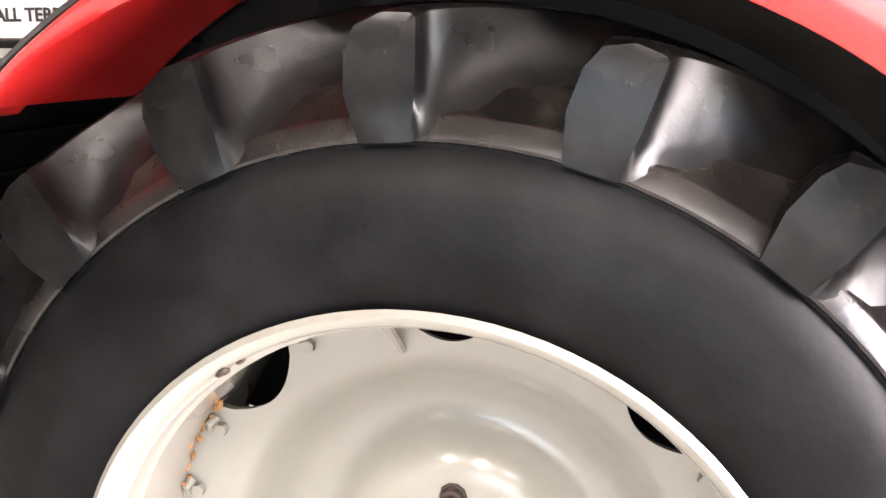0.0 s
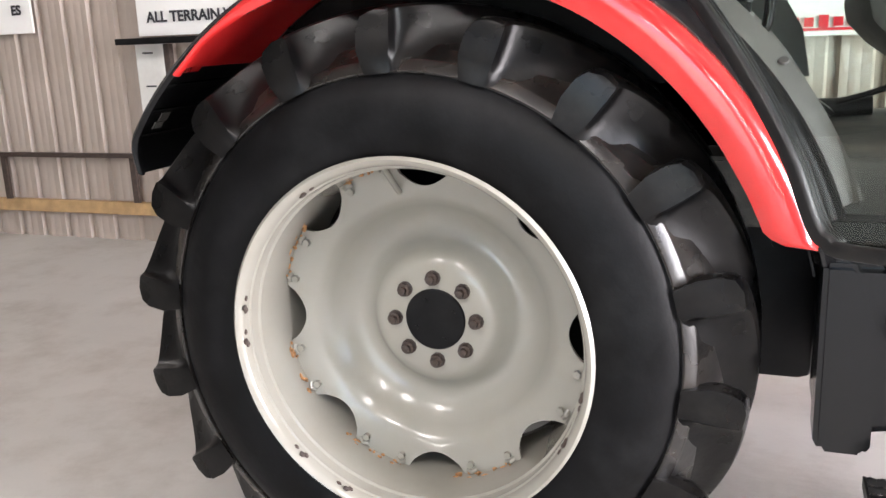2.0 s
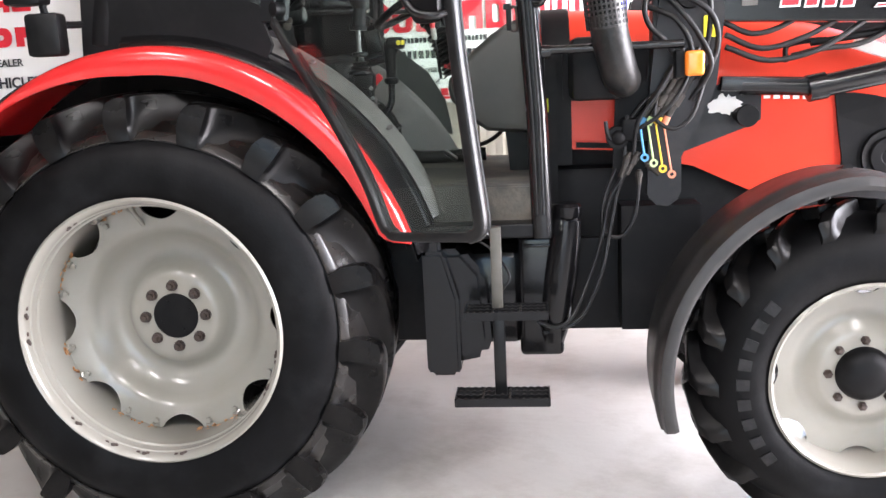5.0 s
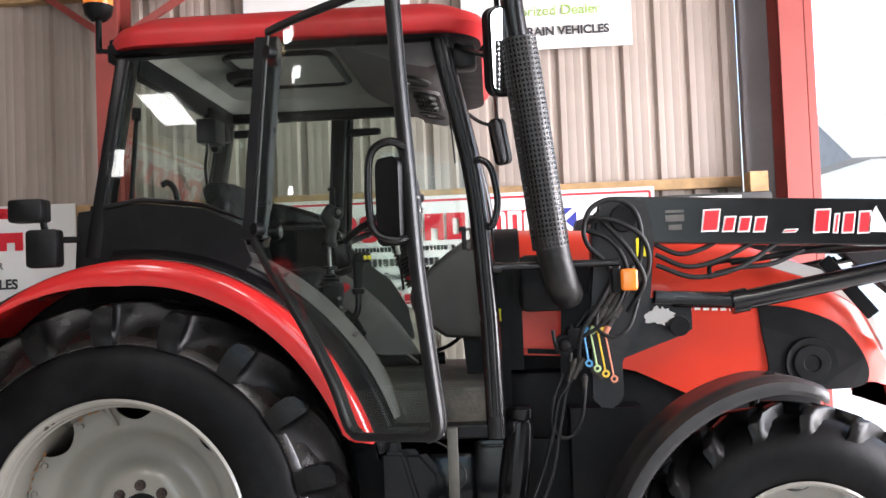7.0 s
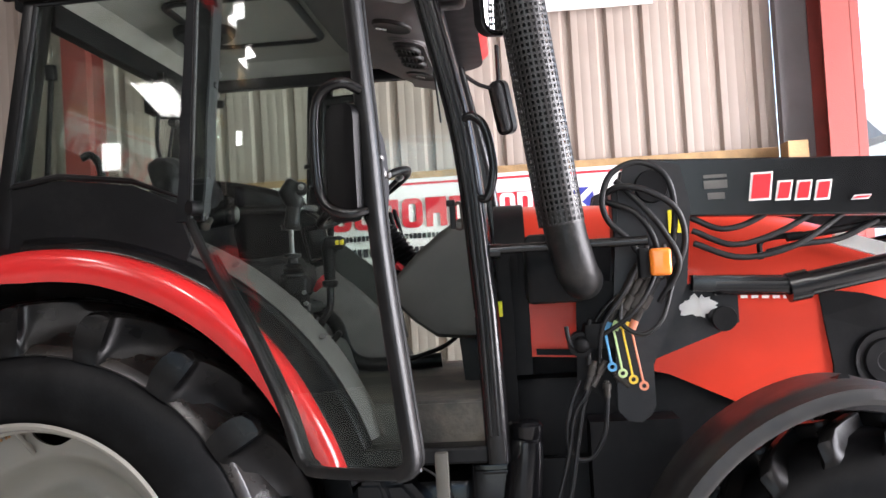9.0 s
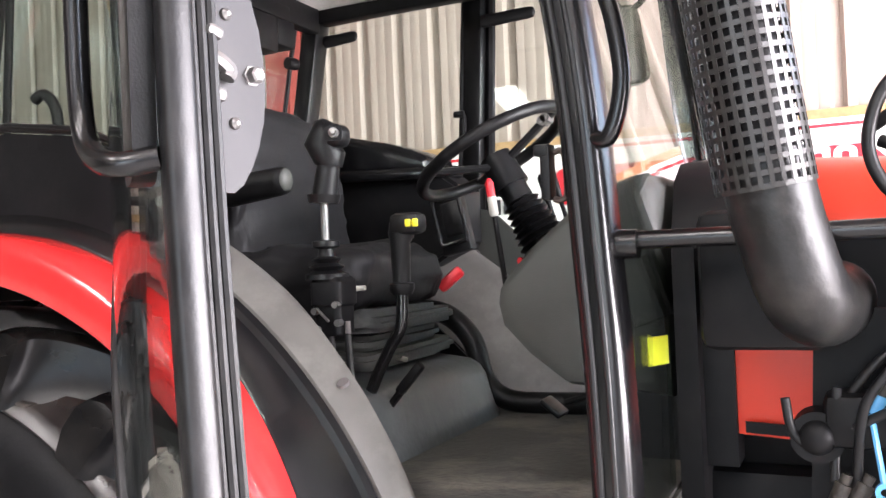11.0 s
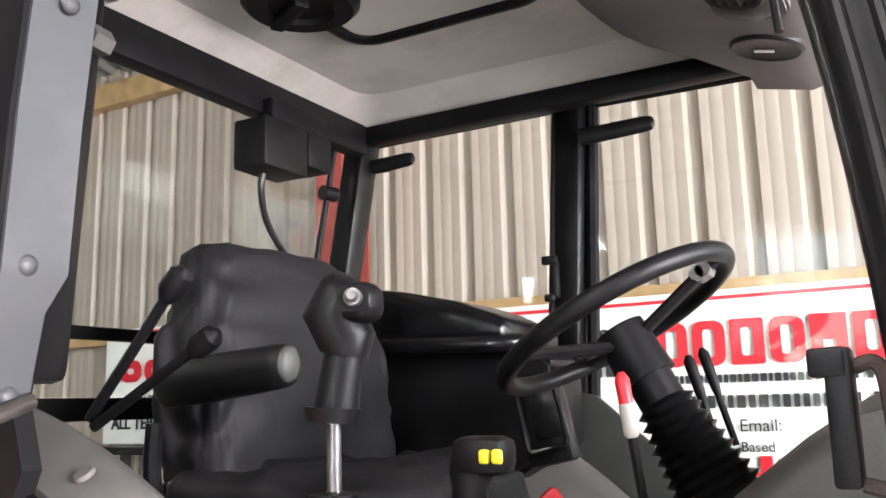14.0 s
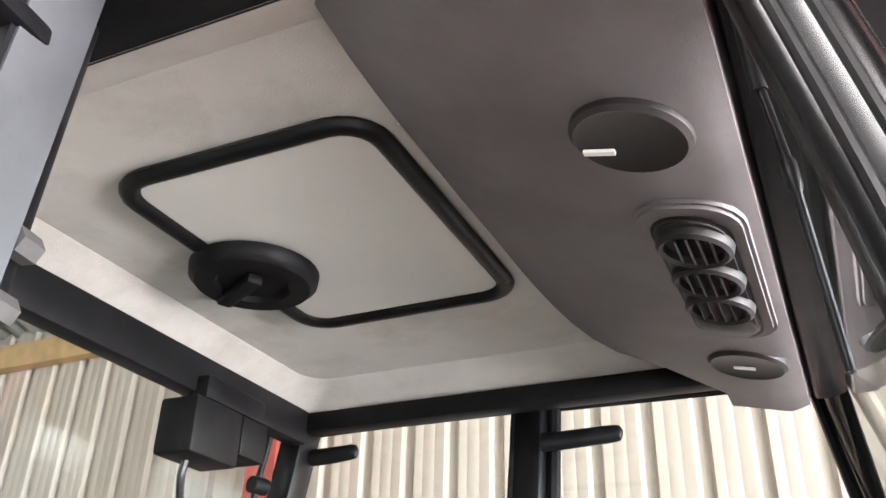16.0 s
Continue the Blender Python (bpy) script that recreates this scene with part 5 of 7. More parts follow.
# grey door hinge plate on the middle post, with bolt heads
JAMB = [(1.768, 0.527, -0.722), (1.80, 0.532, -0.722), (1.855, 0.541, -0.720), (1.895, 0.546, -0.700), (2.05, 0.556, -0.700), (2.20, 0.573, -0.700), (2.40, 0.594, -0.700), (2.495, 0.603, -0.700)]
bm = B()
loft(bm, [[Vector((x, -0.772, z)), Vector((x, yi, z)), Vector((x - 0.006, yi, z)), Vector((x - 0.006, -0.772, z))] for z, x, yi in JAMB])
ptrim = part("post_trim", bm, ALU, tractor, "pale grey painted door jamb trim", smooth=0)
for x, y, z in ((0.574, -0.735, 2.165), (0.545, -0.745, 1.90), (0.527, -0.745, 1.775)):
    bm = B()
    ball(bm, (x, y, z), (0.007, 0.011, 0.011), 12)
    part("bolt_head", bm, ALU, ptrim)
for x, z in ((0.585, 2.21), (0.575, 2.15)):
    bm = B()
    cyl(bm, (x - 0.02, -0.70, z), (x - 0.025, -0.672, z), 0.015, 6)
    part("bolt_head", bm, STEEL, ptrim)
bm = B()
rings = [[Vector((x - 0.004, -0.778, z)), Vector((x - 0.007, -0.715, z)), Vector((x - 0.075, -0.715, z)), Vector((x - 0.085, -0.74, z)), Vector((x - 0.08, -0.778, z))] for z, x, yi in JAMB]
loft(bm, rings)
part("post_cover", bm, BLACK, tractor, "black outer post cover", smooth=0)
# near door, open
HINGE = Vector((0.498, -0.793, 0))
DU, DN = Vector((0.760, -0.650, 0)), Vector((0.650, 0.760, 0))


def dp(u, z, w=0.0):
    """A point of the door: u along it from the hinge side, w inwards from its bowed glass."""
    return HINGE + DU * u + DN * (w - 0.042 * math.sin(math.pi * min(max(u / 0.891, 0), 1))) + Vector((0, 0, z))


UPPER = [(0.0, 1.764), (0.154, 2.472), (0.50, 2.472), (0.752, 2.476), (0.772, 2.455), (0.792, 2.15), (0.812, 1.895), (0.83, 1.63), (0.872, 1.30), (0.886, 1.19)]
LOWER = [(0.0, 1.764), (0.105, 1.66), (0.32, 1.466), (0.465, 1.29), (0.53, 1.165), (0.558, 1.140), (0.60, 1.130), (0.85, 1.148), (0.876, 1.16), (0.886, 1.19)]
DOOR = UPPER + LOWER[-2:0:-1]
bm = B()
cols = sorted({0.0, 0.886} | {u for u, z in UPPER + LOWER} | {0.886 * k / 20 for k in range(21)})
sheet = []
for w in (-0.003, 0.003):
    sheet.append([[bm.verts.new(dp(u, np.interp(u, *zip(*LOWER)) * (1 - k / 2) + np.interp(u, *zip(*UPPER)) * k / 2, w)) for k in range(3)] for u in cols])
for a, b in zip(range(len(cols) - 1), range(1, len(cols))):
    for sh in sheet:
        for k in range(2):
            bm.faces.new((sh[a][k], sh[b][k], sh[b][k + 1], sh[a][k + 1]))
    for k in (0, 2):
        bm.faces.new((sheet[0][a][k], sheet[0][b][k], sheet[1][b][k], sheet[1][a][k]))
bmesh.ops.remove_doubles(bm, verts=bm.verts, dist=0.0005)
door = part("near_door", bm, GLASS, tractor, "open frameless glass door with black edge frame", smooth=0)
door.visible_shadow = False
def door_line(pts, w=0.0):
    return [dp(p.x, p.y, w) for p in spline([(u, z, 0) for u, z in pts], 4)]


# edge trim: slim along the hinge side and the top, a flat ribbed profile down the free edge and under the glass
for pts, flat in ((DOOR[:2], (0.006, 0.007)), (DOOR[1:5], (0.011, 0.013)), (DOOR[4:12], (0.016, 0.018)), (DOOR[11:] + DOOR[:1], (0.011, 0.013))):
    bm = B()
    tube(bm, door_line(pts), 0.015, 16, flat=flat, boxy=0.55)
    part("door_frame", bm, EDGING, door, "black door edge trim")
for w in (-0.016, -0.007, 0.002, 0.011):
    bm = B()
    tube(bm, door_line([(u - 0.004, z) for u, z in DOOR[4:]], w + 0.024), 0.0055, 8)
    part("door_seal", bm, EDGING, door, "ribbed rubber door seal")
# latch panel, handle
def lw(q, z, d=0.0):
    """A point on the latch plate: q inwards from the glass, d out of its face."""
    return dp(0.800 - 0.42 * q + d * 0.92, z, q + 0.020 + d * 0.39)


lp = [(0.0, 1.905), (0.0, 1.690), (0.038, 1.690), (0.048, 1.698), (0.058, 1.714), (0.067, 1.735), (0.074, 1.762), (0.077, 1.790), (0.076, 1.822), (0.072, 1.852), (0.064, 1.880), (0.053, 1.898), (0.044, 1.905)]
bm = B()
a = [bm.verts.new(lw(q, z, 0.004)) for q, z in lp]
b = [bm.verts.new(lw(q, z, -0.004)) for q, z in lp]
bm.faces.new(a)
bm.faces.new(b[::-1])
for i in range(len(a)):
    bm.faces.new((a[i], b[i], b[(i + 1) % len(a)], a[(i + 1) % len(a)]))
plate = part("latch_plate", bm, LATCHP, door, "grey metal latch plate", smooth=0)
for q, z, r in ((0.040, 1.757, 0.0045), (0.014, 1.757, 0.0045), (0.034, 1.862, 0.0045)):
    bm = B()
    tube(bm, [lw(q, z, 0.003), lw(q, z, 0.007), lw(q, z, 0.010)], [r * 1.4, r * 1.3, r * 0.5], 12)
    part("latch_bolt", bm, STEEL, plate)
bm = B()
bar(bm, lw(0.004, 1.842, 0.008), lw(0.020, 1.836, 0.008), 0.030, 0.012, 0.004)
part("latch_catch", bm, STEEL, plate)
bm = B()
tube(bm, spline([lw(0.004, 1.820, 0.010), lw(0.018, 1.815, 0.012), lw(0.030, 1.806, 0.012), lw(0.027, 1.798, 0.012)], 4), 0.008, 8)
part("latch_claw", bm, STEEL, plate, "bare steel latch claw")
bm = B()
tube(bm, [lw(0.062, 1.806, 0.002), lw(0.062, 1.806, 0.005), lw(0.062, 1.806, 0.0052), lw(0.062, 1.806, 0.013), lw(0.062, 1.806, 0.015)], [0.0105, 0.0105, 0.0085, 0.0085, 0.006], 6)
part("latch_pin", bm, STEEL, plate)
bm = B()
bar(bm, lw(0.004, 1.783, 0.010), lw(0.024, 1.780, 0.010), 0.020, 0.014, 0.005)
part("latch_bolt_housing", bm, STEEL, plate)
bm = B()
tube(bm, spline([dp(0.815, 1.985, -0.015), dp(0.80, 2.0, -0.05), dp(0.75, 1.985, -0.062), dp(0.728, 1.93, -0.066), dp(0.728, 1.79, -0.066), dp(0.75, 1.735, -0.062), dp(0.80, 1.715, -0.05), dp(0.815, 1.72, -0.015)], 5), 0.012, 10)
part("door_handle", bm, GLOSS, door, "black outer door handle loop")
bm = B()
prism(bm, rounded(0, 0, 0.10, 0.26, 0.03), -0.01, 0.012, axis="y")
m = Matrix((DU, DN, Vector((0, 0, 1)))).transposed().to_4x4()
bmesh.ops.transform(bm, matrix=Matrix.Translation(dp(0.712, 1.70, -0.015)) @ m, verts=bm.verts)
part("lock_plate", bm, PLASTIC, door, "black outer lock plate")
# hinges at the middle post
for z, u, x in ((2.40, 0.145, 0.60), (1.80, 0.012, 0.52)):
    bm = B()
    bar(bm, (x - 0.02, -0.74, z), dp(u, z, 0.012), 0.03, 0.022, 0.005)
    hinge = part("door_hinge", bm, BLACK, tractor, "black door hinge arm")
    bm = B()
    cyl(bm, dp(u + 0.02, z, -0.016), dp(u + 0.02, z, 0.02), 0.022, 14)
    part("hinge_boss", bm, BLACK, hinge)
bm = B()
tube(bm, [(0.543, -0.795, 1.747), (0.542, -0.787, 1.750), (0.5415, -0.786, 1.7503), (0.534, -0.725, 1.771)], [0.013, 0.013, 0.009, 0.009], 12)
part("door_stay", bm, GRIME, tractor, "short worn steel door stay")

# rubber strips down the front post, and the thin strut beside it
for dx in (-0.016, 0.006):
    bm = B()
    tube(bm, [p + Vector((dx, -0.035, 0)) for p in spline([(1.178, -0.655, 2.50), (1.206, -0.66, 2.36), (1.272, -0.665, 2.05), (1.301, -0.67, 1.83), (1.316, -0.67, 1.60), (1.326, -0.67, 1.42), (1.333, -0.67, 1.10)], 5)], 0.005, 8)
    part("post_seal", bm, EDGING, tractor, "ribbed rubber strip on the front post")
bm = B()
cyl(bm, (1.190, -0.600, 2.40), (1.198, -0.600, 2.25), 0.0065, 12)
part("strut_barrel", bm, BLACK, tractor, "black strut barrel")
bm = B()
tube(bm, [(1.198, -0.600, 2.26), (1.207, -0.600, 2.19), (1.2075, -0.600, 2.185), (1.209, -0.600, 2.165), (1.2095, -0.600, 2.16), (1.219, -0.600, 2.03)], [0.0035, 0.0035, 0.0055, 0.0055, 0.0035, 0.0035], 12)
part("strut_rod", bm, SATIN, tractor, "thin dark strut rod")
# grab handle on the front post
bm = B()
tube(bm, spline([(1.286, -0.69, 2.015), (1.315, -0.705, 2.025), (1.352, -0.705, 1.99), (1.370, -0.705, 1.89), (1.365, -0.705, 1.83), (1.347, -0.705, 1.785), (1.318, -0.692, 1.787)], 5), 0.013, 10)
part("grab_handle", bm, GLOSS, tractor, "black grab handle on the front post")

# steering wheel and column
AX = Vector((-0.48, 0, 0.877)).normalized()
SC = Vector((0.862, 0.055, 1.878))
sm = Matrix.Translation(SC) @ AX.to_track_quat("Z", "X").to_matrix().to_4x4()
bm = B()
tube(bm, [sm @ Vector((0.195 * math.cos(a), 0.195 * math.sin(a), 0)) for a in [2 * math.pi * k / 48 for k in range(49)]], 0.0155, 12, cap=False)
sw = part("steering_wheel", bm, PLASTIC, tractor, "black three-spoke steering wheel")
FW = sm.inverted().to_3x3() @ Vector((1, 0, 0))
f0 = math.atan2(FW.y, FW.x)
for k, da in enumerate((0, 125, 235)):
    a = f0 + radians(da)
    bm = B()
    tube(bm, [sm @ Vector((0.03 * math.cos(a), 0.03 * math.sin(a), -0.035)), sm @ Vector((0.10 * math.cos(a), 0.10 * math.sin(a), -0.02)), sm @ Vector((0.19 * math.cos(a), 0.19 * math.sin(a), 0.0))], 0.013, 8, flat=(0.016, 0.010))
    part("spoke", bm, PLASTIC, sw)
bm = B()
for q in (0.150, 0.160):
    p = sm @ Vector((q * math.cos(f0), q * math.sin(f0), -0.008))
    cyl(bm, p - Vector((0, 0.02, 0)), p + Vector((0, 0.02, 0)), 0.012, 8)
part("knob_clamp", bm, STEEL, sw, "bright steel spinner clamp")
bm = B()
cyl(bm, SC - AX * 0.012, SC - AX * 0.10, 0.040, 20, 0.045)
cyl(bm, SC - AX * 0.10, SC - AX * 0.14, 0.036, 20)
part("column_cover", bm, PLASTIC, tractor, "black steering column cover")
bm = B()
path, rad = [], []
n = 22
for i in range(n):
    q = 0.14 + 0.19 * i / n
    path.append(SC - AX * q)
    rad.append(0.038 + 0.028 * i / n + (0.008 if i % 2 else -0.004))
tube(bm, path, rad, 24)
part("column_bellows", bm, RUBBER, tractor, "ribbed black rubber column bellows")
bm = B()
cyl(bm, (0.985, -0.06, 1.62), (1.03, -0.05, 1.58), 0.012, 10)
cyl(bm, (1.00, -0.02, 1.60), (0.975, -0.09, 1.61), 0.008, 8)
part("red_lever", bm, REDPL, tractor, "small red column lever")
for a, b, c in (((0.99, 0.262, 1.68), (0.953, 0.259, 1.815), BLACK), ((0.962, -0.15, 1.56), (0.938, -0.155, 1.765), REDPL), ((0.97, 0.20, 1.70), (0.945, 0.19, 1.80), BLACK)):
    bm = B()
    cyl(bm, a, b, 0.006, 8)
    part("lever_rod", bm, BLACK, tractor)
    bm = B()
    d = (Vector(b) - Vector(a)).normalized()
    tube(bm, [Vector(b) - d * 0.05, Vector(b) - d * 0.03, Vector(b) + d * 0.02, Vector(b) + d * 0.03], [0.007, 0.009, 0.010, 0.004], 12)
    part("lever_grip", bm, c, tractor)
    if c is REDPL:
        bm = B()
        tube(bm, [Vector(b) - d * 0.055, Vector(b) - d * 0.050, Vector(b) - d * 0.012, Vector(b) - d * 0.010], [0.007, 0.0105, 0.0105, 0.008], 12)
        part("lever_collar", bm, IVORY, tractor, "off-white collar under the red grip")

# dashboard: a bulging cowl either side of the column
bm = B()
rings = []
for y, k in ((-0.33, 0.80), (-0.32, 0.92), (-0.26, 1.0), (-0.12, 1.02), (0.12, 1.02), (0.26, 1.0), (0.32, 0.92), (0.33, 0.80)):
    c = Vector((1.20, y, 1.55))
    rings.append([c + (Vector((x, y, z)) - c) * k for x, z in ((0.997, 1.525), (1.007, 1.478), (1.064, 1.417), (1.14, 1.36), (1.34, 1.34), (1.335, 1.74), (1.30, 1.772), (1.23, 1.755), (1.168, 1.715), (1.088, 1.652), (1.019, 1.582), (1.002, 1.555))])
loft(bm, rings)
part("dashboard", bm, DASH, tractor, "dark grey moulded dashboard cowl", smooth=50)
bm = B()
prism(bm, [(1.22, 1.16), (1.36, 1.16), (1.36, 1.40), (1.20, 1.40)], -0.14, 0.14, 0.015)
part("column_base", bm, PLASTIC, tractor, "black steering column base", smooth=30)
# clutch and brake pedals
for y, x, z in ((0.17, 0.955, 1.235),):
    bm = B()
    tube(bm, spline([(1.24, y, 1.40), (1.14, y, 1.30), (x + 0.03, y, z + 0.012)], 5), 0.009, 8)
    pedal = part("pedal", bm, BLACK, tractor, "black foot pedal")
    bm = B()
    box(bm, (x, y, z), (0.065, 0.075, 0.016), 0.006, Matrix.Rotation(radians(38), 4, "Y"))
    part("pedal_pad", bm, RUBBER, pedal)

# seat
bm = B()
rings = []
for z, x0, x1, y0, y1 in ((1.60, 0.10, 0.215, -0.20, 0.28), (1.63, 0.085, 0.225, -0.225, 0.305), (1.75, 0.075, 0.225, -0.235, 0.315), (1.88, 0.06, 0.205, -0.225, 0.305), (1.98, 0.045, 0.18, -0.20, 0.28), (2.035, 0.04, 0.155, -0.165, 0.245), (2.055, 0.06, 0.13, -0.13, 0.21)):
    rings.append([Vector((x + 0.05, y + 0.03, z)) for x, y in rounded(x0, y0, x1, y1, min(0.05, (x1 - x0) * 0.45), 5)])
loft(bm, rings)
crumple(bm, 0.026, 8.0, 5, 1.0)
folds(bm, [((0.27, -0.20, 1.70), (0.24, -0.02, 1.95)), ((0.26, -0.22, 1.85), (0.25, -0.10, 2.03)), ((0.27, 0.22, 1.66), (0.25, 0.10, 1.90)), ((0.27, -0.05, 1.64), (0.27, 0.20, 1.70)),
           ((0.16, -0.22, 1.70), (0.12, -0.20, 1.98)), ((0.22, -0.22, 1.64), (0.20, -0.21, 1.86)), ((0.25, 0.10, 1.80), (0.22, 0.28, 2.0))], 0.022, 0.012)
part("seat_back", bm, FABRIC, tractor, "black fabric covered seat back", smooth=60)
bm = B()
rings = []
for z, x0, x1, y0, y1 in ((1.515, 0.18, 0.57, -0.19, 0.26), (1.53, 0.155, 0.60, -0.215, 0.275), (1.58, 0.15, 0.62, -0.225, 0.285), (1.63, 0.16, 0.615, -0.215, 0.275), (1.655, 0.19, 0.58, -0.18, 0.25), (1.662, 0.26, 0.52, -0.10, 0.18)):
    rings.append([Vector((x, y, z)) for x, y in rounded(x0, y0, x1, y1, 0.07, 6)])
loft(bm, rings)
crumple(bm, 0.028, 7.0, 5, 4.0)
folds(bm, [((0.20, -0.22, 1.64), (0.26, -0.21, 1.53)), ((0.30, -0.22, 1.65), (0.34, -0.21, 1.54)), ((0.38, -0.20, 1.66), (0.46, -0.22, 1.55)), ((0.48, -0.18, 1.65), (0.55, -0.21, 1.54)),
           ((0.62, -0.15, 1.54), (0.56, -0.05, 1.65)), ((0.62, 0.0, 1.53), (0.57, 0.06, 1.65)), ((0.62, 0.14, 1.54), (0.55, 0.16, 1.66)), ((0.25, -0.10, 1.665), (0.50, 0.04, 1.665)),
           ((0.30, 0.05, 1.665), (0.52, 0.18, 1.665)), ((0.42, -0.19, 1.65), (0.30, 0.0, 1.665))], 0.020, 0.013)
part("seat_cushion", bm, FABRIC, tractor, "black fabric seat cushion with creases", smooth=60)
for i, (z, d) in enumerate(((1.50, 0.0), (1.465, 0.03), (1.43, 0.0), (1.395, 0.03), (1.36, 0.0))):
    bm = B()
    prism(bm, rounded(0.20 - d, -0.17 - d, 0.62 + d, 0.25 + d, 0.05), z - 0.018, z + 0.018, 0.012, axis="z")
    for v in bm.verts:
        v.co.z += 0.010 * math.sin(9 * v.co.x + 2 * i) + 0.006 * math.sin(21 * v.co.y + i)
    part("bellows_fold", bm, MATFLOOR, tractor, "dusty rubber fold of the seat bellows")
for y in (-0.250,):
    bm = B()
    rings = []
    for x, z, w, h in ((0.155, 1.80, 0.018, 0.025), (0.175, 1.80, 0.03, 0.036), (0.26, 1.807, 0.032, 0.038), (0.40, 1.82, 0.030, 0.034), (0.418, 1.822, 0.029, 0.032), (0.426, 1.823, 0.022, 0.024)):
        rings.append([Vector((x + 0.04, y + w * math.cos(a), z + h * math.sin(a))) for a in [2 * math.pi * k / 14 for k in range(14)]])
    loft(bm, rings)
    arm = part("armrest", bm, PLASTIC, tractor, "black padded armrest")
    bm = B()
    ball(bm, (0.461, y - 0.004, 1.823), (0.012, 0.024, 0.028), 14)
    part("armrest_cap", bm, DASH, arm, "worn grey armrest tip")
bm = B()
tube(bm, spline([(0.20, -0.245, 1.58), (0.195, -0.262, 1.66), (0.20, -0.265, 1.74)], 4), 0.015, 8)
part("seat_lever", bm, PLASTIC, tractor)
bm = B()
bar(bm, (0.585, 0.300, 1.537), (0.645, 0.322, 1.590), 0.038, 0.034, 0.009)
part("seat_belt_buckle", bm, REDPL, tractor, "red seat belt buckle")
# far-side control console
bm = B()
rings = []
for x, z0, z1, y0, y1 in ((0.07, 1.90, 2.02, 0.42, 0.60), (0.085, 1.895, 2.04, 0.40, 0.62), (0.25, 1.888, 2.015, 0.385, 0.63), (0.38, 1.884, 1.985, 0.38, 0.63), (0.46, 1.882, 1.958, 0.385, 0.625), (0.50, 1.884, 1.940, 0.395, 0.61), (0.51, 1.892, 1.925, 0.41, 0.59)):
    rings.append([Vector((x, a, b)) for a, b in rounded(y0, z0, y1, z1, min(0.03, (z1 - z0) * 0.45), 4)])
loft(bm, rings)
part("side_console", bm, GLOSS, tractor, "black glossy side console")
bm = B()
tube(bm, spline([(0.08, 0.40, 1.895), (0.25, 0.375, 1.888), (0.42, 0.372, 1.882), (0.50, 0.385, 1.882), (0.54, 0.43, 1.886), (0.56, 0.52, 1.89)], 6), 0.02, 12, flat=(0.020, 0.020))
part("console_ledge", bm, GLOSS, tractor)
bm = B()
prism(bm, [(0.25, 1.60), (0.50, 1.60), (0.60, 1.66), (0.60, 1.84), (0.54, 1.885), (0.16, 1.885), (0.16, 1.60)], 0.43, 0.60, 0.012)
part("console_base", bm, BLACK, tractor, smooth=30)
bm = B()
box(bm, (0.60, 0.38, 1.72), (0.10, 0.05, 0.17), 0.012, Matrix.Rotation(radians(-12), 4, "Y"))
part("control_box", bm, PLASTIC, tractor, "black control box beside the seat")
bm = B()
box(bm, (0.615, 0.352, 1.74), (0.07, 0.006, 0.10), 0.004, Matrix.Rotation(radians(-12), 4, "Y"))
part("control_screen", bm, GLOSS, tractor, "glossy dark screen")
bm = B()
tube(bm, [Vector((0.6, 0.345, 1.72)) + Matrix.Rotation(radians(-12), 3, "Y") @ Vector((u, 0, v)) for u, v in ((-0.035, -0.045), (-0.03, -0.055), (0.045, -0.055), (0.05, -0.045), (0.05, 0.075), (0.045, 0.082), (-0.03, 0.082), (-0.035, 0.075), (-0.035, -0.045))], 0.007, 8)
part("screen_bezel", bm, GLOSS, tractor)

# joystick valve on its bracket
bm = B()
tube(bm, [(0.722, -0.470, 1.815), (0.724, -0.470, 1.83), (0.708, -0.474, 1.86), (0.728, -0.474, 1.885), (0.735, -0.474, 1.893), (0.738, -0.474, 1.896)], [0.026, 0.033, 0.036, 0.034, 0.026, 0.008], 16)
box(bm, (0.738, -0.474, 1.872), (0.058, 0.052, 0.046), 0.018, seg=4)
cyl(bm, (0.722, -0.470, 1.83), (0.709, -0.473, 1.750), 0.022, 16, 0.026)
cyl(bm, (0.709, -0.474, 1.758), (0.708, -0.474, 1.742), 0.034, 18, 0.030)
part("joystick_grip", bm, PLASTIC, tractor, "black joystick grip with thumb switch")
bm = B()
m = Matrix.Translation((0.752, -0.499, 1.874)) @ Matrix.Rotation(radians(24), 4, "Z")
vs = prism(bm, rounded(-0.017, -0.014, 0.017, 0.014, 0.006), -0.003, 0.003)
bmesh.ops.transform(bm, matrix=m, verts=bm.verts[:])
part("switch_plate", bm, BLACK, tractor)
bm = B()
tube(bm, [(0.754, -0.498, 1.874), (0.757, -0.508, 1.875), (0.7575, -0.5085, 1.875), (0.760, -0.514, 1.876)], [0.010, 0.010, 0.007, 0.005], 12)
part("thumb_switch", bm, STEEL, tractor, "bright thumb switch")
bm = B()
cyl(bm, (0.708, -0.474, 1.745), (0.708, -0.473, 1.62), 0.008, 10)
part("joystick_rod", bm, STEEL, tractor, "bright joystick rod")
bm = B()
path, rad = [], []
for i, (z, r) in enumerate(((1.668, 0.010), (1.665, 0.028), (1.655, 0.028), (1.650, 0.015), (1.635, 0.018), (1.630, 0.030), (1.622, 0.020), (1.615, 0.036), (1.607, 0.026), (1.600, 0.043), (1.590, 0.043))):
    path.append((0.708, -0.473, z))
    rad.append(r)
tube(bm, path, rad, 20)
part("joystick_boot", bm, RUBBER, tractor, "ribbed rubber joystick boot")
bm = B()
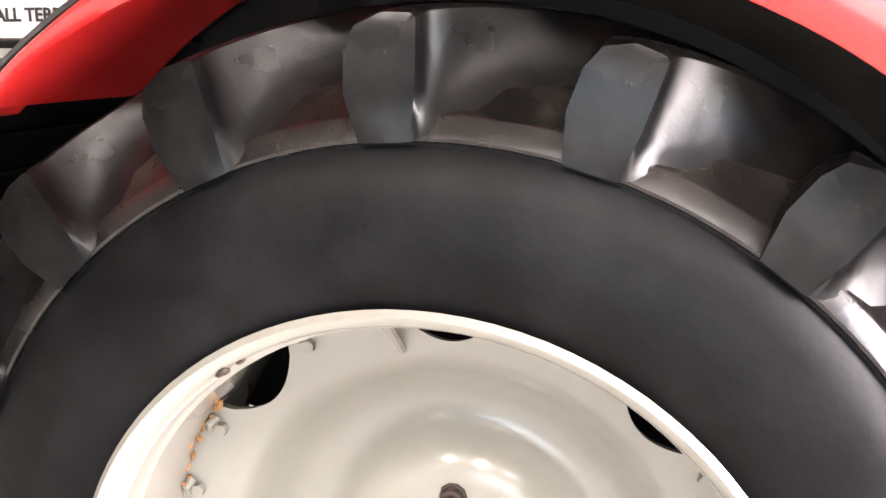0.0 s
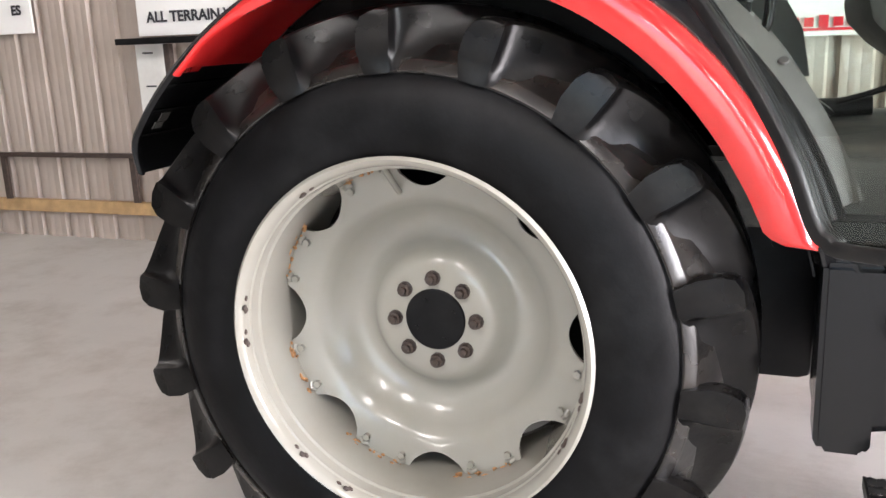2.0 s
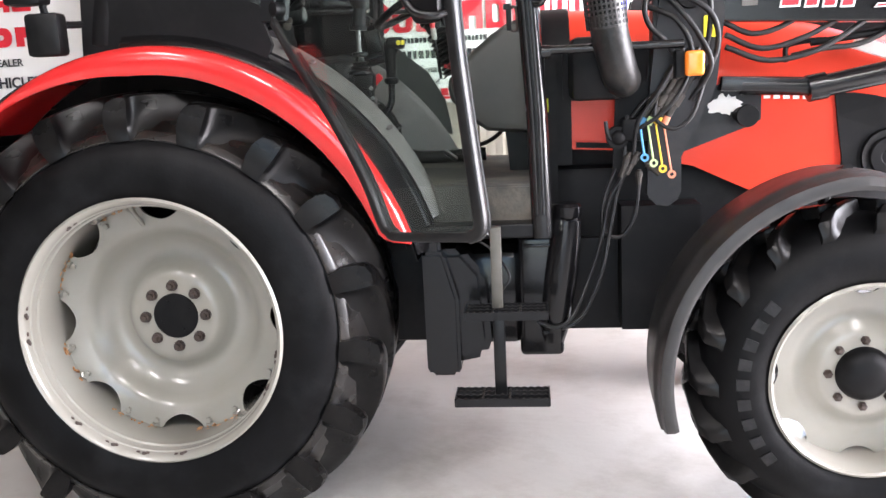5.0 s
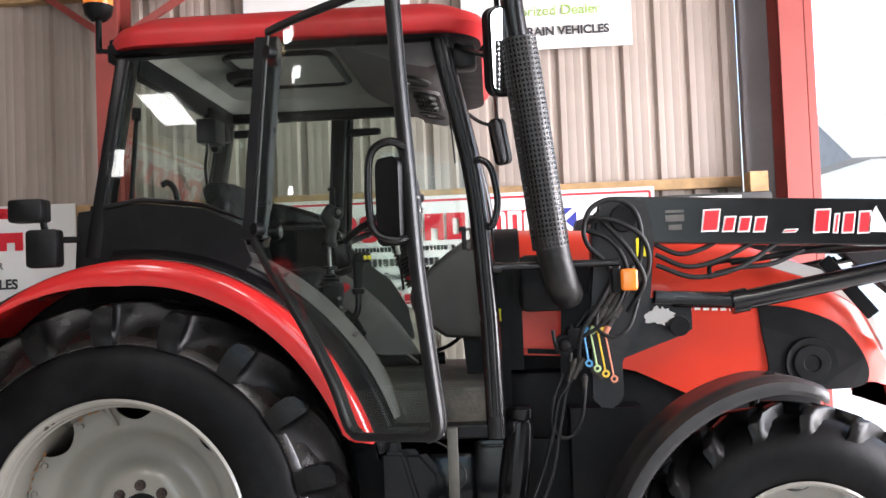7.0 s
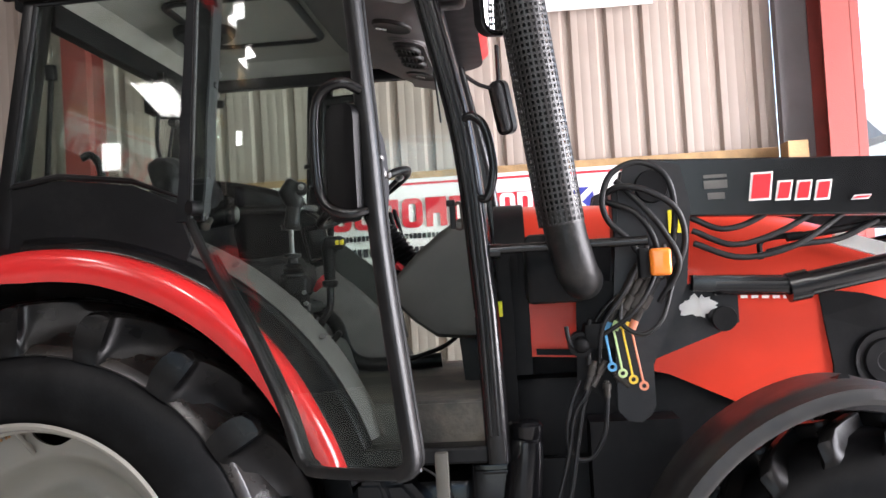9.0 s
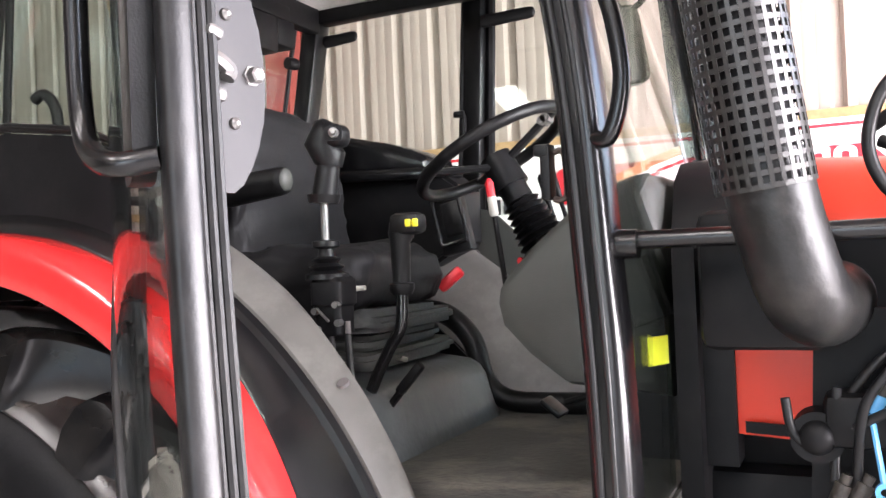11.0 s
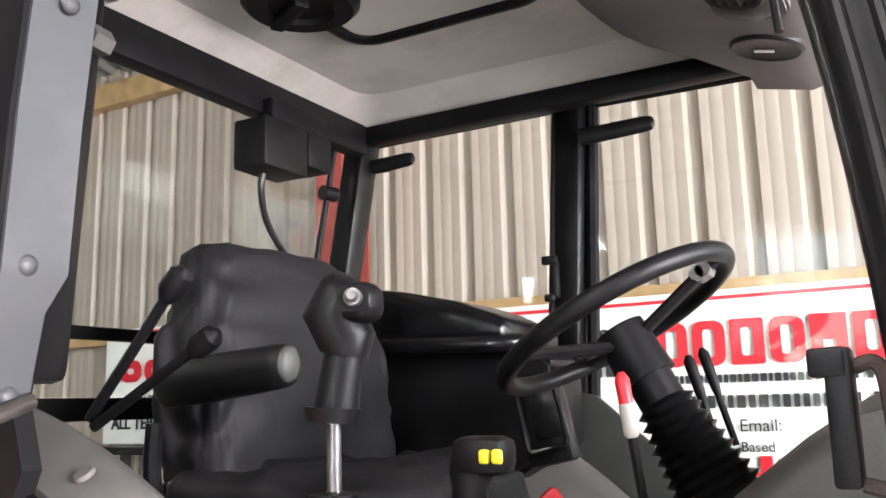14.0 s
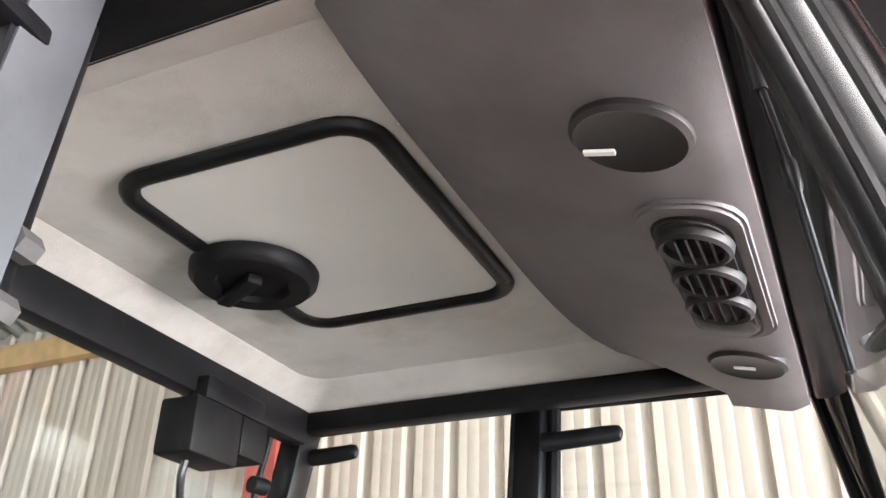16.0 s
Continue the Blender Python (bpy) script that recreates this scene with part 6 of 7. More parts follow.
loft(bm, [[Vector((x, y, z)) for x, y in rounded(0.720 - w, -0.470 - w, 0.720 + w, -0.470 + w, 0.012)] for z, w in ((1.478, 0.026), (1.482, 0.031), (1.535, 0.031), (1.540, 0.036), (1.584, 0.036), (1.594, 0.030))])
part("joystick_valve", bm, BLACK, tractor, "black joystick valve body", smooth=30)
bm = B()
for x, z in ((0.700, 1.528), (0.702, 1.492), (0.752, 1.505), (0.748, 1.540)):
    cyl(bm, (x, -0.498, z), (x, -0.514, z), 0.007, 8)
bar(bm, (0.703, -0.508, 1.533), (0.733, -0.512, 1.508), 0.005, 0.005, 0.001)
part("valve_bolt", bm, STEEL, tractor)
for x, y, z in ((0.703, -0.497, 1.478), (0.754, -0.478, 1.500)):
    bm = B()
    cyl(bm, (x, y, z + 0.006), (x, y, z - 0.018), 0.0065, 10)
    part("cable_end", bm, CONSOLE, tractor, "off-white cable end")
for x, y, z in ((0.703, -0.497, 1.46), (0.716, -0.480, 1.48), (0.754, -0.478, 1.48)):
    bm = B()
    tube(bm, spline([(x, y, z), (x + 0.004, y, 1.40), (x + 0.008, y + 0.004, 1.30), (x - 0.002, y + 0.015, 1.20)], 5), 0.007, 8)
    part("control_cable", bm, HOSE, tractor)
bm = B()
prism(bm, [(0.585, 1.535), (0.63, 1.565), (0.70, 1.60), (0.70, 1.47), (0.665, 1.43), (0.635, 1.42), (0.61, 1.47)], -0.445, -0.437)
part("valve_bracket", bm, BLACK, tractor, smooth=0)
# gear lever
bm = B()
tube(bm, spline([(0.695, -0.316, 1.12), (0.698, -0.316, 1.30), (0.718, -0.316, 1.365), (0.758, -0.316, 1.437), (0.787, -0.316, 1.485), (0.792, -0.316, 1.56)], 6), 0.013, 12)
part("gear_lever", bm, GLOSS, tractor, "bent black gear lever")
bm = B()
tube(bm, [(0.792, -0.316, 1.55), (0.792, -0.316, 1.56), (0.792, -0.316, 1.572), (0.792, -0.316, 1.575), (0.792, -0.316, 1.66), (0.795, -0.316, 1.675), (0.80, -0.316, 1.70), (0.802, -0.316, 1.712)], [0.022, 0.027, 0.027, 0.019, 0.022, 0.028, 0.028, 0.012], 16)
box(bm, (0.815, -0.321, 1.698), (0.07, 0.055, 0.045), 0.014)
part("gear_knob", bm, PLASTIC, tractor, "black gear knob")
bm = B()
for d in (-0.008, 0.008):
    box(bm, (0.838 + d, -0.350, 1.698), (0.014, 0.008, 0.017), 0.004)
part("knob_button", bm, YELLOW, tractor, "yellow rocker button")
bm = B()
path, rad = [], []
for i in range(12):
    path.append((0.697 - 0.001 * i, -0.316, 1.32 - 0.013 * i))
    rad.append(0.022 + 0.0035 * i + (0.005 if i % 2 else -0.003))
tube(bm, path, rad, 18)
part("gear_boot", bm, RUBBER, tractor, "ribbed gear lever boot")
bm = B()
bar(bm, (0.755, -0.28, 1.335), (0.812, -0.28, 1.398), 0.026, 0.022, 0.008)
cyl(bm, (0.66, -0.28, 1.225), (0.775, -0.28, 1.355), 0.009, 8)
part("hand_brake", bm, PLASTIC, tractor, "black hand brake grip")
# floor duct along the far side, loose connectors below the seat
bm = B()
tube(bm, spline([(0.50, 0.29, 1.485), (0.60, 0.30, 1.465), (0.675, 0.305, 1.395), (0.712, 0.305, 1.28), (0.77, 0.31, 1.228), (0.88, 0.315, 1.218), (1.10, 0.32, 1.225)], 6), 0.030, 14)
part("floor_duct", bm, PLASTIC, tractor, "black corrugated floor duct")
for a, b in (((0.610, -0.072, 1.392), (0.660, -0.055, 1.378)), ((0.630, -0.246, 1.562), (0.658, -0.239, 1.563))):
    bm = B()
    bar(bm, a, b, 0.013, 0.012, 0.003)
    part("cable_connector", bm, IVORY, tractor, "off-white cable connector")
# two levers behind the armrest
for a, b, r in (((0.30, -0.47, 1.75), (0.445, -0.46, 1.925), 0.019), ((0.31, -0.47, 1.74), (0.50, -0.46, 1.845), 0.017)):
    a, b = Vector(a), Vector(b)
    d = (b - a).normalized()
    bm = B()
    cyl(bm, a, b, 0.0075, 8)
    lv = part("lever", bm, BLACK, tractor)
    bm = B()
    tube(bm, [b - d * 0.03, b - d * 0.015, b + d * 0.012, b + d * 0.022], [r * 0.55, r, r * 0.9, r * 0.3], 12)
    part("knob", bm, PLASTIC, lv)

# rear wiper motor box, cable, far-side clips
bm = B()
box(bm, (0.030, 0.205, 2.338), (0.095, 0.150, 0.115), 0.008)
wm = part("wiper_motor", bm, BLACK, tractor, "black wiper motor box under the rear rail")
bm = B()
box(bm, (0.038, 0.325, 2.352), (0.08, 0.09, 0.085), 0.008)
part("motor_cover", bm, BLACK, wm)
bm = B()
box(bm, (0.03, 0.28, 2.43), (0.05, 0.20, 0.05), 0.006)
part("motor_bracket", bm, BLACK, wm)
bm = B()
tube(bm, spline([(0.02, 0.19, 2.29), (0.01, 0.195, 2.24), (-0.02, 0.26, 2.17), (-0.06, 0.42, 2.08)], 6), 0.008, 8)
part("wiper_cable", bm, HOSE, wm)
# rails under the headliner's edge
for a, b in (((0.0, -0.60, 2.462), (0.0, 0.60, 2.462)), ((0.02, 0.615, 2.475), (1.17, 0.615, 2.475)), ((1.20, -0.62, 2.445), (1.20, 0.62, 2.445))):
    bm = B()
    bar(bm, a, b, 0.05, 0.05 if abs(a[1] - b[1]) < 0.1 else 0.085, 0.008)
    part("roof_rail", bm, BLACK, tractor)
bm = B()
cyl(bm, (-0.022, 0.52, 2.45), (-0.095, 0.52, 2.08), 0.008, 8)
cyl(bm, (-0.05, 0.50, 2.31), (-0.04, 0.54, 2.31), 0.02, 10)
part("wiper_arm", bm, BLACK, tractor)
for x, z, L in ((0.650, 2.380, 0.140), (0.056, 2.400, 0.090)):
    bm = B()
    tube(bm, [(x - 0.04, 0.64, z), (x, 0.64, z), (x + L - 0.018, 0.64, z + 0.004), (x + L - 0.005, 0.64, z + 0.004), (x + L, 0.64, z + 0.004)], 0.02, 14, flat=(0.012, 0.021), scale=(1.0, 1.0, 0.92, 0.75, 0.3))
    part("coat_hook", bm, PLASTIC, tractor, "black moulded peg on the cab post")
bm = B()
box(bm, (0.524, 0.655, 2.046), (0.020, 0.022, 0.09), 0.006)
box(bm, (0.517, 0.640, 2.091), (0.040, 0.016, 0.022), 0.006)
box(bm, (0.514, 0.640, 2.001), (0.026, 0.016, 0.018), 0.005)
part("window_catch", bm, PLASTIC, tractor, "black window catch")
bm = B()
box(bm, (1.356, -0.470, 1.451), (0.003, 0.056, 0.048), 0, Matrix.Rotation(radians(-23), 4, "Z"))
part("sticker", bm, LIME, tractor, "yellow sticker", smooth=0)
# striker bracket on the front post
bm = B()
box(bm, (1.243, -0.672, 1.745), (0.016, 0.03, 0.085), 0.003)
box(bm, (1.237, -0.672, 1.778), (0.022, 0.034, 0.018), 0.003)
striker = part("door_striker", bm, PLASTIC, tractor, "worn black door striker bracket")
bm = B()
tube(bm, spline([(1.250, -0.664, 1.775), (1.262, -0.662, 1.778), (1.268, -0.664, 1.765), (1.270, -0.666, 1.715), (1.264, -0.668, 1.702), (1.250, -0.668, 1.704)], 5), 0.005, 8)
part("striker_loop", bm, RUST, striker, "bare steel striker loop")
# lower panel of the far side, ahead of the console
bm = B()
prism(bm, [(0.44, 1.44), (0.47, 1.80), (0.62, 1.77), (0.72, 1.68), (0.82, 1.60), (0.90, 1.46), (0.93, 1.30), (0.80, 1.30)], 0.628, 0.645, 0.003)
part("side_panel", bm, DASH, tractor, "dark grey far side panel", smooth=30)

# bonnet
bm = B()
rings = []
for x, zt, zb, w in ((1.42, 1.79, 1.28, 0.27), (1.6, 1.785, 1.27, 0.285), (1.9, 1.765, 1.20, 0.29), (2.15, 1.735, 1.08, 0.29), (2.4, 1.69, 1.10, 0.285), (2.6, 1.63, 1.12, 0.28), (2.75, 1.55, 1.13, 0.265), (2.86, 1.44, 1.12, 0.24), (2.92, 1.28, 1.10, 0.21), (2.93, 1.15, 1.10, 0.19)):
    rings.append([Vector((x, y, z)) for y, z in ((-w, zb), (-w - 0.008, (zb + zt) / 2), (-w + 0.005, zt - 0.14), (-w + 0.05, zt - 0.05), (-w + 0.13, zt - 0.01), (0, zt + 0.012), (w - 0.13, zt - 0.01), (w - 0.05, zt - 0.05), (w - 0.005, zt - 0.14), (w + 0.008, (zb + zt) / 2), (w, zb))])
loft(bm, rings)
bon = part("bonnet", bm, HOODRED, tractor, "orange-red bonnet", smooth=45)
for s in (-1, 1):
    bm = B()
    pr = [(p.x, p.y) for p in spline([(2.392, 1.445, 0), (2.405, 1.333, 0), (2.424, 1.204, 0), (2.425, 1.115, 0), (2.60, 1.105, 0), (2.78, 1.11, 0), (2.822, 1.16, 0), (2.796, 1.250, 0), (2.703, 1.361, 0), (2.555, 1.424, 0), (2.46, 1.443, 0)], 4)]
    lo = [bm.verts.new((x, s * (0.288 - 0.25 * max(0, x - 2.6) ** 1.5), z)) for x, z in pr]
    hi = [bm.verts.new((x, s * (0.300 - 0.25 * max(0, x - 2.6) ** 1.5), z)) for x, z in pr]
    bm.faces.new(lo)
    bm.faces.new(hi[::-1])
    for i in range(len(pr)):
        bm.faces.new((lo[i], hi[i], hi[(i + 1) % len(pr)], lo[(i + 1) % len(pr)]))
    gr = part("side_grille", bm, BLACK, bon, "black side grille", smooth=0)
    bm = B()
    lathe(bm, [(0.0001, -0.004), (0.03, -0.004), (0.035, -0.01), (0.07, -0.01), (0.075, 0.0), (0.10, -0.004), (0.104, 0.01)], 32, Matrix.Translation((2.59, s * 0.303, 1.21)) @ (Matrix.Rotation(radians(180), 4, "Z") if s > 0 else Matrix.Identity(4)))
    part("fan_cover", bm, PLASTIC, gr)
    bm = B()
    prism(bm, [(1.47, 1.285), (1.64, 1.275), (1.64, 1.295), (1.47, 1.305)], s * 0.297, s * 0.290)
    part("panel_lip", bm, BLACK, bon, smooth=0)
    # dark service panel between the red panels
    bm = B()
    prism(bm, [(1.425, 1.46), (1.90, 1.45), (1.90, 1.62), (1.425, 1.65)], s * 0.302, s * 0.288)
    part("side_grille", bm, BLACK, bon, "black louvred bonnet side strip", smooth=0)
    bm = B()
    prism(bm, [(2.45, 1.60), (2.62, 1.54), (2.80, 1.42), (2.88, 1.25), (2.895, 1.25), (2.825, 1.43), (2.65, 1.58), (2.47, 1.64)], s * 0.255, s * 0.285)
    part("white_stripe", bm, WHITE, bon, "white bonnet stripe", smooth=0)
    bm = B()
    for i in range(7):
        box(bm, (2.12 + i * 0.034, s * 0.302, 1.452 - 0.002 * i), (0.022, 0.004, 0.028), 0)
    part("name_blocks", bm, WHITE, bon, smooth=0)
bm = B()
box(bm, (1.395, 0, 1.55), (0.06, 0.54, 0.28), 0.02)
part("bonnet_bulkhead", bm, BLACK, tractor)

bm = B()
rings = []
for x, k in ((1.352, 0.0), (1.455, 0.0)):
    w, zt, zb = 0.288, 1.80, 1.22
    rings.append([Vector((x, y, z)) for y, z in ((-w, zb), (-w - 0.004, 1.5), (-w + 0.005, zt - 0.14), (-w + 0.05, zt - 0.05), (-w + 0.13, zt - 0.01), (0, zt + 0.01), (w - 0.13, zt - 0.01), (w - 0.05, zt - 0.05), (w - 0.005, zt - 0.14), (w + 0.004, 1.5), (w, zb))])
loft(bm, rings)
part("bonnet_collar", bm, BLACK, tractor, "black collar between cab and bonnet", smooth=45)
# exhaust
bm = B()
tube(bm, spline([(1.63, -0.26, 1.53), (1.63, -0.42, 1.53), (1.615, -0.58, 1.53), (1.596, -0.660, 1.555), (1.572, -0.685, 1.64), (1.553, -0.690, 1.74)], 6), 0.060, 24)
part("exhaust_elbow", bm, ELBOW, tractor, "matt black exhaust elbow")
E0, E1 = Vector((1.556, -0.690, 1.70)), Vector((1.464, -0.76, 2.44))
bm = B()
cyl(bm, E0, E1, 0.050, 24)
part("exhaust_silencer", bm, BLACK, tractor)
bm = B()
# perforated guard: a lattice of thin rings and uprights
d = (E1 - E0)
zax = d.normalized()
xax = zax.cross(Vector((0, 1, 0))).normalized()
yax = xax.cross(zax)
NR, NU, RG = 42, 28, 0.067
verts = []
def gp(k, j, r=RG):
    a = 2 * math.pi * j / NU
    return E0 + d * k + (xax * math.cos(a) + yax * math.sin(a)) * r
for i in range(NR + 1):
    k = i / NR
    w = 0.20 / NR
    ring = []
    for q, r in ((k - w, RG), (k + w, RG), (k + w, RG - 0.002), (k - w, RG - 0.002)):
        ring.append([bm.verts.new(gp(q, j, r)) for j in range(NU)])
    for a, b in zip(ring, ring[1:] + ring[:1]):
        for j in range(NU):
            bm.faces.new((a[j], a[(j + 1) % NU], b[(j + 1) % NU], b[j]))
for j in range(NU):
    v = []
    for k in (0, 1):
        for dj, r in ((-0.2, RG), (0.2, RG), (0.2, RG - 0.002), (-0.2, RG - 0.002)):
            v.append(bm.verts.new(gp(k, j + dj, r)))
    for a in range(4):
        bm.faces.new((v[a], v[(a + 1) % 4], v[4 + (a + 1) % 4], v[4 + a]))
part("exhaust_guard", bm, MESHMETAL, tractor, "perforated steel exhaust guard", smooth=0)
bm = B()
tube(bm, spline([E1 - zax * 0.02, E1 + zax * 0.12, (1.446, -0.775, 2.64), (1.455, -0.775, 2.74), (1.50, -0.775, 2.83)], 6), 0.040, 16, cap=False)
part("exhaust_pipe", bm, GLOSS, tractor, "curved black exhaust outlet")
bm = B()
cyl(bm, (1.345, -0.66, 1.635), (1.80, -0.66, 1.635), 0.014, 12)
cyl(bm, (1.335, -0.665, 1.63), (1.375, -0.665, 1.63), 0.022, 12)
part("lamp_bar", bm, GLOSS, tractor, "black bar to the side lamp")
bm = B()
cyl(bm, (1.52, -0.58, 1.62), (1.52, -0.40, 1.62), 0.05, 20)
box(bm, (1.535, -0.45, 1.57), (0.18, 0.30, 0.21), 0.02)
part("air_intake", bm, BLACK, tractor)
# side lamp
bm = B()
box(bm, (1.786, -0.655, 1.571), (0.030, 0.05, 0.088), 0.006)
lampb = part("side_lamp", bm, BLACK, tractor, "orange and black side lamp")
bm = B()
box(bm, (1.832, -0.665, 1.571), (0.062, 0.05, 0.080), 0.012, seg=3)
part("lens", bm, ORANGE, lampb, "orange lens")

# mirrors
for s in (-1, 1):
    bm = B()
    tube(bm, spline([(1.24, 0.66 * s, 2.46), (1.30, 0.70 * s, 2.42), (1.36, 0.72 * s, 2.40)], 4), 0.010, 8)
    cyl(bm, (1.395, 0.74 * s, 2.33), (1.395, 0.74 * s, 2.60), 0.010, 8)
    part("mirror_arm", bm, GLOSS, tractor)
    bm = B()
    u, v, c = (0.064, 0.158, 0.045) if s < 0 else (0.046, 0.125, 0.035)
    vs = prism(bm, rounded(-u, -v, u, v, c), -0.02, 0.03, 0.008, axis="y")
    mm = pose(1.405, 0.755 * s, 2.40 if s < 0 else 2.315, 7, -6, 36 if s < 0 else -35)
    bmesh.ops.transform(bm, matrix=mm, verts=bm.verts)
    mi = part("mirror", bm, PLASTIC, tractor, "black door mirror", smooth=40)
    bm = B()
    prism(bm, rounded(0.008 - u, 0.010 - v, u - 0.008, v - 0.010, c * 0.85), -0.0225, -0.0205, axis="y")
    bmesh.ops.transform(bm, matrix=mm, verts=bm.verts)
    part("mirror_glass", bm, MIRROR, mi, smooth=0)
bm = B()
box(bm, (1.27, -0.61, 2.42), (0.09, 0.10, 0.09), 0.02)
part("work_lamp", bm, PLASTIC, tractor, "black work lamp")
bm = B()
box(bm, (1.375, -0.56, 2.385), (0.07, 0.12, 0.15), 0.02)
bar(bm, (1.33, -0.56, 2.47), (1.37, -0.56, 2.44), 0.03, 0.05, 0.004)
part("work_lamp", bm, PLASTIC, tractor, "black work lamp")
# beacon
bm = B()
cyl(bm, (-0.155, -0.56, 2.53), (-0.155, -0.56, 2.67), 0.012, 10)
bar(bm, (-0.155, -0.56, 2.54), (-0.04, -0.56, 2.52), 0.03, 0.015, 0.003)
tube(bm, [(-0.155, -0.56, 2.66), (-0.155, -0.56, 2.68), (-0.155, -0.56, 2.715), (-0.155, -0.56, 2.72)], [0.03, 0.05, 0.058, 0.05], 20)
bea = part("beacon", bm, BLACK, tractor, "amber beacon on a black stalk")
bm = B()
tube(bm, [(-0.155, -0.56, 2.715), (-0.155, -0.56, 2.73), (-0.155, -0.56, 2.79), (-0.155, -0.56, 2.825), (-0.155, -0.56, 2.84)], [0.054, 0.056, 0.055, 0.045, 0.02], 24)
part("lens", bm, ORANGE, bea, "amber lens")
# rear work lamps
bm = B()
tube(bm, spline([(-0.20, -0.66, 1.80), (-0.25, -0.72, 1.80), (-0.29, -0.74, 1.83), (-0.30, -0.74, 1.88)], 5), 0.012, 8)
part("lamp_stalk", bm, BLACK, tractor)
bm = B()
box(bm, (-0.345, -0.75, 1.905), (0.13, 0.08, 0.085), 0.012)
part("rear_lamp", bm, PLASTIC, tractor, "black rear work lamp")
bm = B()
box(bm, (-0.29, -0.75, 1.765), (0.12, 0.07, 0.14), 0.015)
part("rear_lamp", bm, PLASTIC, tractor, "black rear work lamp")

# front mudguards
for s in (-1, 1):
    bm = B()
    rings = []
    c = Vector((2.352, 0, 0.565))
    n = 40
    for i in range(n + 1):
        a = -105 + 113 * i / n
        R = 0.662 if a < -12 else 0.662 - 0.00010 * (a + 12) ** 2
        t = 0.02 if i in (0, n) else 0.0
        rings.append([polar(a, r, s * y, c) for r, y in ((R - 0.045, -0.905 + t), (R - 0.03, -0.912 + t), (R - 0.004, -0.90 + t), (R, -0.88 + t), (R + 0.002, -0.84), (R + 0.008, -0.83), (R + 0.008, -0.76), (R + 0.002, -0.75), (R, -0.58), (R - 0.03, -0.56), (R - 0.035, -0.565), (R - 0.008, -0.585), (R - 0.008, -0.88 + t), (R - 0.035, -0.90 + t))])
    loft(bm, rings)
    part("front_mudguard", bm, MUDGUARD, tractor, "faded black plastic front mudguard", smooth=50)
    bm = B()
    tube(bm, spline([(2.33, -0.5 * s * -1, 0.66), (2.30, 0.50 * s, 0.95), (2.28, 0.60 * s, 1.16), (2.28, 0.78 * s, 1.225)], 5), 0.018, 8)
    part("mudguard_stay", bm, BLACK, tractor)

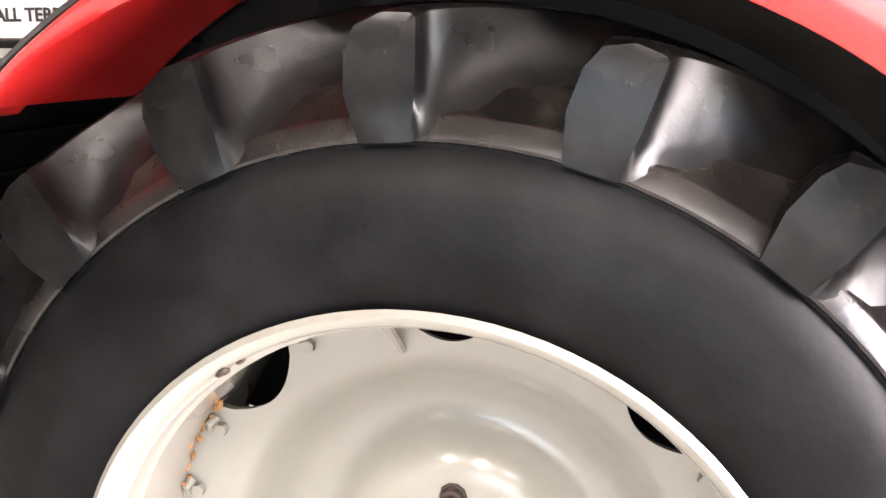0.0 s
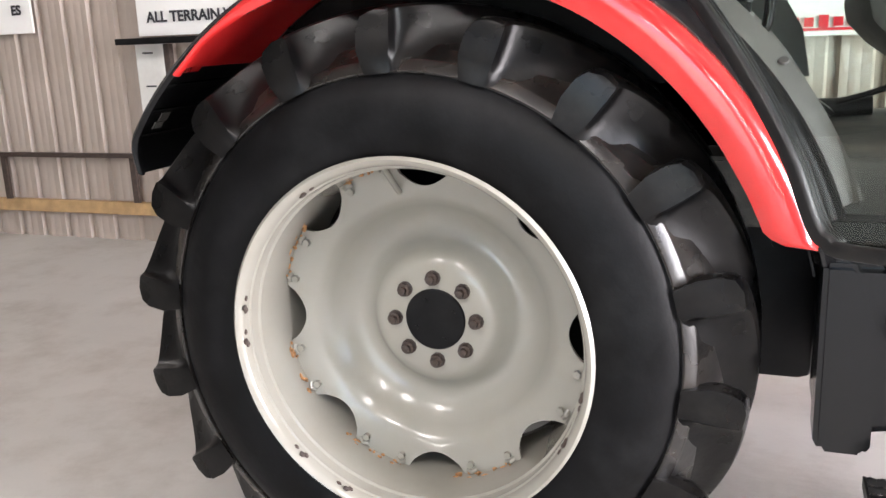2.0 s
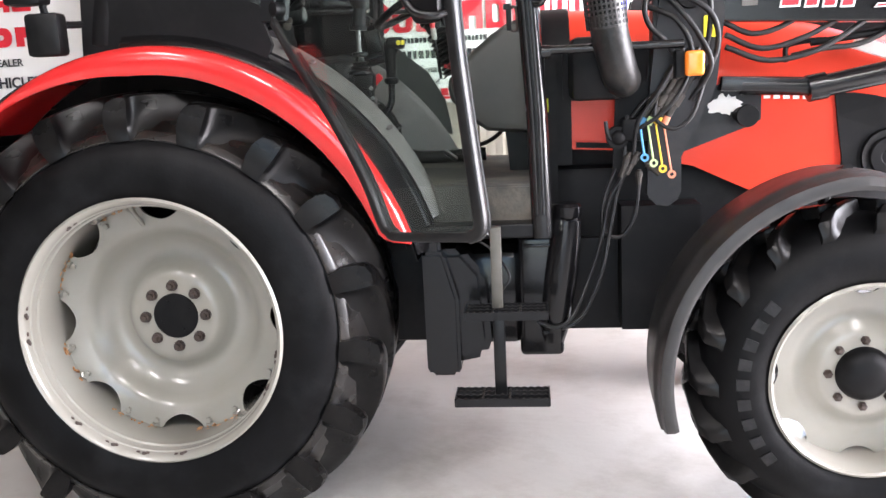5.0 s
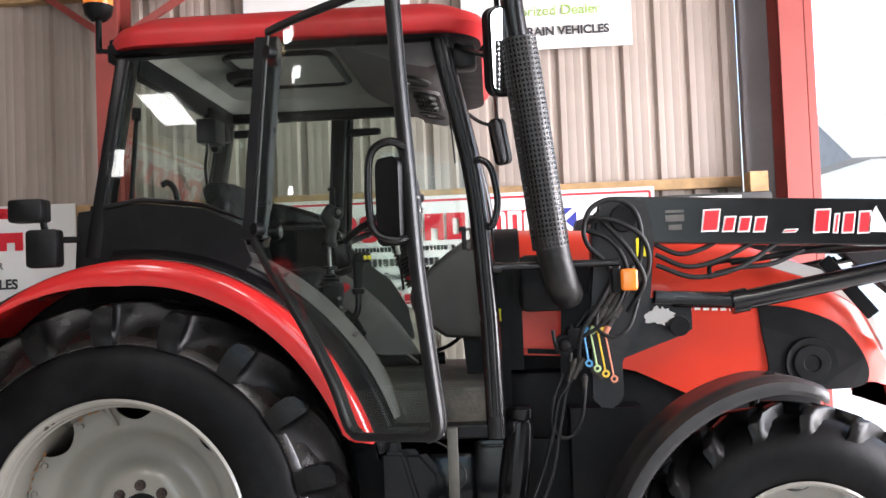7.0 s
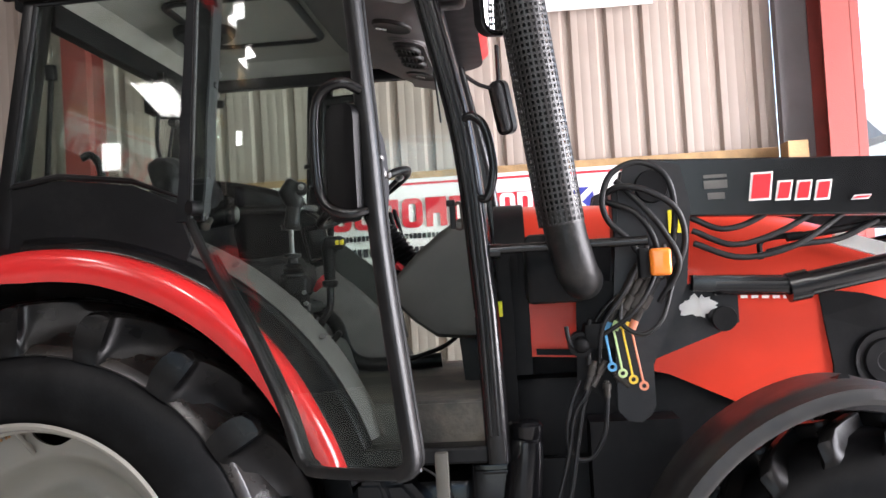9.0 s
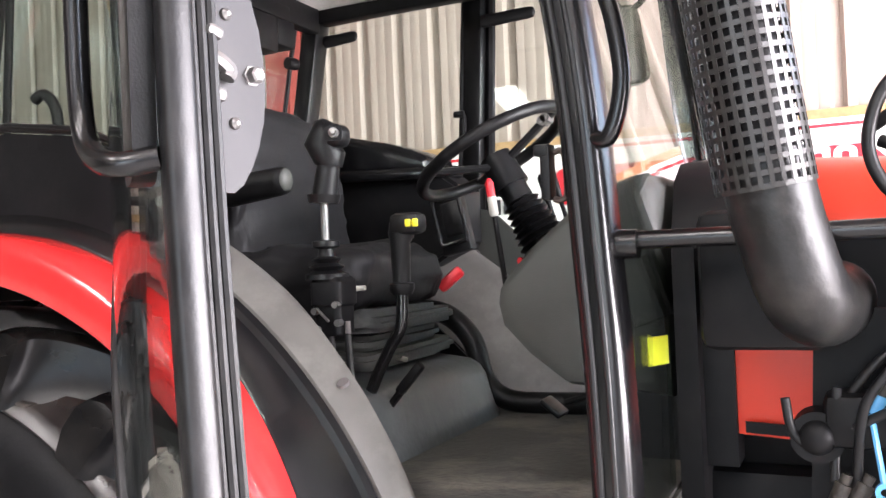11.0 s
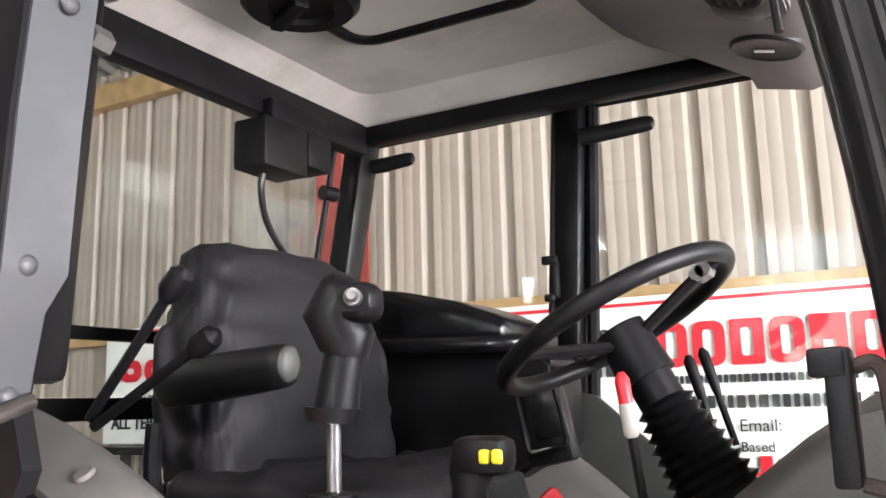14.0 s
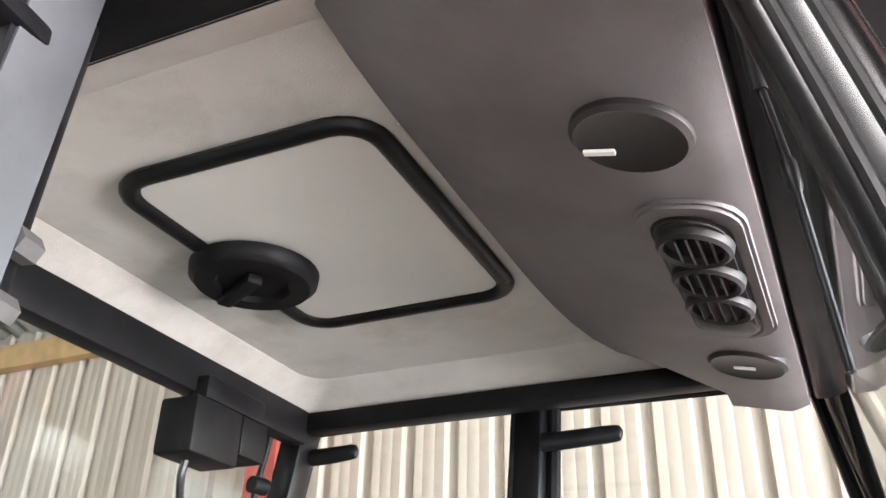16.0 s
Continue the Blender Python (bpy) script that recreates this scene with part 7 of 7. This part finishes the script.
# ---- front loader ----
loader = thing("front_loader", "black front loader with boom, brackets and hydraulic hoses on the tractor", "loader")
for s in (-1, 1):
    bm = B()
    prism(bm, [(1.74, 1.78), (1.76, 1.86), (1.84, 1.885), (1.93, 1.86), (1.955, 1.74), (1.93, 1.50), (2.10, 1.46), (2.10, 1.37), (2.05, 1.345), (1.815, 1.26), (1.815, 1.14), (1.80, 1.11), (1.77, 1.09), (1.73, 1.095), (1.70, 1.13), (1.71, 1.50)], s * 0.425, s * 0.44)
    prism(bm, [(1.74, 1.78), (1.76, 1.86), (1.84, 1.885), (1.93, 1.86), (1.955, 1.74), (1.93, 1.50), (1.815, 1.26), (1.815, 1.14), (1.80, 1.11), (1.77, 1.09), (1.73, 1.095), (1.70, 1.13), (1.71, 1.50)], s * 0.52, s * 0.535)
    box(bm, (1.73, s * 0.48, 1.5), (0.02, 0.09, 0.6), 0.003)
    part("mounting_bracket", bm, BRACKET, loader, "black steel loader bracket", smooth=0)
    bm = B()
    prism(bm, [(1.62, 0.62), (1.90, 0.62), (1.90, 1.08), (1.62, 1.08)], s * 0.30, s * 0.44)
    part("frame_plate", bm, BLACK, loader, smooth=0)
    for a, r in (((1.84, 1.80), 0.034), ((2.03, 1.39), 0.026)):
        bm = B()
        tube(bm, [(a[0], s * 0.40, a[1]), (a[0], s * 0.545, a[1]), (a[0], s * 0.545, a[1]), (a[0], s * 0.556, a[1])], [r, r, r * 1.5, r * 1.4], 20)
        part("pivot_pin", bm, BLACK, loader)
    bm = B()
    bar(bm, (1.80, s * 0.48, 1.80), (3.05, s * 0.48, 1.735), 0.085, 0.175, 0.006)
    boom = part("boom", bm, GLOSS, loader, "black box-section loader boom", smooth=0)
    bm = B()
    bar(bm, (3.02, s * 0.48, 1.76), (3.75, s * 0.48, 1.10), 0.085, 0.16, 0.006)
    part("boom_front", bm, BLACK, loader, smooth=0)
    # brand shapes on the boom
    yv = s * 0.526
    x = 2.13
    for i, (w, h) in enumerate(((0.065, 0.085), (0.045, 0.06), (0.045, 0.06), (0.045, 0.06), (0.05, 0.014), (0.06, 0.09), (0.02, 0.075), (0.045, 0.08), (0.045, 0.085))):
        if i in (4, 5):
            x += 0.05
        zc = 1.80 - (x - 1.80) * 0.052
        bm = B()
        prism(bm, [(x, zc - 0.045), (x + w, zc - 0.045), (x + w + 0.012, zc - 0.045 + h), (x + 0.012, zc - 0.045 + h)], yv - 0.002, yv + 0.002)
        block = part("brand_block", bm, SIGNWHITE, boom, "white block with red middle", smooth=0)
        bm = B()
        g = 0.006 if h > 0.03 else 0.004
        prism(bm, [(x + g, zc - 0.045 + g), (x + w - g, zc - 0.045 + g), (x + w + 0.012 - g, zc - 0.045 + h - g), (x + 0.012 + g, zc - 0.045 + h - g)], yv - 0.004, yv + 0.004)
        part("brand_fill", bm, REDPL, block, smooth=0)
        x += w + 0.012
    bm = B()
    prism(bm, [(2.72, 1.715), (2.82, 1.71), (2.775, 1.81)], yv - 0.002, yv + 0.002)
    part("white_triangle", bm, WHITE, boom, "white triangle", smooth=0)
    bm = B()
    for i, (x, z, w, h) in enumerate(((2.0, 1.82, 0.07, 0.01), (2.0, 1.795, 0.07, 0.025), (2.01, 1.76, 0.05, 0.02))):
        box(bm, (x + w / 2, yv, z), (w, 0.004, h), 0)
    part("label_bars", bm, GREYPL, boom, smooth=0)
    bm = B()
    cyl(bm, (2.02, s * 0.48, 1.49), (2.28, s * 0.48, 1.475), 0.032, 18)
    bar(bm, (1.95, s * 0.48, 1.50), (2.28, s * 0.48, 1.475), 0.06, 0.05, 0.006)
    cyl(bm, (2.27, s * 0.48, 1.472), (3.0, s * 0.48, 1.60), 0.038, 20)
    cyl(bm, (2.24, s * 0.48, 1.468), (2.30, s * 0.48, 1.478), 0.046, 18)
    part("lift_cylinder", bm, GLOSS, loader, "black hydraulic lift cylinder")
    bm = B()
    cyl(bm, (3.0, s * 0.48, 1.60), (3.3, s * 0.48, 1.65), 0.02, 16)
    part("cylinder_rod", bm, CHROME, loader)
    bm = B()
    cyl(bm, (2.25, s * 0.47, 1.62), (2.95, s * 0.47, 1.70), 0.012, 10)
    tube(bm, spline([(2.17, s * 0.47, 1.56), (2.17, s * 0.47, 1.61), (2.21, s * 0.47, 1.625), (2.3, s * 0.47, 1.63)], 4), 0.009, 8)
    part("steel_pipe", bm, BLACK, loader)
bm = B()
bar(bm, (3.02, -0.48, 1.70), (3.02, 0.48, 1.70), 0.10, 0.10, 0.006)
part("cross_tube", bm, BLACK, loader, smooth=0)
# headgear behind the bonnet's nose
for s in (-1, 1):
    bm = B()
    bar(bm, (2.62, s * 0.40, 1.62), (2.78, s * 0.44, 1.40), 0.03, 0.05, 0.004)
    bar(bm, (2.95, s * 0.40, 1.50), (3.1, s * 0.44, 1.20), 0.03, 0.05, 0.004)
    part("boom_link", bm, BLACK, loader, smooth=0)

HOSES = [
    [(1.86, -0.56, 1.52), (1.89, -0.59, 1.65), (1.893, -0.60, 1.765), (1.862, -0.60, 1.84), (1.79, -0.60, 1.87), (1.716, -0.60, 1.84), (1.685, -0.60, 1.765), (1.70, -0.60, 1.70), (1.75, -0.59, 1.65), (1.80, -0.57, 1.58)],
    [(1.69, -0.58, 1.78), (1.74, -0.61, 1.80), (1.82, -0.62, 1.78), (1.90, -0.61, 1.72), (1.92, -0.59, 1.62), (1.87, -0.57, 1.50)],
    [(1.70, -0.57, 1.76), (1.78, -0.60, 1.72), (1.83, -0.60, 1.64), (1.84, -0.58, 1.54), (1.80, -0.56, 1.46)],
    [(1.73, -0.58, 1.82), (1.80, -0.61, 1.74), (1.86, -0.60, 1.66), (1.90, -0.59, 1.56), (1.84, -0.56, 1.45)],
    [(1.96, -0.50, 1.70), (2.05, -0.50, 1.66), (2.15, -0.49, 1.68), (2.25, -0.48, 1.74)],
    [(1.96, -0.51, 1.66), (2.08, -0.51, 1.61), (2.22, -0.50, 1.64), (2.36, -0.48, 1.71)],
    [(1.96, -0.52, 1.62), (2.10, -0.52, 1.57), (2.27, -0.51, 1.60), (2.44, -0.48, 1.70)],
    [(2.18, -0.50, 1.58), (2.28, -0.50, 1.60), (2.40, -0.49, 1.61), (2.52, -0.48, 1.66)],
    [(1.624, -0.56, 1.26), (1.608, -0.57, 1.194), (1.567, -0.57, 1.125), (1.540, -0.58, 1.0), (1.494, -0.60, 0.86), (1.43, -0.66, 0.735), (1.37, -0.68, 0.705), (1.31, -0.70, 0.73)],
    [(1.650, -0.56, 1.27), (1.624, -0.57, 1.222), (1.592, -0.57, 1.142), (1.563, -0.58, 1.0), (1.53, -0.60, 0.86), (1.47, -0.64, 0.74), (1.40, -0.66, 0.695), (1.33, -0.66, 0.68)],
    [(1.668, -0.57, 1.20), (1.663, -0.57, 1.13), (1.650, -0.57, 1.06), (1.610, -0.57, 0.998), (1.565, -0.57, 1.00), (1.541, -0.57, 1.05), (1.553, -0.57, 1.142), (1.592, -0.56, 1.228)],
    [(1.630, -0.56, 1.41), (1.624, -0.56, 1.37), (1.612, -0.56, 1.335), (1.590, -0.56, 1.322), (1.566, -0.56, 1.345), (1.558, -0.56, 1.392)],
    [(1.88, -0.57, 1.50), (1.84, -0.59, 1.40), (1.78, -0.60, 1.36), (1.72, -0.58, 1.40), (1.74, -0.56, 1.50)],
    [(1.78, -0.57, 1.56), (1.73, -0.59, 1.48), (1.67, -0.59, 1.40), (1.655, -0.57, 1.33), (1.65, -0.56, 1.26)],
    [(1.85, -0.58, 1.60), (1.81, -0.60, 1.50), (1.75, -0.60, 1.42), (1.66, -0.57, 1.36), (1.60, -0.53, 1.33)],
    [(1.76, -0.52, 1.50), (1.68, -0.54, 1.44), (1.63, -0.54, 1.36), (1.62, -0.55, 1.27)],
]
for k, h in enumerate(HOSES):
    bm = B()
    tube(bm, spline(h, 7), 0.0095 if k < 8 else 0.007, 10)
    part("hydraulic_hose", bm, HOSE, loader, "black hydraulic hose")
# steel unions where the lower hoses meet
for a, b in (((1.638, -0.565, 1.285), (1.606, -0.572, 1.20)), ((1.668, -0.565, 1.285), (1.625, -0.572, 1.21)), ((1.668, -0.57, 1.225), (1.667, -0.57, 1.175)), ((1.69, -0.57, 1.25), (1.735, -0.57, 1.205))):
    a, b = Vector(a), Vector(b)
    bm = B()
    tube(bm, [a, a.lerp(b, 0.15), a.lerp(b, 0.16), a.lerp(b, 0.5), a.lerp(b, 0.51), b], [0.008, 0.008, 0.013, 0.013, 0.0095, 0.0095], 10)
    part("hose_union", bm, GRIME, loader, "worn steel hose union")
# couplers with coloured dust caps
for k, (c, mt) in enumerate(((BLUEPL, "blue"), (GREENPL, "green"), (CAPYELLOW, "yellow"), (CAPRED, "orange"))):
    x = 1.668 + 0.026 * k
    y = -0.56
    bm = B()
    tube(bm, [(x + 0.150, y + 0.03, 1.620), (x + 0.128, y + 0.01, 1.580), (x + 0.120, y, 1.565), (x + 0.119, y, 1.563), (x + 0.095, y, 1.525), (x + 0.094, y, 1.523), (x + 0.064, y, 1.475), (x + 0.063, y, 1.473), (x + 0.040, y, 1.437), (x + 0.039, y, 1.435), (x + 0.014, y, 1.392)],
         [0.009, 0.010, 0.010, 0.0165, 0.0165, 0.012, 0.012, 0.0175, 0.0175, 0.013, 0.012], 12)
    part("coupler", bm, GRIME, loader, "worn steel quick coupler")
    bm = B()
    cyl(bm, (x + 0.018, y - 0.004, 1.40), (x + 0.006, y - 0.004, 1.375), 0.012, 14)
    bar(bm, (x + 0.004, y - 0.012, 1.375), (x + 0.016 + 0.004 * k, y - 0.02, 1.278 - 0.020 * k), 0.009, 0.005, 0.001)
    m = Matrix.Translation((x + 0.018 + 0.004 * k, y - 0.02, 1.266 - 0.020 * k))
    lathe(bm, [(0.007, -0.004), (0.014, -0.004), (0.014, 0.004), (0.007, 0.004)], 16, m, closed=True)
    part("dust_cap", bm, c, loader, mt + " plastic dust cap on its strap")
bm = B()
prism(bm, [(1.585, 1.22), (1.74, 1.10), (1.74, 1.52), (1.60, 1.52)], -0.500, -0.485)
part("hose_bracket", bm, BLACK, loader, "greasy black hose bracket plate", smooth=0)
bm = B()
box(bm, (1.66, -0.53, 1.36), (0.10, 0.08, 0.08), 0.015)
cyl(bm, (1.60, -0.56, 1.335), (1.60, -0.50, 1.335), 0.038, 18)
ball(bm, (1.60, -0.56, 1.335), (0.026, 0.02, 0.026), 12)
part("valve_block", bm, BLACK, loader, "greasy black valve block")
bm = B()
random.seed(11)
prism(bm, [(1.975 + (0.045 + 0.022 * random.random()) * math.cos(2 * math.pi * k / 30), 1.425 + (0.024 + 0.018 * random.random()) * math.sin(2 * math.pi * k / 30)) for k in range(30)], -0.4415, -0.440)
part("worn_paint_patch", bm, WHITE, loader, "pale patch of worn paint", smooth=0)
bm = B()
prism(bm, rounded(1.885, 1.655, 1.925, 1.725, 0.004), -0.5375, -0.536)
part("warning_sticker", bm, YELLOW, loader, "yellow warning sticker", smooth=0)

# ---- small parts under the part they belong to ----
OWNER = {"seat_cushion": ("seat_back", "armrest", "bellows_fold", "seat_lever", "seat_belt_buckle"), "hatch_panel": ("hatch_seal", "hatch_handle"),
         "joystick_valve": ("thumb_switch", "switch_plate", "joystick_rod", "joystick_boot", "joystick_grip", "valve_bolt", "cable_end", "control_cable", "valve_bracket"),
         "gear_lever": ("gear_knob", "gear_boot", "knob_button"), "exhaust_silencer": ("exhaust_guard", "exhaust_elbow", "exhaust_pipe"),
         "column_cover": ("column_bellows", "red_lever"), "side_console": ("console_base", "console_ledge", "control_box", "control_screen", "screen_bezel"), "fuel_tank": ("filler_neck",)}
kin = {}
for ob in tractor.children:
    kin.setdefault(ob.name.split(".")[0], []).append(ob)
for owner, names in OWNER.items():
    for nm in names:
        for ob in kin.get(nm, ()):
            ob.parent = kin[owner][0]
